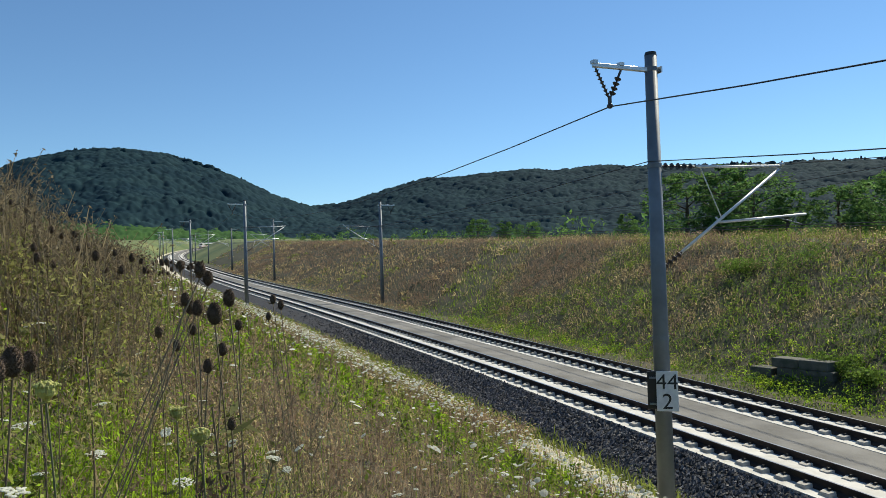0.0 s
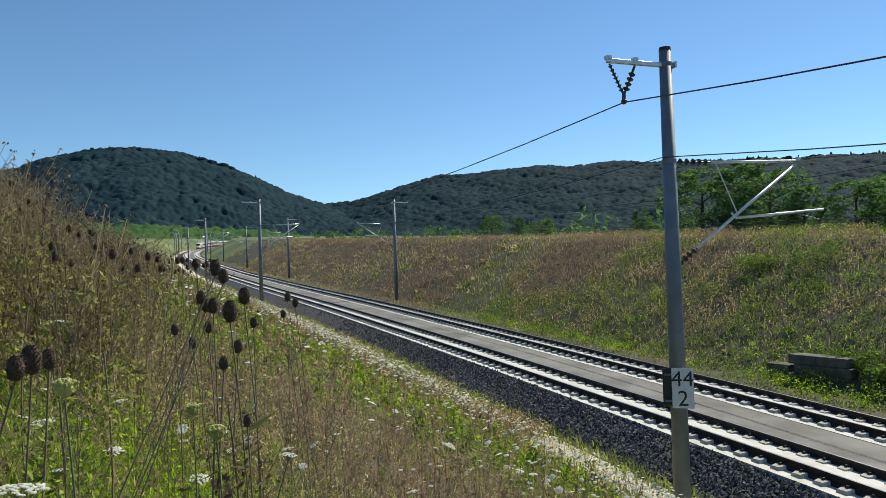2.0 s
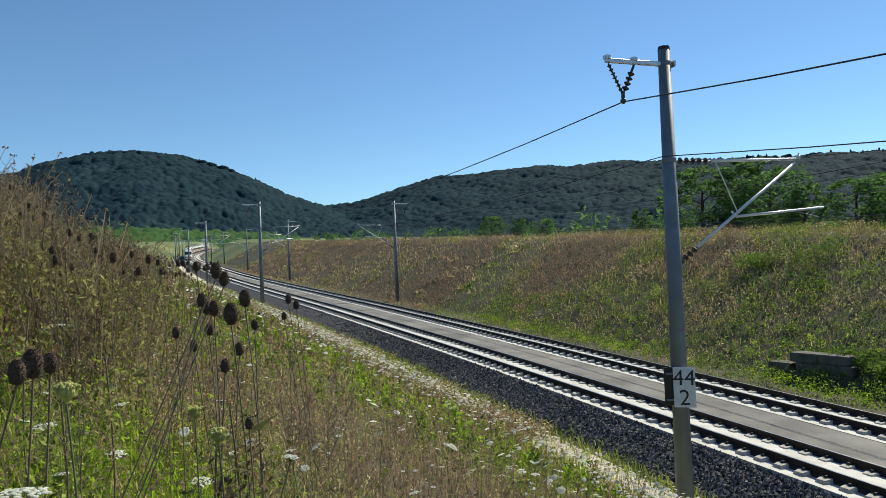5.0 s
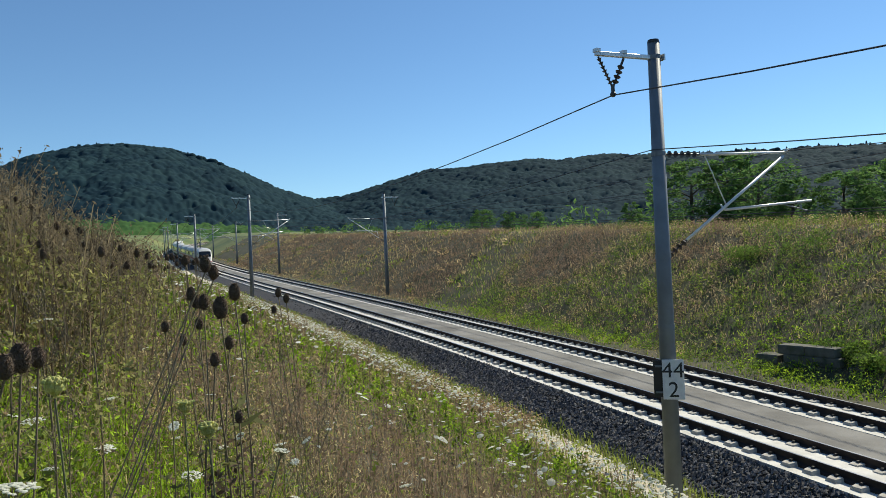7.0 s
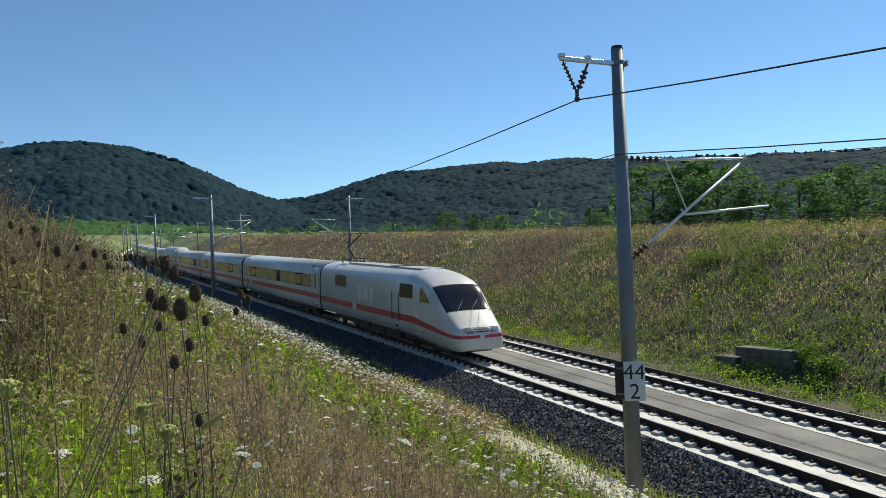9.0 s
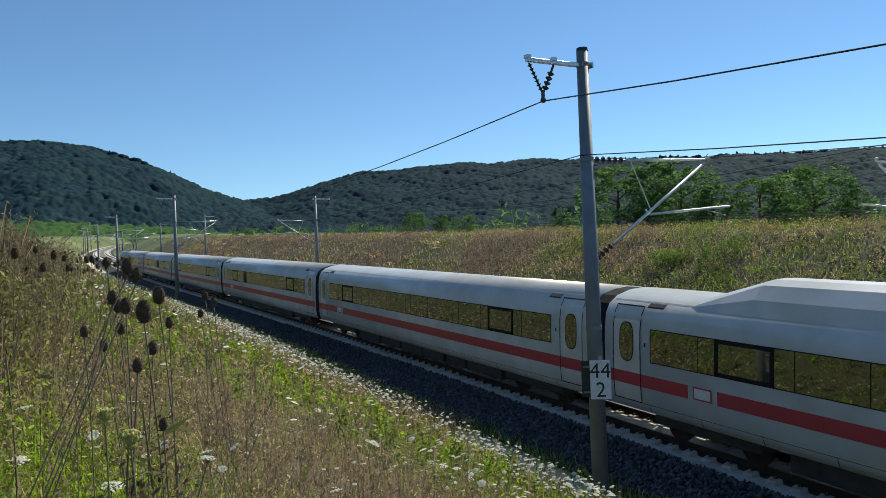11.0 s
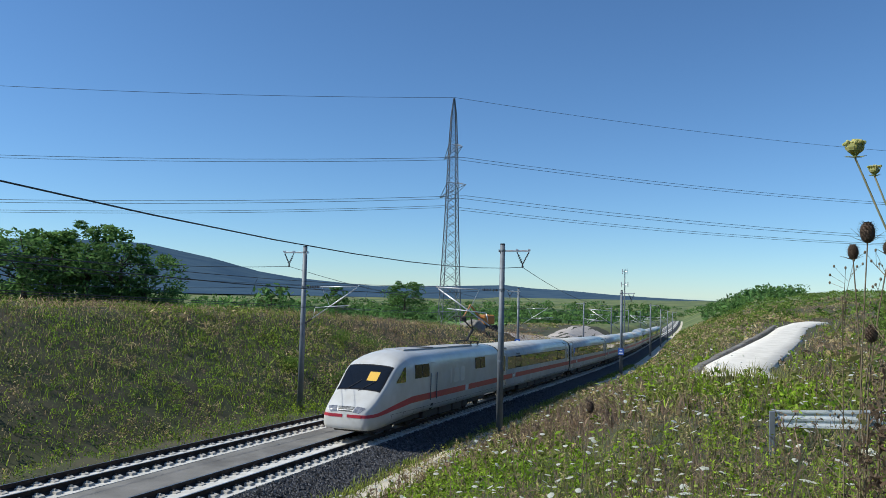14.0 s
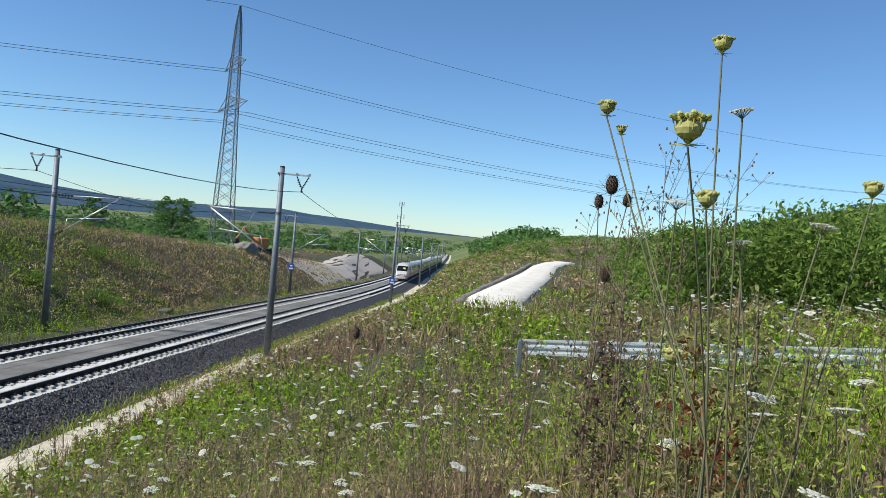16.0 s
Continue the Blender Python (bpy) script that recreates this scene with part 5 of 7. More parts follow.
def pylon(h):
    p = new("lattice_pylon")
    def half(z):
        return np.interp(z / h, [0, 0.5, 0.78, 0.92, 1.0], [0.058, 0.032, 0.022, 0.014, 0.002]) * h * 0.72
    zs = [0.0]
    while zs[-1] < h * 0.985:
        zs.append(min(h, zs[-1] + max(0.9, half(zs[-1]) * 1.5)))
    for sx, sy in ((1, 1), (1, -1), (-1, 1), (-1, -1)):
        bm = bmesh.new()
        for a, b in zip(zs, zs[1:]):
            rod(bm, (sx * half(a), sy * half(a), a), (sx * half(b), sy * half(b), b), 0.13, 0.13, 4)
        part("leg", bm, M_LATT, p)
    for a, b in zip(zs, zs[1:]):
        c = [(1, 1), (-1, 1), (-1, -1), (1, -1)]
        for (ax, ay), (bx, by) in zip(c, c[1:] + c[:1]):
            part("bracing_bar", rod(bmesh.new(), (ax * half(a), ay * half(a), a), (bx * half(b), by * half(b), b), 0.06, 0.06, 4), M_LATT, p)
            part("bracing_bar", rod(bmesh.new(), (bx * half(a), by * half(a), a), (ax * half(b), ay * half(b), b), 0.06, 0.06, 4), M_LATT, p)
    for z, w in ((0.60 * h, 13.0), (0.76 * h, 9.0)):
        bm = bmesh.new()
        for sg in (-1, 1):
            for dy in (-1, 1):
                rod(bm, (0, dy * half(z), z), (sg * w, 0, z + 0.4), 0.11, 0.07, 4)
                rod(bm, (0, dy * half(z), z + 0.045 * h), (sg * w, 0, z + 0.4), 0.11, 0.07, 4)
            for t in (0.25, 0.5, 0.75):
                rod(bm, (sg * w * t, half(z) * (1 - t), z + 0.4 * t), (sg * w * t, -half(z) * (1 - t), z + 0.045 * h * (1 - t) + 0.4), 0.05, 0.05, 4)
        part("crossarm", bm, M_LATT, p)
    return p, [(sg * w * q, z - 2.2) for z, w in ((0.60 * h, 13.0), (0.76 * h, 9.0)) for sg in (-1, 1) for q in (1.0, 0.62)][:6] + [(0.0, h)]


PA, PB, PC = Vector((171, 41, -6)), Vector((-27, 353, -2)), Vector((369, -271, 4))
_py, _pts = pylon(60.0)
_yaw = math.degrees(math.atan2((PB - PA).y, (PB - PA).x)) - 90
_py.matrix_basis = pose(*PA, 0, 0, _yaw)
tagged(_py, "tall grey steel lattice power pylon in the fields", "pylon", "power pylons")
tagged(copy_thing(_py, pose(*PB, 0, 0, _yaw)), "tall grey steel lattice power pylon in the fields", "pylon", "power pylons")
_ca, _sa = math.cos(radians(_yaw)), math.sin(radians(_yaw))
for a, z in _pts:
    o = Vector((a * _ca, a * _sa, z))
    for q0, q1 in ((PB, PA), (PA, PC)):
        wire("power_line", sag(q0 + o, q1 + o, 9.0, 30), 0.045, "dark power line sagging between the pylons", "power lines", 4)

# ---------------------------------------------------------------- radio mast, spoil heap, excavator, cut rock
def radio_mast(h):
    m = new("radio_mast")
    part("pole", rod(bmesh.new(), (0, 0, -0.5), (0, 0, h), 0.28, 0.14, 10), M_GALV, m)
    for z, w in ((h - 0.6, 0.9), (h - 5.2, 1.3)):
        bm = bmesh.new()
        for a in range(3):
            c, s = math.cos(a * 2.094), math.sin(a * 2.094)
            rod(bm, (0, 0, z), (c * w, s * w, z), 0.05)
            box(bm, c * w - 0.12, c * w + 0.12, s * w - 0.12, s * w + 0.12, z - 0.9, z + 0.9)
        part("antenna_ring", bm, M_GALVL, m)
    return tagged(m, "slender grey railway radio mast with antennas beside the line", "radio mast")


radio_mast(24.0).matrix_basis = pose(264, 7.4, -9.2)


def terrain_patch(name, x0, x1, v0, v1, material, label, category, lift=0.06, nx=60, nv=10, uneven=0.05):
    rng = np.random.default_rng(int(x0))
    X, V = np.meshgrid(np.linspace(x0, x1, nx), np.linspace(v0, v1, nv), indexing="ij")
    P = gpos(X.ravel(), V.ravel())
    edge = ((X == x0) | (X == x1) | (V == V.min()) | (V == V.max())).ravel()
    P[:, 2] += np.where(edge, -0.3, lift + rng.uniform(0, uneven, len(P)))
    i, j = np.meshgrid(np.arange(nx - 1), np.arange(nv - 1), indexing="ij")
    F = np.stack([i * nv + j, (i + 1) * nv + j, (i + 1) * nv + j + 1, i * nv + j + 1], -1).reshape(-1, 4)
    return tagged(part(name, mesh_np(name, P, F, material)), label, category, kind="structure")


M_ROCK = mat("pale_cut_rock", (0.60, 0.53, 0.46), 0.95, 0, (0.46, 0.40, 0.34), 0.5, 8, bump=0.8, bscale=4)
terrain_patch("cut_rock", 122, 240, 9.0, 20.5, M_ROCK, "pale bare rock face of the cutting", "rock")
terrain_patch("rock_ledge", 150, 240, -11.0, -7.0, M_ROCK, "pale bare stone ledge on the near slope", "rock", nv=6)
terrain_patch("field", 60, 240, 34, 90, M_FIELD := mat("bright_field", (0.14, 0.26, 0.05), 0.95, 0, (0.11, 0.21, 0.04), 0.05), "bright green field beyond the cutting", "field", 0.15)


def spoil_heap():
    bm = bmesh.new()
    bmesh.ops.create_icosphere(bm, subdivisions=4, radius=1.0)
    for v in bm.verts:
        n = noise.noise(v.co * 3.0) * 0.25 + noise.noise(v.co * 9.0) * 0.08
        v.co = Vector((v.co.x * 3.4, v.co.y * 2.6, v.co.z * 1.9)) * (1 + n)
    ob = part("spoil_heap", bm, M_EDGE, None, smooth=True)
    return tagged(ob, "grey-brown heap of stone and soil on the cutting's edge", "heap")


_p = gpos(np.array([110.0]), np.array([19.5]))[0]
spoil_heap().matrix_basis = pose(_p[0], _p[1], _p[2] + 0.1) @ Matrix.Scale(0.7, 4)


def excavator():
    e = new("excavator")
    M_ORG = mat("orange_machine_paint", (0.60, 0.25, 0.05), 0.5, 0, (0.5, 0.2, 0.05), 2)
    part("cab", box(bmesh.new(), -1.2, 1.0, -1.0, 1.0, 1.0, 2.6, 0.15), M_ORG, e)
    for y in (-1.1, 0.7):
        part("crawler_track", box(bmesh.new(), -1.8, 1.8, y, y + 0.5, -0.2, 0.9, 0.2), M_UNDER, e)
    part("boom", rod(bmesh.new(), (0.9, 0, 1.8), (3.2, 0, 4.2), 0.22, 0.18, 6), M_ORG, e)
    part("dipper_arm", rod(bmesh.new(), (3.2, 0, 4.2), (4.6, 0, 2.2), 0.17, 0.13, 6), M_ORG, e)
    part("bucket", box(bmesh.new(), 4.2, 5.0, -0.5, 0.5, 1.5, 2.3, 0.15), M_UNDER, e)
    return tagged(e, "orange excavator standing behind the spoil heap", "excavator")


_p = gpos(np.array([121.0]), np.array([20.5]))[0]
excavator().matrix_basis = pose(_p[0], _p[1], _p[2] + 0.15, 0, 0, 140) 

# ---------------------------------------------------------------- tall plants near the camera
M_TEASEL = mat("brown_teasel_head", (0.10, 0.065, 0.04), 0.9, 0, (0.18, 0.12, 0.08), 60, bump=1.0, bscale=220)
M_STEM = mat("brown_dry_stem", (0.13, 0.10, 0.06), 0.85, 0, (0.22, 0.17, 0.10), 20)
M_GSTEM = mat("green_stem", (0.11, 0.13, 0.06), 0.8, 0, (0.19, 0.17, 0.09), 25)
M_NEST = leafy("yellow_green_seed_head", (0.72, 0.68, 0.30), (0.50, 0.52, 0.18), 0.25, 60.0, 0.4)
M_DLEAF = leafy("withered_leaf", (0.24, 0.20, 0.10), (0.14, 0.16, 0.05), 0.3)


def ground_at(x, y):
    return float(level(np.array([x]), np.array([y - float(yc(x))]))[0])


def bent(a, b, bow, n=9):
    a, b = np.asarray(a, float), np.asarray(b, float)
    t = np.linspace(0, 1, n)[:, None]
    return a * (1 - t) + b * t + np.array([bow[0], bow[1], 0]) * (np.sin(t * np.pi))


def spiky(bm, r, h, rows, cols, spike, rng):
    """Rows of small spines round an egg-shaped head."""
    for i in range(rows):
        z = -h + 2 * h * (i + 0.5) / rows
        rr = r * math.sqrt(max(0.05, 1 - (z / h) ** 2))
        for k in range(cols):
            a = 2 * math.pi * (k + 0.5 * (i % 2)) / cols
            c, s = math.cos(a), math.sin(a)
            p = Vector((c * rr * 0.9, s * rr * 0.9, z))
            q = Vector((c * (rr + spike), s * (rr + spike), z + spike * rng.uniform(0.2, 0.9)))
            w = Vector((-s, c, 0)) * spike * 0.28
            bm.faces.new([bm.verts.new(p - w), bm.verts.new(p + w), bm.verts.new(q)])
    return bm


def teasel(x, y, z, size=0.034, lean=(0.0, 0.0), leafy_stem=False, seed=0):
    """A dead teasel with its head at the point given."""
    rng = random.Random(seed)
    t = new("teasel")
    bx, by = x + lean[0], y + lean[1]
    g = ground_at(bx, by) - z
    part("stem", mesh_np("stem", *tube(bent((bx - x, by - y, g), (0, 0, -size * 0.9), (rng.uniform(-0.05, 0.05), rng.uniform(-0.05, 0.05))), 0.0028, 5), M_STEM, True), None, t)
    bm = bmesh.new()
    ball(bm, (0, 0, 0), size * 0.62, 1, 1, 1.55, 12, 8)
    spiky(bm, size * 0.62, size * 0.95, 9, 12, size * 0.32, rng)
    for k in range(7):
        a = k * 0.9 + rng.uniform(0, 0.4)
        rod(bm, (0, 0, -size * 0.95), (math.cos(a) * size * 1.5, math.sin(a) * size * 1.5, size * rng.uniform(-0.8, 0.4)), 0.0016, 0.0005, 4)
    part("head", bm, M_TEASEL, t, "spiny brown seed head with thin bracts")
    if leafy_stem:
        for k in range(12):
            u = rng.uniform(0.25, 0.85)
            p = Vector((bx - x, by - y, g)) * u
            a = rng.uniform(0, 6.28)
            d = Vector((math.cos(a), math.sin(a), rng.uniform(-0.6, 0.5))) * rng.uniform(0.06, 0.16)
            w = Vector((-math.sin(a), math.cos(a), 0.4)) * 0.014
            bm = bmesh.new()
            vs = [bm.verts.new(q) for q in (p, p + d * 0.5 + w, p + d, p + d * 0.5 - w)]
            bm.faces.new(vs)
            part("withered_leaf", bm, M_DLEAF, t)
    t.matrix_basis = pose(x, y, z)
    return tagged(t, "dead brown teasel with a spiny seed head in the meadow", "teasel", "teasels")


def seed_nest(x, y, z, r=0.024, lean=(0.0, 0.0), open_cup=False, seed=0, node=None):
    """A wild carrot gone to seed: a closed yellow-green nest on a long stem."""
    rng = random.Random(seed)
    t = new("wild_carrot_nest")
    bx, by = x + lean[0], y + lean[1]
    g = ground_at(bx, by) - z
    line = bent((bx - x, by - y, g), (0, 0, -r * 1.1), (rng.uniform(-0.05, 0.05), rng.uniform(-0.05, 0.05)))
    if node:
        nd = Vector(node) - Vector((x, y, z))
        foot = (nd.x + rng.uniform(-0.05, 0.05), nd.y + rng.uniform(-0.05, 0.05), ground_at(node[0], node[1]) - z)
        line = np.concatenate([bent(foot, nd, (0, 0), 4)[:-1], bent(nd, (0, 0, -r * 1.1), (rng.uniform(-0.02, 0.02), rng.uniform(-0.02, 0.02)), 7)])
    part("stem", mesh_np("stem", *tube(line, 0.0021, 6), M_GSTEM, True), None, t)
    bm = bmesh.new()
    n = 22
    for k in range(n):
        a = k * 2.399
        q = math.sqrt((k + 0.5) / n)
        flare = 1.2 if open_cup else 1.0
        tip = Vector((math.cos(a) * r * q * flare, math.sin(a) * r * q * flare, r * (0.75 - (0.0 if open_cup else 0.35) * q * q)))
        mid = Vector((math.cos(a) * r * q * 0.95, math.sin(a) * r * q * 0.95, -r * 0.1))
        rod(bm, (0, 0, -r), mid, 0.0011, 0.0011, 4)
        rod(bm, mid, tip, 0.0011, 0.0011, 4)
        for _ in range(3):
            ball(bm, tip + Vector((rng.uniform(-1, 1), rng.uniform(-1, 1), rng.uniform(-0.8, 0.5))) * r * 0.14, r * rng.uniform(0.12, 0.2), u=6, v=4)
    ball(bm, (0, 0, 0.0), r * 0.88, 1, 1, 0.8, 10, 6)
    for k in range(8):
        a = k * 0.785
        rod(bm, (0, 0, -r), (math.cos(a) * r * 1.1, math.sin(a) * r * 1.1, -r * rng.uniform(0.8, 1.15)), 0.0012, 0.0004, 4)
    part("seed_head", bm, M_NEST, t, "rough yellow-green seed head")
    t.matrix_basis = pose(x, y, z)
    return tagged(t, "wild carrot with a closed yellow-green seed head", "wild carrot", "wild carrots in seed")


def umbel(x, y, z, r=0.032, lean=(0.0, 0.0), seed=0):
    """A wild carrot in flower: a flat white umbel."""
    rng = random.Random(seed)
    t = new("wild_carrot_flower")
    bx, by = x + lean[0], y + lean[1]
    g = ground_at(bx, by) - z
    part("stem", mesh_np("stem", *tube(bent((bx - x, by - y, g), (0, 0, -r * 0.8), (rng.uniform(-0.04, 0.04), rng.uniform(-0.04, 0.04))), 0.002, 6), M_GSTEM, True), None, t)
    bm, bs = bmesh.new(), bmesh.new()
    n = 24
    for k in range(n):
        a, q = k * 2.399, math.sqrt((k + 0.5) / n)
        c = Vector((math.cos(a) * r * q, math.sin(a) * r * q, -r * 0.12 * q * q))
        rod(bs, (0, 0, -r * 0.8), c, 0.0007, 0.0006, 3)
        for _ in range(3):
            ball(bm, c + Vector((rng.uniform(-1, 1), rng.uniform(-1, 1), rng.uniform(0, 0.3))) * r * 0.14, r * rng.uniform(0.10, 0.17), 1, 1, 0.35, 5, 3)
    part("flower_head", bm, M_UMBEL, t, "flat white flower head")
    part("ray", bs, M_GSTEM, t)
    t.matrix_basis = pose(x, y, z, rng.uniform(-14, 14), rng.uniform(-14, 14), 0)
    return tagged(t, "white wild carrot flower in the meadow", "wild carrot", "wild carrots in flower")


NODE = (1.647, -16.337, 5.324)               # where the tall wild carrot branches
_n = 0
for x, y, z, s, lx, ly, lf in ((-2.59, -15.288, 5.618, 0.040, 0.02, 0.03, True), (-2.787, -15.222, 5.662, 0.034, 0.25, -0.04, True), (-2.993, -15.32, 5.623, 0.032, 0.35, 0.0, False), (-2.676, -15.307, 5.434, 0.026, 0.08, 0.02, True), (-2.066, -15.803, 5.551, 0.040, -0.1, -0.15, False), (-2.169, -15.779, 5.539, 0.030, -0.05, -0.15, False), (-1.962, -15.82, 5.543, 0.032, -0.1, -0.2, False), (-3.196, -15.357, 5.651, 0.030, 0.5, -0.5, False), (-3.294, -15.336, 5.612, 0.030, 0.55, -0.5, False), (-2.995, -15.309, 5.769, 0.034, 0.4, -0.6, False), (-3.093, -15.273, 5.735, 0.032, 0.45, -0.6, False), (-2.541, -15.245, 5.253, 0.022, 0.0, 0.0, False), (-3.391, -15.46, 5.509, 0.026, 0.0, 0.0, False), (-3.286, -15.391, 5.456, 0.026, 0.05, 0.1, False), (-2.976, -15.232, 5.459, 0.028, 0.3, 0.0, False), (-3.374, -15.129, 5.523, 0.026, 0.2, 0.0, False), (-4.448, -14.816, 5.592, 0.030, 0.1, 0.1, False), (-4.538, -14.756, 5.552, 0.030, 0.1, 0.1, False), (-4.546, -14.831, 5.486, 0.026, 0.1, 0.1, False), (-3.189, -15.331, 5.528, 0.026, 0.3, 0.0, False), (3.566, -16.453, 6.029, 0.048, 0.0, 0.05, True), (3.68, -16.419, 5.952, 0.036, -0.05, 0.0, True), (3.653, -16.55, 5.968, 0.034, -0.05, 0.1, True), (3.60, -16.47, 5.60, 0.04, 0.0, 0.02, True), (4.3, -15.2, 5.1, 0.035, 0.0, 0.02, True)):
    _n += 1
    teasel(x, y, z, s, (lx, ly), lf, _n)
for x, y, z, r, lx, ly, oc in ((1.651, -16.291, 6.194, 0.021, 0.05, 0.05, False), (1.835, -16.09, 6.072, 0.021, 0.15, -0.35, False), (1.371, -16.156, 5.959, 0.029, 0.1, -0.14, True), (1.562, -16.261, 5.852, 0.022, 0.1, 0.0, False), (1.707, -16.671, 5.917, 0.021, 0.1, 0.25, False), (1.848, -16.307, 5.484, 0.024, 0.0, 0.0, False), (2.078, -16.177, 6.059, 0.013, 0.1, -0.2, True), (-1.673, -15.683, 5.526, 0.023, -0.05, 0.05, False), (-2.068, -15.427, 5.387, 0.019, 0.0, 0.0, True), (-1.858, -15.38, 5.365, 0.022, 0.0, 0.0, False)):
    _n += 1
    seed_nest(x, y, z, r, (lx, ly), oc, _n, NODE if x > 1.3 and z > 5.8 and y > -16.6 else None)
for x, y, z, r, lx, ly in ((1.525, -16.299, 6.032, 0.024, 0.1, 0.1), (1.676, -16.233, 5.85, 0.026, 0.05, 0.05), (1.637, -16.362, 5.772, 0.026, 0.05, 0.0), (1.664, -16.55, 5.824, 0.028, 0.05, 0.1), (-1.246, -15.689, 5.442, 0.035, 0.0, 0.0), (-2.115, -15.171, 5.23, 0.022, 0.0, 0.0)):
    _n += 1
    umbel(x, y, z, r, (lx, ly), _n)
_rng = random.Random(77)
for k in range(96):
    az = radians(_rng.uniform(-122, -55) if k < 74 else _rng.uniform(38, 98))
    d = _rng.uniform(1.9, 5.5)
    x, y = -math.sin(az) * d, -15.6 + math.cos(az) * d
    umbel(x, y, ground_at(x, y) + _rng.uniform(0.42, 0.75), _rng.uniform(0.030, 0.048), (_rng.uniform(-0.1, 0.1), _rng.uniform(-0.1, 0.1)), 200 + k)
# dark teasels standing on the upper slope
_t0 = teasel(-8.0, -17.5, ground_at(-8.0, -17.5) + 1.2, 0.036, (0.05, 0.0), False, 400)
for k in range(190):
    d = _rng.uniform(4.5, 22)
    az = radians(_rng.uniform(86, 103))
    x, y = -math.sin(az) * d, -15.6 + math.cos(az) * d
    if y - float(yc(x)) > -13.5:
        continue
    _top = 5.75 + d * math.tan(radians(float(np.interp(math.degrees(az), [88, 91.5, 94, 96.8, 97.9, 99.4, 106], [1.0, 2.0, 3.2, 4.7, 6.8, 7.4, 8.0])))) * _rng.uniform(0.15, 1.0)
    if not 0.5 < _top - ground_at(x, y) < 1.9:
        continue
    copy_thing(_t0, pose(x, y, _top, _rng.uniform(-7, 7), _rng.uniform(-7, 7), _rng.uniform(0, 360)) @ Matrix.Scale(_rng.uniform(0.55, 1.0), 4))


def withered_dock(x, y, z, material, label, spread=0.05, leaves_n=70, seed=0, fine=0.018):
    """A dead leafy plant: a ridged stem with curled leaves and seeds along it, its top at the point given."""
    rng = np.random.default_rng(seed)
    t = new("withered_plant")
    g = ground_at(x, y) - z
    part("stem", mesh_np("stem", *tube(bent((0, 0, g), (0, 0, 0), (rng.uniform(-0.04, 0.04), rng.uniform(-0.04, 0.04))), 0.004, 5), M_STEM, True), None, t)
    leaves_n = int(leaves_n * 0.6)
    u = rng.uniform(0.05, 0.75, leaves_n)
    C = np.stack([rng.normal(0, spread, leaves_n), rng.normal(0, spread, leaves_n), g * u], -1)
    part("foliage", mesh_np("foliage", *leaves(C, np.full(leaves_n, 0.035), 10, fine * 0.85, rng, 1.3), material), None, t, "curled dry leaves and seeds")
    t.matrix_basis = pose(x, y, z)
    return tagged(t, label, "weed", "withered plants")


def fine_sprig(x, y, z, seed=0):
    """A thin branching dead stalk with tiny buds."""
    rng = random.Random(seed)
    t = new("dry_sprig")
    g = ground_at(x, y) - z
    bm = bmesh.new()
    tips = []
    rod(bm, (0, 0, g), (0, 0, g * 0.3), 0.0022, 0.0016, 4)
    rod(bm, (0, 0, g * 0.3), (0, 0, 0), 0.0016, 0.0007, 4)
    for k in range(16):
        a = Vector((0, 0, g * rng.uniform(0.02, 0.42)))
        b = a + Vector((rng.uniform(-0.12, 0.12), rng.uniform(-0.12, 0.12), rng.uniform(0.06, 0.2)))
        rod(bm, a, b, 0.0011, 0.0006, 3)
        tips.append(b)
        for _ in range(3):
            p = a.lerp(b, rng.uniform(0.4, 0.9))
            q = p + Vector((rng.uniform(-0.04, 0.04), rng.uniform(-0.04, 0.04), rng.uniform(0.01, 0.05)))
            rod(bm, p, q, 0.0006, 0.0005, 3)
            tips.append(q)
    for p in tips:
        ball(bm, p, 0.0032, 1, 1, 1.4, 5, 4)
    part("stem", bm, M_STEM, t)
    t.matrix_basis = pose(x, y, z)
    return tagged(t, "thin branching dead stalk with tiny dry buds", "weed", "dry sprigs")


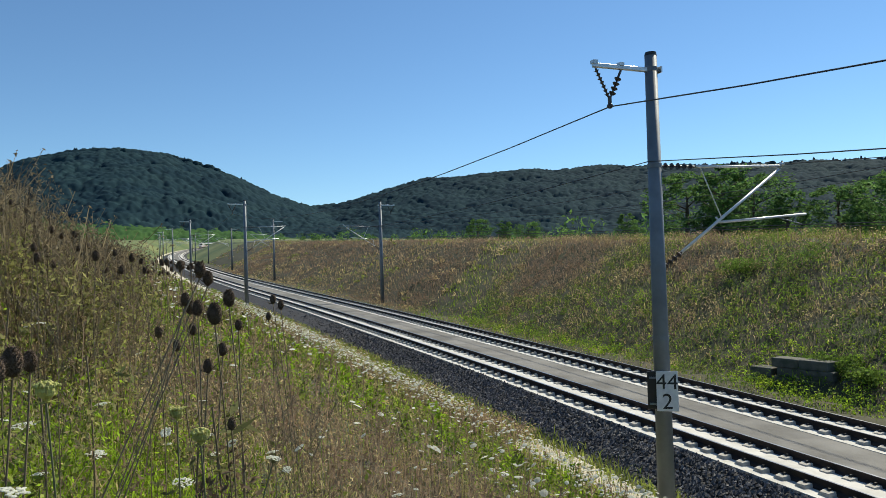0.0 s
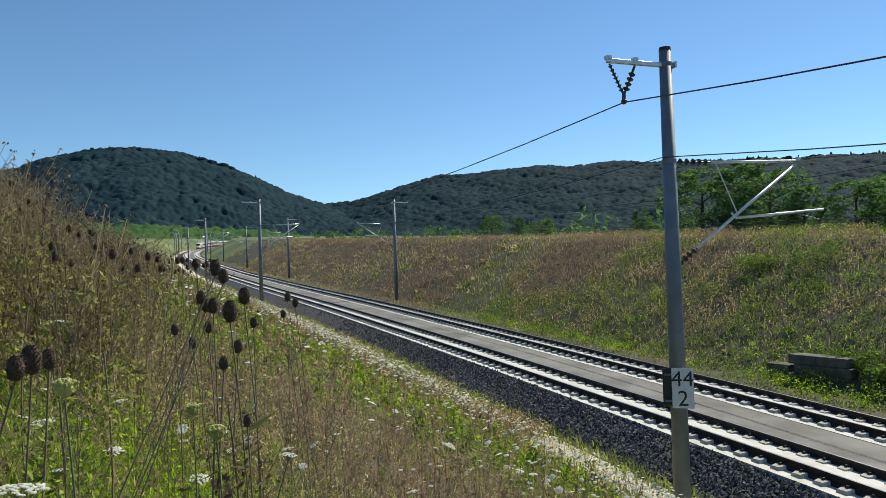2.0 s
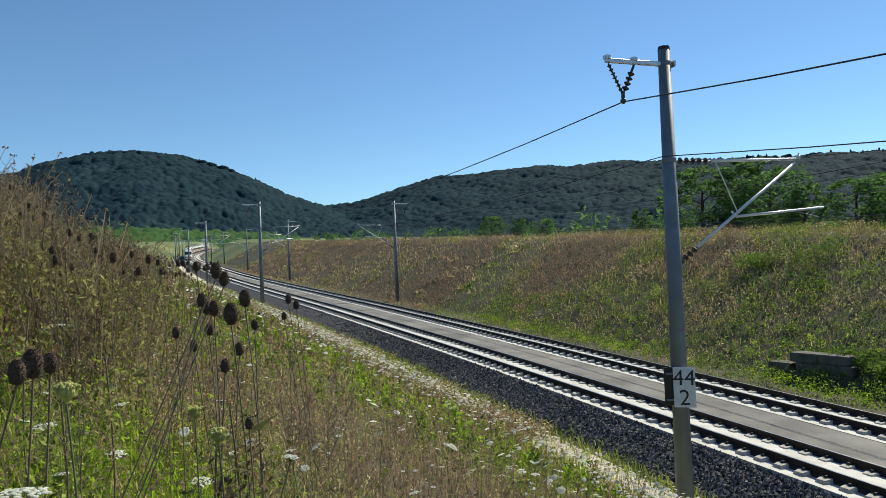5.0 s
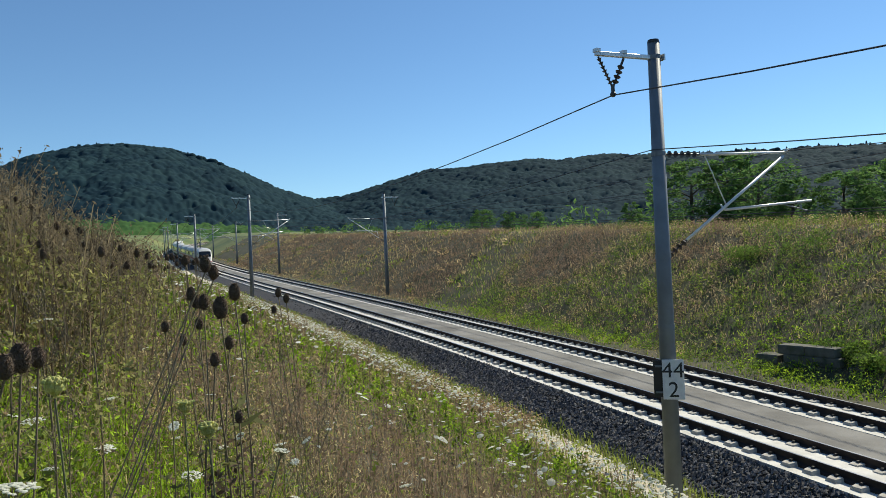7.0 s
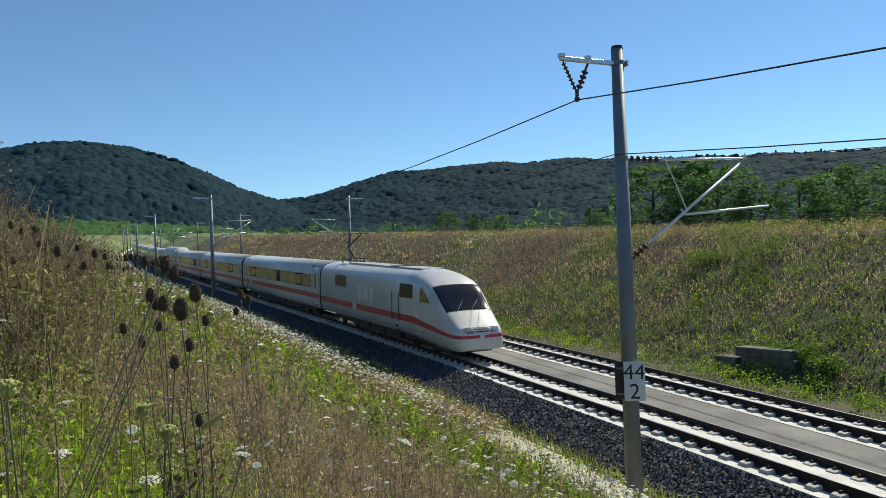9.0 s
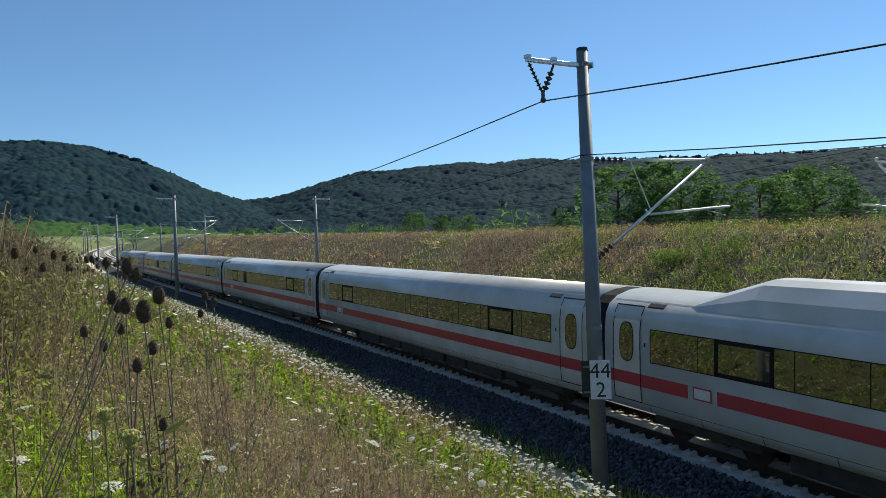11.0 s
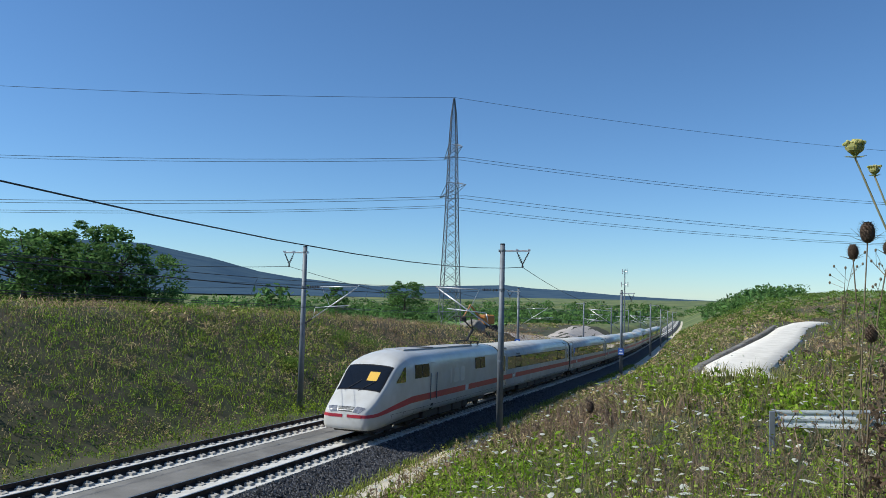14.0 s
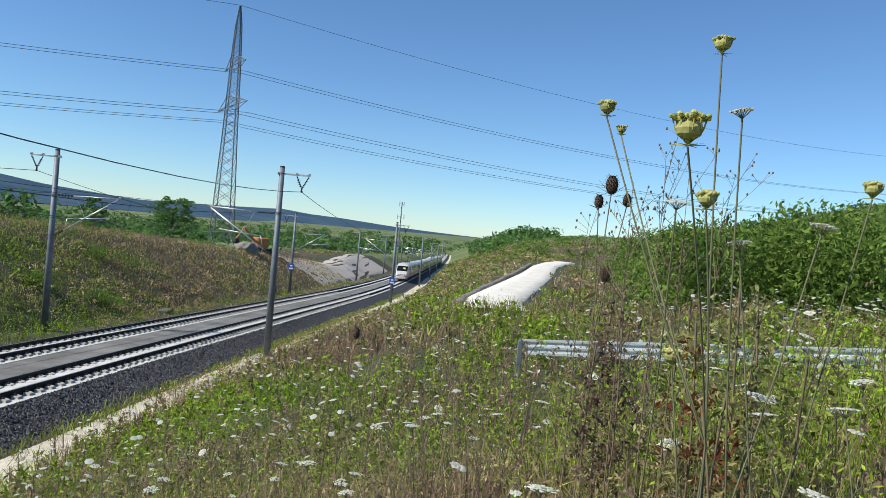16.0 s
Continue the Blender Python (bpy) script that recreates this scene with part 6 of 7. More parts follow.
M_RUST = leafy("rust_red_seeds", (0.26, 0.085, 0.03), (0.16, 0.06, 0.03), 0.4)
M_DARKBR = leafy("dark_brown_leaves", (0.12, 0.085, 0.06), (0.20, 0.145, 0.095), 0.5)
for k, (x, y, z, m, lab, sp, n) in enumerate((
    (3.36, -16.47, 5.50, M_DARKBR, "dead dark brown plant with curled leaves", 0.05, 90), (3.30, -16.40, 5.30, M_DARKBR, "dead dark brown plant with curled leaves", 0.06, 80), (3.17, -16.47, 5.55, M_DARKBR, "dead dark brown plant with curled leaves", 0.04, 50),
    (2.506, -16.568, 5.52, M_RUST, "dead dock with rust-red seeds", 0.045, 34), (2.175, -16.502, 5.30, M_RUST, "dead dock with rust-red seeds", 0.035, 26), (2.30, -16.62, 5.36, M_RUST, "dead dock with rust-red seeds", 0.03, 26),
    (2.476, -16.688, 5.70, M_DULL, "tall withered grey-green weed", 0.06, 80), (2.60, -16.80, 5.62, M_DULL, "tall withered grey-green weed", 0.06, 70), (2.75, -16.62, 5.55, M_DULL, "tall withered grey-green weed", 0.07, 70), (2.9, -16.95, 5.6, M_HERB, "tall green leafy weed", 0.07, 70), (3.3, -16.75, 5.5, M_HERB, "tall green leafy weed", 0.07, 70), (2.3, -16.85, 5.45, M_HERB, "tall green leafy weed", 0.06, 60),
    (-2.62, -15.30, 5.30, M_DARKBR, "dead dark brown plant with curled leaves", 0.05, 60), (-2.70, -15.34, 5.22, M_DLEAF, "tall withered yellow-green weed", 0.05, 50), (-3.5, -15.75, 5.42, M_DULL, "tall withered grey-green weed", 0.07, 60), (-3.9, -16.1, 5.62, M_DULL, "tall withered grey-green weed", 0.07, 60), (-2.9, -15.85, 5.35, M_HERB, "tall green leafy weed", 0.08, 70), (-2.3, -15.62, 5.02, M_HERB, "tall green leafy weed", 0.07, 60))):
    withered_dock(x, y, z, m, lab, sp, n, 500 + k)
for k, (x, y, z) in enumerate(((2.16, -16.33, 5.98), (2.24, -16.42, 5.97), (2.20, -16.25, 5.93), (3.165, -16.472, 5.80), (2.45, -16.60, 5.93), (2.35, -16.15, 5.75), (-2.5, -15.75, 5.70), (-2.62, -15.80, 5.62), (-3.4, -15.5, 5.6), (-2.2, -15.05, 5.35), (-2.9, -15.05, 5.45))):
    fine_sprig(x, y, z, 600 + k)

# ---------------------------------------------------------------- the train
# half profile of the body: across, height above the rails
PROF = [(1.36, 0.72), (1.46, 0.92), (1.50, 1.25), (1.515, 1.8), (1.515, 2.5), (1.50, 3.0), (1.45, 3.36), (1.31, 3.63), (1.02, 3.84), (0.55, 3.98), (0.0, 4.03)]
NOSE_S = [0.0, 0.04, 0.10, 0.20, 0.42, 0.95, 1.65, 2.35, 3.0, 3.8, 4.6, 5.0]
NOSE_T = [1.24, 1.33, 1.42, 1.50, 1.61, 1.95, 2.46, 3.09, 3.54, 3.86, 4.00, 4.03]
NOSE_W = [0.86, 1.02, 1.12, 1.20, 1.27, 1.35, 1.41, 1.45, 1.48, 1.50, 1.51, 1.51]
NOSE_B = [0.60, 0.52, 0.47, 0.44, 0.42, 0.42, 0.46, 0.52, 0.58, 0.65, 0.70, 0.72]


def half_at(s, nosed):
    """Half of the body's section s metres behind the front end, from the skirt to the roof's ridge."""
    if not nosed or s >= 5.0:
        return PROF
    zt, w, zb = (float(np.interp(s, NOSE_S, q)) for q in (NOSE_T, NOSE_W, NOSE_B))
    full = [(a * w / 1.51, zb + (b - 0.72) * (zt - zb) / 3.31) for a, b in PROF]
    h = zt - zb
    c = min(0.30, h * 0.3)
    boxy = [(w * 0.86, zb), (w * 0.95, zb + 0.10 * h), (w * 0.99, zb + 0.22 * h), (w, zb + 0.36 * h), (w * 0.985, zb + 0.55 * h), (w * 0.95, zt - c), (w * 0.925, zt - c * 0.62), (w * 0.87, zt - c * 0.32), (w * 0.70, zt - c * 0.12), (w * 0.38, zt - c * 0.03), (0.0, zt)]
    k = float(sm(4.6, 2.2, s))
    return [(p[0] * (1 - k) + q[0] * k, p[1] * (1 - k) + q[1] * k) for p, q in zip(full, boxy)]


def ring(s, L, nosed):
    """One closed ring of the body, s metres behind the front end."""
    half = half_at(s, nosed)
    return [(-s, a, b) for a, b in half + [(-a, b) for a, b in half[-2::-1]]]


def body_mesh(name, L, nosed, material):
    st = sorted(set([0.0, 0.02, 0.04, 0.07, 0.10, 0.15, 0.2, 0.3, 0.42, 0.6, 0.8, 1.05, 1.3, 1.7, 2.1, 2.5, 2.9, 3.3, 3.7, 4.15, 4.6, 5.0, L])) if nosed else [0.0, L]
    rings = np.array([ring(s, L, nosed) for s in st])
    n = rings.shape[1]
    V = rings.reshape(-1, 3)
    i, j = np.meshgrid(np.arange(len(st) - 1), np.arange(n), indexing="ij")
    k = (j + 1) % n
    F = np.stack([i * n + j, i * n + k, (i + 1) * n + k, (i + 1) * n + j], -1).reshape(-1, 4)
    bm = bmesh.new()
    vs = [bm.verts.new(v) for v in V]
    for f in F:
        bm.faces.new([vs[q] for q in f])
    bm.faces.new([vs[q] for q in range(n)])
    bm.faces.new([vs[q] for q in range(len(V) - 1, len(V) - n - 1, -1)])
    bmesh.ops.recalc_face_normals(bm, faces=bm.faces)
    return bm


def side_pt(s, z, sgn, nosed, off):
    half = half_at(s, nosed)
    zz, yy = [b for _, b in half], [a for a, _ in half]
    y, y2 = float(np.interp(z, zz, yy)), float(np.interp(z + 0.05, zz, yy))
    nz, ny = (y - y2), 0.05
    l = math.hypot(nz, ny)
    return (-s, sgn * (y + off * ny / l), z + off * nz / l)


def side_panel(bm, s0, s1, zlo, zhi, sgn, nosed=False, off=0.006, ns=2, nz=3):
    """A thin panel that follows the body's side. zlo, zhi: numbers or functions of s."""
    lo = zlo if callable(zlo) else (lambda s: zlo)
    hi = zhi if callable(zhi) else (lambda s: zhi)
    g = [[bm.verts.new(side_pt(s, lo(s) + (hi(s) - lo(s)) * k / nz, sgn, nosed, off)) for k in range(nz + 1)] for s in np.linspace(s0, s1, ns)]
    for a in range(ns - 1):
        for b in range(nz):
            q = [g[a][b], g[a + 1][b], g[a + 1][b + 1], g[a][b + 1]]
            bm.faces.new(q if sgn < 0 else q[::-1])
    return bm


def bogie(parent, s, power=False):
    b = part("bogie", box(bmesh.new(), -s - 1.75, -s + 1.75, -1.25, 1.25, 0.42, 0.85, 0.04), M_UNDER, parent, "dark bogie frame")
    for ds in (-1.25, 1.25):
        bm = bmesh.new()
        for y in (-0.755, 0.755):
            rod(bm, (-s + ds, y - 0.065, 0.46), (-s + ds, y + 0.065, 0.46), 0.46, n=20)
        rod(bm, (-s + ds, -0.75, 0.46), (-s + ds, 0.75, 0.46), 0.09, n=10)
        part("wheelset", bm, M_RAIL, b)
    return b


def underframe(parent, s0, s1):
    rng = random.Random(int(s1 * 10))
    s = s0
    while s < s1 - 1.0:
        w = rng.uniform(1.2, 3.0)
        part("underfloor_box", box(bmesh.new(), -min(s + w, s1), -s, -1.30, 1.30, rng.uniform(0.24, 0.36), 0.95, 0.03), M_UNDER, parent)
        s += w + rng.uniform(0.08, 0.3)


def coach(kind):
    """A coach, its front end at the origin, running back along -x."""
    L = 25.7
    c = new("coach")
    part("body", body_mesh("body", L, False, M_WHITE), M_WHITE, c, smooth=True)
    for sg in (-1, 1):
        for q0, q1 in ((0.0, L - 4.2), (L - 3.25, L)):
            part("red_stripe", side_panel(bmesh.new(), q0, q1, 1.42, 1.77, sg, ns=2), M_RED, c, "red stripe along the side")
        d = 0.40
        for s in (d, L - d - 1.08):
            e = s + 1.08
            dr = part("door", side_panel(bmesh.new(), s, e, 0.98, 3.62, sg, off=0.004, nz=12), M_WHITE, c, "white plug door with an oval window")
            bm = bmesh.new()
            for a, b2, z0, z1 in ((s - 0.035, s, 0.96, 3.64), (e, e + 0.035, 0.96, 3.64), (s, e, 3.61, 3.645), (s, e, 0.955, 0.985)):
                side_panel(bm, a, b2, z0, z1, sg, off=0.009, nz=12)
            part("door_seal", bm, M_RUBBER, dr)
            part("door_stripe", side_panel(bmesh.new(), s, e, 1.42, 1.77, sg, off=0.008), M_RED, dr, "red stripe across the door")
            for nm, rx, rz, off, m, lab in (("window_seal", 0.30, 0.56, 0.010, M_RUBBER, "black rubber seal"), ("door_window", 0.27, 0.53, 0.016, M_GLASS, "oval tinted window")):
                bm = bmesh.new()
                vs = []
                for k in range(24):
                    t = 2 * math.pi * k / 24
                    ct, stn = math.cos(t), math.sin(t)
                    vs.append(bm.verts.new(side_pt((s + e) / 2 + rx * abs(ct) ** 0.7 * (1 if ct > 0 else -1), 2.62 + rz * abs(stn) ** 0.7 * (1 if stn > 0 else -1), sg, False, off)))
                bm.faces.new(vs if sg > 0 else vs[::-1])
                part(nm, bm, m, dr, lab)
            q = s - 0.24 if s > 5 else e + 0.2
            part("door_button", side_panel(bmesh.new(), q, q + 0.07, 2.55, 2.66, sg, off=0.012), M_BLACK, c)
            q = s - 0.75 if s > 5 else e + 0.2
            part("roof_grille", side_panel(bmesh.new(), q, q + 0.62, 3.60, 3.72, sg, off=0.006), M_UNDER, c, "small dark air grille under the roof edge")
        # wide and narrow panes by turns; one wide pane at either end opens in an emergency
        wins, s = [], 1.98
        for k in range(19):
            w = 1.70 if k % 2 == 0 else 0.535
            wins.append((s + 0.014, s + w - 0.014))
            s += w
        wend = wins[-1][1]
        part("window_band", side_panel(bmesh.new(), 1.96, wend + 0.04, 2.135, 3.06, sg, off=0.005, nz=5), M_RUBBER, c, "dark frame of the window band")
        part("emblem", side_panel(bmesh.new(), L - 4.03, L - 3.42, 1.44, 1.77, sg, off=0.008), M_RED, c, "red rim of the emblem on the side")
        part("emblem_field", side_panel(bmesh.new(), L - 3.99, L - 3.46, 1.48, 1.73, sg, off=0.012), M_SIGNW, c, "white field of the emblem")
        for i, (a, b2) in enumerate(wins):
            wn = part("window", side_panel(bmesh.new(), a, b2, 2.16, 3.035, sg, off=0.010, nz=4), M_GLASS, c, "tinted reflecting train window")
            if i in (2, 16):
                bm = bmesh.new()
                for p0, p1, q0, q1 in ((a, a + 0.09, 2.15, 3.045), (b2 - 0.09, b2, 2.15, 3.045), (a, b2, 2.15, 2.24), (a, b2, 2.955, 3.045)):
                    side_panel(bm, p0, p1, q0, q1, sg, off=0.022)
                part("window_frame", bm, M_RUBBER, wn, "black frame of the emergency window")
        bm = bmesh.new()
        for q in np.linspace(1.8, L - 1.8, 13):
            side_panel(bm, q, q + 0.02, 0.74, 0.96, sg, off=0.004)
        side_panel(bm, 0.3, L - 0.3, 0.955, 0.967, sg, off=0.004)
        part("skirt_joint", bm, M_UNDER, c, "dark joints of the skirt panels")
        part("gutter", side_panel(bmesh.new(), 0.1, L - 0.1, 3.745, 3.762, sg, off=0.006), M_ROOFG, c, "grey seam along the roof edge")
    for q in (4.6, L * 0.5):
        for sg in (-1, 1):
            part("roof_seam", side_panel(bmesh.new(), q, q + 0.03, 3.60, 4.02, sg, off=0.004, nz=8), M_ROOFG, c)
    if kind == "buffet":
        bm = bmesh.new()
        r0 = [(1.30, 3.5), (1.17, 4.05), (0.8, 4.38), (0.4, 4.5), (0, 4.52)]
        rr = r0 + [(-a, b) for a, b in r0[-2::-1]]
        ends = []
        for s2, k in ((3.0, 0.0), (5.0, 1.0), (L - 5.0, 1.0), (L - 3.0, 0.0)):
            ends.append([bm.verts.new((-s2, a, 3.45 + (b - 3.45) * (0.45 + 0.55 * k))) for a, b in rr])
        for a, b in zip(ends, ends[1:]):
            for q in range(len(rr) - 1):
                bm.faces.new([a[q], a[q + 1], b[q + 1], b[q]])
        bm.faces.new(ends[0]), bm.faces.new(ends[-1][::-1])
        bmesh.ops.recalc_face_normals(bm, faces=bm.faces)
        part("raised_roof", bm, M_WHITE, c, "raised white roof of the dining car", smooth=False)
    for s0, s1 in ((-0.36, 0.0), (L, L + 0.36)):
        bm = bmesh.new()
        pts = [(a * 0.965, b) for a, b in PROF] + [(-a * 0.965, b) for a, b in PROF[-2::-1]]
        A = [bm.verts.new((-s0, a, b - 0.02)) for a, b in pts]
        B = [bm.verts.new((-s1, a, b - 0.02)) for a, b in pts]
        for q in range(len(pts) - 1):
            bm.faces.new([A[q], B[q], B[q + 1], A[q + 1]])
        part("gangway_bellows", bm, M_RUBBER, c, "black rubber gangway bellows")
    underframe(c, 5.4, L - 5.4)
    bogie(c, 3.5)
    bogie(c, L - 3.5)
    lab = {"buffet": "white dining car with raised roof and red stripe on the track"}.get(kind, "white passenger coach with red stripe and tinted windows on track")
    return tagged(c, lab, "train coach", "coaches of the train")


def power_car(tail):
    """A power car, its nose at the origin, running back along -x."""
    L = 20.4
    c = new("power_car")
    part("body", body_mesh("body", L, True, M_WHITE), M_WHITE, c, smooth=True)
    zst = lambda s: np.interp(s, [0.0, 0.8, 2.4, 4.4], [1.02, 1.04, 1.20, 1.36])
    zsh = lambda s: np.interp(s, [0.0, 0.8, 2.4, 4.4], [1.16, 1.20, 1.46, 1.70])
    for sg in (-1, 1):
        DO = 6.2 if sg < 0 else 6.95          # where the cab door begins
        part("red_stripe", side_panel(side_panel(bmesh.new(), 0.0, 0.5, zst, zsh, sg, True, ns=26, off=0.010), 0.5, L, zst, zsh, sg, True, ns=110, off=0.010), M_RED, c, "red stripe along the side")
        for s0, s1 in (((4.45, 6.1),) if sg < 0 else ((4.75, 5.73), (5.78, 6.76))) + ((14.9, 15.95), (16.0, 17.05)):
            part("dark_panel", side_panel(bmesh.new(), s0, s1, 2.58, 3.28, sg, True, off=0.022, ns=6, nz=8), M_DGLASS, c, "dark glazed panel")
        bm = bmesh.new()
        zw = lambda s: float(np.interp(s, [2.55, 3.42, 3.6], [2.50, 3.20, 3.22]))
        side_panel(bm, 2.57, 3.6, 2.48, zw, sg, True, off=0.024, ns=10, nz=6)
        part("cab_side_window", bm, M_GLASS, c, "triangular cab side window")
        dr = part("cab_door", side_panel(bmesh.new(), DO + 0.1, DO + 0.75, 1.0, 3.3, sg, True, off=0.004), M_WHITE, c)
        bm = bmesh.new()
        for a, b2, z0, z1 in ((DO + 0.07, DO + 0.095, 1.0, 3.3), (DO + 0.755, DO + 0.78, 1.0, 3.3), (DO + 0.08, DO + 0.77, 3.3, 3.32)):
            side_panel(bm, a, b2, z0, z1, sg, True, off=0.006)
        part("door_seal", bm, M_ROOFG, dr)
        for s in (DO, DO + 0.92):
            bm = bmesh.new()
            rod(bm, (-s, sg * 1.56, 1.3), (-s, sg * 1.56, 2.75), 0.028, n=8)
            part("handrail", bm, M_GALV, c, "dark grey handrail beside the cab door", smooth=True)
        for q0, q1 in ((10.2, 10.5), (10.9, 11.75), (12.1, 12.8)):
            part("faded_mark", side_panel(bmesh.new(), q0, q1, 2.0, 3.2, sg, True, off=0.003), M_FADED, c, "faded grey mark where lettering was removed")
        part("emblem", side_panel(bmesh.new(), 13.0, 13.62, 1.34, 1.72, sg, True, off=0.014), M_SIGNW, c, "small white emblem plate on the stripe")
        bm = bmesh.new()
        side_panel(bm, DO + 0.25, DO + 0.6, 0.95, 1.08, sg, True, off=0.01)
        side_panel(bm, DO + 0.25, DO + 0.6, 0.74, 0.84, sg, True, off=0.01)
        part("step", bm, M_UNDER, c, "dark foot steps")
        bm = bmesh.new()
        for q in np.linspace(2.2, L - 0.8, 14):
            side_panel(bm, q, q + 0.025, 0.74, 1.0, sg, True, off=0.004)
        side_panel(bm, 2.0, L - 0.2, 1.0, 1.015, sg, True, off=0.004, ns=30)
        part("skirt_joint", bm, M_UNDER, c, "dark joints of the skirt panels")
    # windscreen, lamps and grille on the nose
    def nose_pt(s, a, off):
        half = half_at(s, True)[::-1]
        i = max(range(len(half)), key=lambda k: half[k][0])
        half = half[:i + 1]
        y = a * half[-1][0]
        z = float(np.interp(abs(y), [p for p, _ in half], [b for _, b in half]))
        return (-s + off * 0.75, y, z + off * 0.66)

    def nose_panel(s0, s1, a0, a1, off=0.012, n=8):
        bm = bmesh.new()
        g = [[bm.verts.new(nose_pt(s, a0 + (a1 - a0) * k / n, off)) for k in range(n + 1)] for s in np.linspace(s0, s1, 7)]
        for a in range(6):
            for b in range(n):
                bm.faces.new([g[a][b], g[a][b + 1], g[a + 1][b + 1], g[a + 1][b]])
        bmesh.ops.recalc_face_normals(bm, faces=bm.faces)
        return bm
    ws = part("windscreen", nose_panel(1.34, 2.62, -0.80, 0.80, 0.020, 14), M_DGLASS, c, "wide dark windscreen", smooth=True)
    part("windscreen_frame", nose_panel(1.28, 2.70, -0.84, 0.84, 0.010, 14), M_RUBBER, ws, "black rubber frame", smooth=True)
    if tail:
        part("sun_blind", nose_panel(1.80, 2.25, 0.12, 0.50, 0.026), M_YELLOW, c, "yellow blind behind the windscreen")
    for a, b in ((-0.5, -0.05), (0.05, 0.5)):
        bm = bmesh.new()
        rod(bm, nose_pt(1.2, a, 0.04), nose_pt(1.8, b, 0.05), 0.014, n=6)
        part("wiper", bm, M_BLACK, c)
    for a0, a1 in ((-0.80, -0.42), (0.42, 0.80)):
        part("headlight", nose_panel(0.012, 0.24, a0, a1, 0.016, 5), M_LAMP, c, "clear headlight cluster")
    for k in range(4):
        part("grille_bar", nose_panel(0.02 + k * 0.052, 0.046 + k * 0.052, -0.36, 0.36, 0.014, 3), M_BLACK, c)
    for y0, y1 in ((-0.85, -0.12), (0.12, 0.85)):
        part("nose_stripe", box(bmesh.new(), -0.01, 0.012, y0, y1, 1.02, 1.16), M_RED, c, "red stripe across the nose")
    bm = bmesh.new()
    box(bm, -12.0, -5.2, -0.62, 0.62, 3.90, 4.035, 0.01)
    box(bm, -16.8, -12.1, -0.62, 0.62, 3.90, 4.05, 0.02)
    part("roof_panel", bm, M_ROOFG, c, "grey roof panels")
    bm = bmesh.new()
    for s in (8.6, 8.9, 9.2, 9.5):
        box(bm, -s - 0.1, -s + 0.1, -0.6, 0.6, 4.03, 4.065)
    part("roof_grille", bm, M_UNDER, c, "dark roof grille")
    # pantograph, raised on the rear one
    p = part("pantograph", box(box(bmesh.new(), -18.6, -16.7, -0.55, -0.45, 4.22, 4.29), -18.6, -16.7, 0.45, 0.55, 4.22, 4.29), M_UNDER, c, "dark steel pantograph frame")
    for s in (16.8, 18.4):
        for y in (-0.5, 0.5):
            part("insulator", insulator(bmesh.new(), (-s, y, 3.92), (-s, y, 4.25), 3, 0.09), M_INSUL, p)
    knee = (-18.7, 0, 5.05)
    bm = bmesh.new()
    rod(bm, (-17.4, 0, 4.3), knee, 0.09, n=8)
    part("lower_arm", bm, M_UNDER, p)
    bm = bmesh.new()
    for y in (-0.35, 0.35):
        rod(bm, knee, (-17.2, y, 5.86), 0.05, n=6)
    part("upper_arm", bm, M_UNDER, p)
    bm = bmesh.new()
    for dx in (-0.25, 0.25):
        rod(bm, (-17.2 + dx, -0.75, 5.93), (-17.2 + dx, 0.75, 5.93), 0.03, n=6)
        for y in (-1, 1):
            rod(bm, (-17.2 + dx, y * 0.75, 5.93), (-17.2 + dx, y * 0.97, 5.75), 0.02, n=6)
    rod(bm, (-17.45, -0.35, 5.86), (-16.95, -0.35, 5.86), 0.02, n=6)
    rod(bm, (-17.45, 0.35, 5.86), (-16.95, 0.35, 5.86), 0.02, n=6)
    part("contact_strip", bm, M_UNDER, p)
    underframe(c, 6.6, L - 6.2)
    bm = bmesh.new()
    box(bm, -3.0, -1.0, -1.15, 1.15, 0.22, 0.6, 0.08)
    part("snow_plough", bm, M_UNDER, c)
    bogie(c, 4.4, True)
    bogie(c, L - 4.2, True)
    return tagged(c, "white streamlined power car with red stripe " + ("ending the train" if tail else "leading the train"), "train locomotive", "power cars of the train")


M_FADED = mat("faded_paint", (0.52, 0.52, 0.51), 0.35, 0, (0.56, 0.56, 0.55), 1.5)
M_YELLOW = mat("yellow_blind", (0.75, 0.45, 0.05), 0.6)
M_LAMP = mat("clear_lamp_glass", (0.16, 0.17, 0.19), 0.1, 0.3, (0.4, 0.4, 0.42), 5)

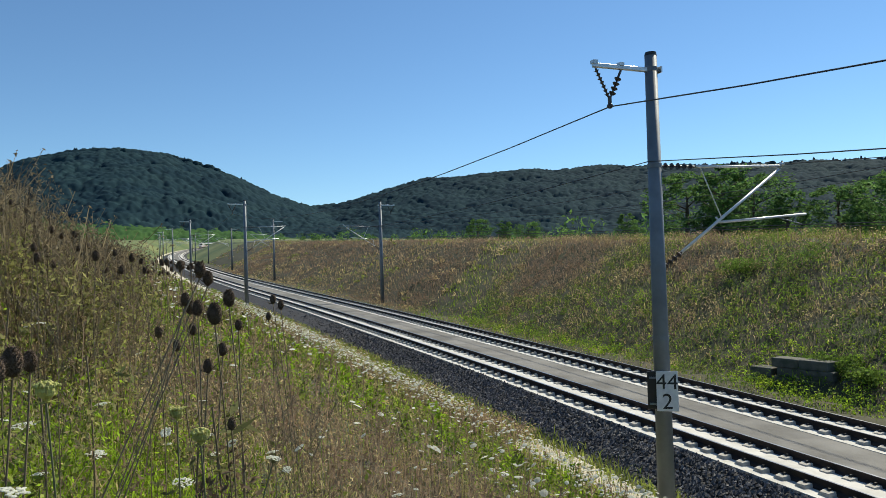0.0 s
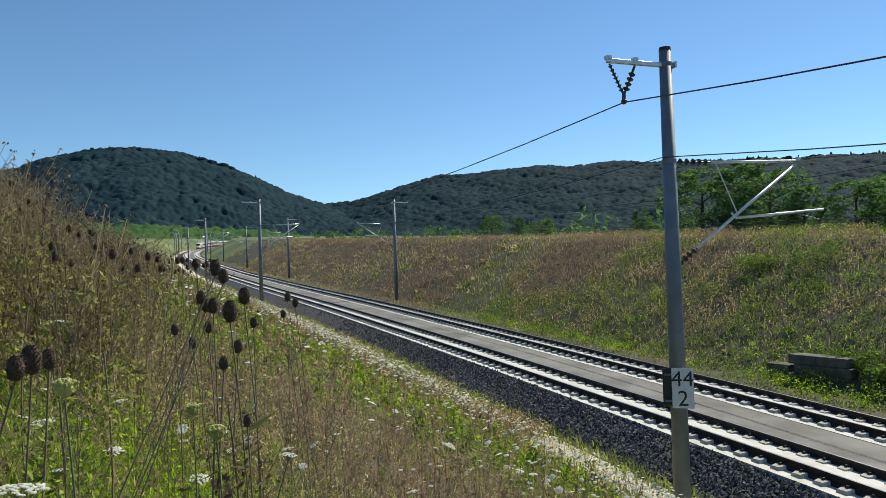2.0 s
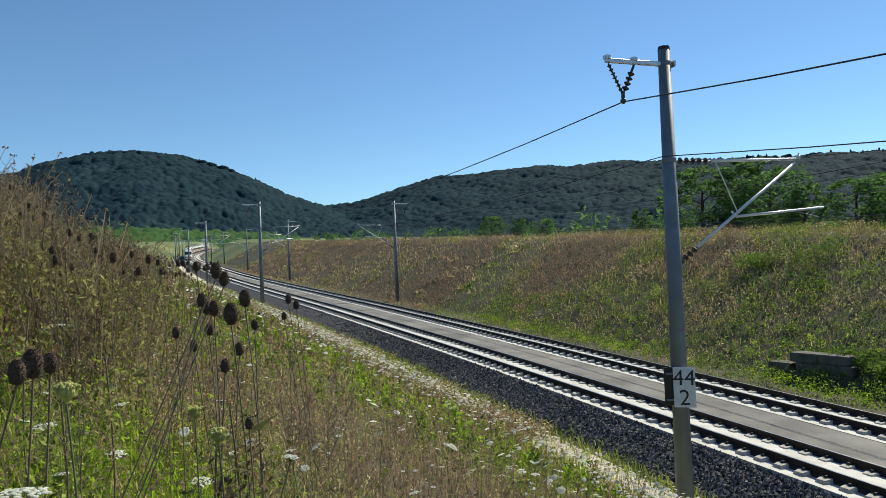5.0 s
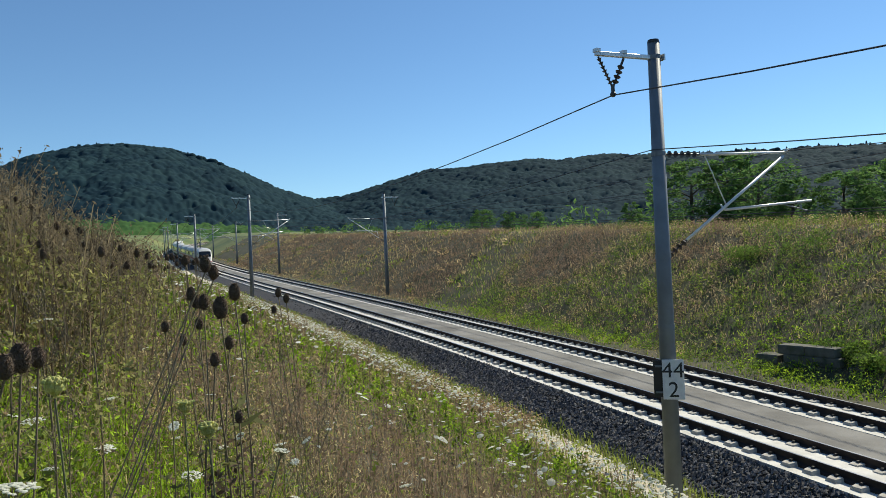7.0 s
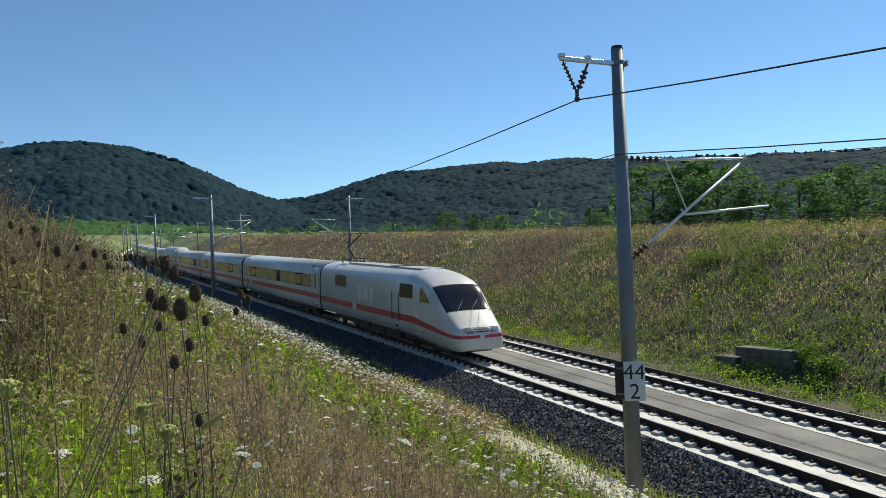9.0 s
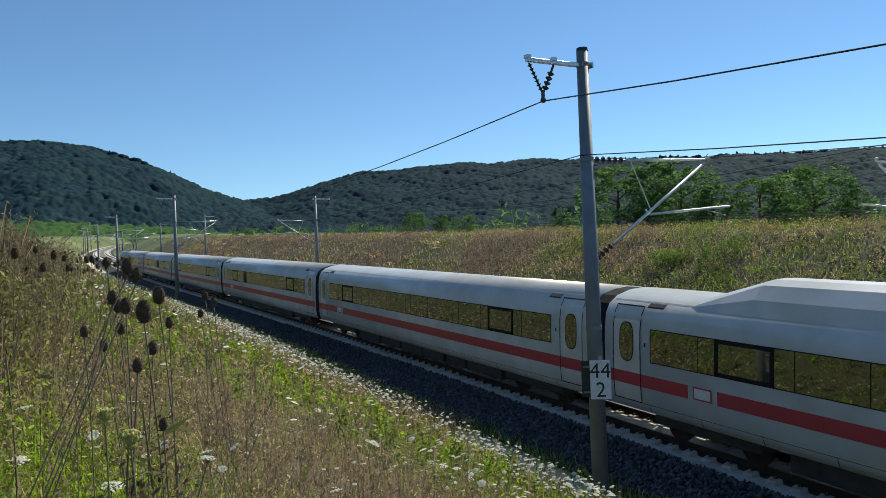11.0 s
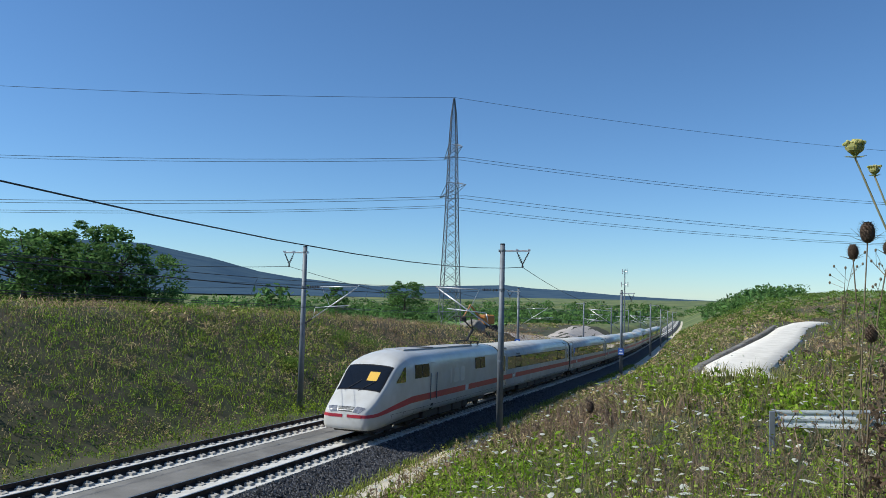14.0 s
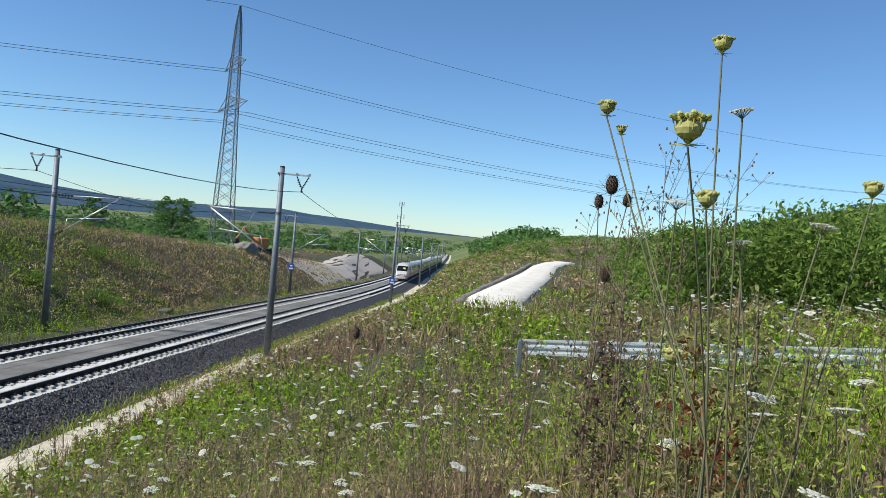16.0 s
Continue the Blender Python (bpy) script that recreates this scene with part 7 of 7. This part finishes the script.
# ---------------------------------------------------------------- the train in motion
HEAD0, SPEED = -14.4, 68.2              # the nose's place along the line at 9.2 s, and metres a second
DRIFT_T = [0.0, 8.0, 8.5, 9.0, 9.25, 11.5, 12.5, 13.0, 13.5, 14.5, 15.0, 16.0]
DRIFT = [0.0, 0.0, -2.3, -1.9, -0.8, 0.2, 0.4, 0.1, -3.2, -3.0, -5.0, -6.0]  # small unevenness of the train's run, in metres
N_COACH, PITCH, LEAD = 9, 26.4, 20.5
front = power_car(False)
first = coach("second")
TRAIN = [(front, 0.0, 20.4, False)]
buffet, last = coach("buffet"), coach("second")
for i in range(N_COACH):
    ob = first if i == 0 else buffet if i == 3 else last if i == N_COACH - 1 else copy_thing(first, pose(0, 0, 0))
    TRAIN.append((ob, LEAD + 0.35 + i * PITCH, 25.7, False))
rear = power_car(True)
TRAIN.append((rear, LEAD + 0.1 + N_COACH * PITCH, 20.4, True))

# the last coach carries a town's name beside its door
cu = bpy.data.curves.new("town_name", "FONT")
cu.body, cu.size, cu.extrude = "Neum\u00fcnster", 0.27, 0.001
_tmp = bpy.data.objects.new("tmp", cu)
scene.collection.objects.link(_tmp)
_me = bpy.data.meshes.new_from_object(_tmp.evaluated_get(bpy.context.evaluated_depsgraph_get()))
bpy.data.objects.remove(_tmp)
_me.materials.clear()
_me.materials.append(M_BLACK)
_me.transform(Matrix.Translation((-21.6, -1.515, 3.16)) @ Matrix.Rotation(radians(90), 4, "X"))
part("town_name", _me, None, TRAIN[-2][0], "dark lettering of a town's name")

_ax = np.arange(-1000.0, 1000.0, 1.0)
_len = np.concatenate([[0], np.cumsum(np.sqrt(np.diff(_ax) ** 2 + np.diff(yc(np.clip(_ax, -900, 900))) ** 2))])
_l0 = float(np.interp(0.0, _ax, _len))


def along(l):
    """The point of the near track l metres along from the origin."""
    x = float(np.interp(l + _l0, _len, _ax))
    xx = min(max(x, -900), 900)
    p = Vector(on(xx, 0.0, -0.035))
    if x != xx:
        p.x = x
    return p


def car_pose(front_l, L, back):
    """The pose of a vehicle whose leading end is at front_l."""
    a, b = along(front_l - 3.5), along(front_l - L + 3.5)
    d = (a - b).normalized()
    c = b + d * (L - 3.5) if not back else b - d * 3.5
    yaw = math.atan2(d.y, d.x)
    pitch = math.asin(d.z)
    m = Matrix.Translation(c) @ Matrix.Rotation(yaw, 4, "Z") @ Matrix.Rotation(-pitch, 4, "Y")
    if back:
        m = m @ Matrix.Rotation(math.pi, 4, "Z")
    return m


def motions():
    times = [i * 0.25 for i in range(65)]
    for ob, s, L, back in TRAIN:
        walk(ob, [(t, car_pose(HEAD0 + SPEED * (t - 9.2) + float(np.interp(t, DRIFT_T, DRIFT)) - s, L, back)) for t in times])


motions()
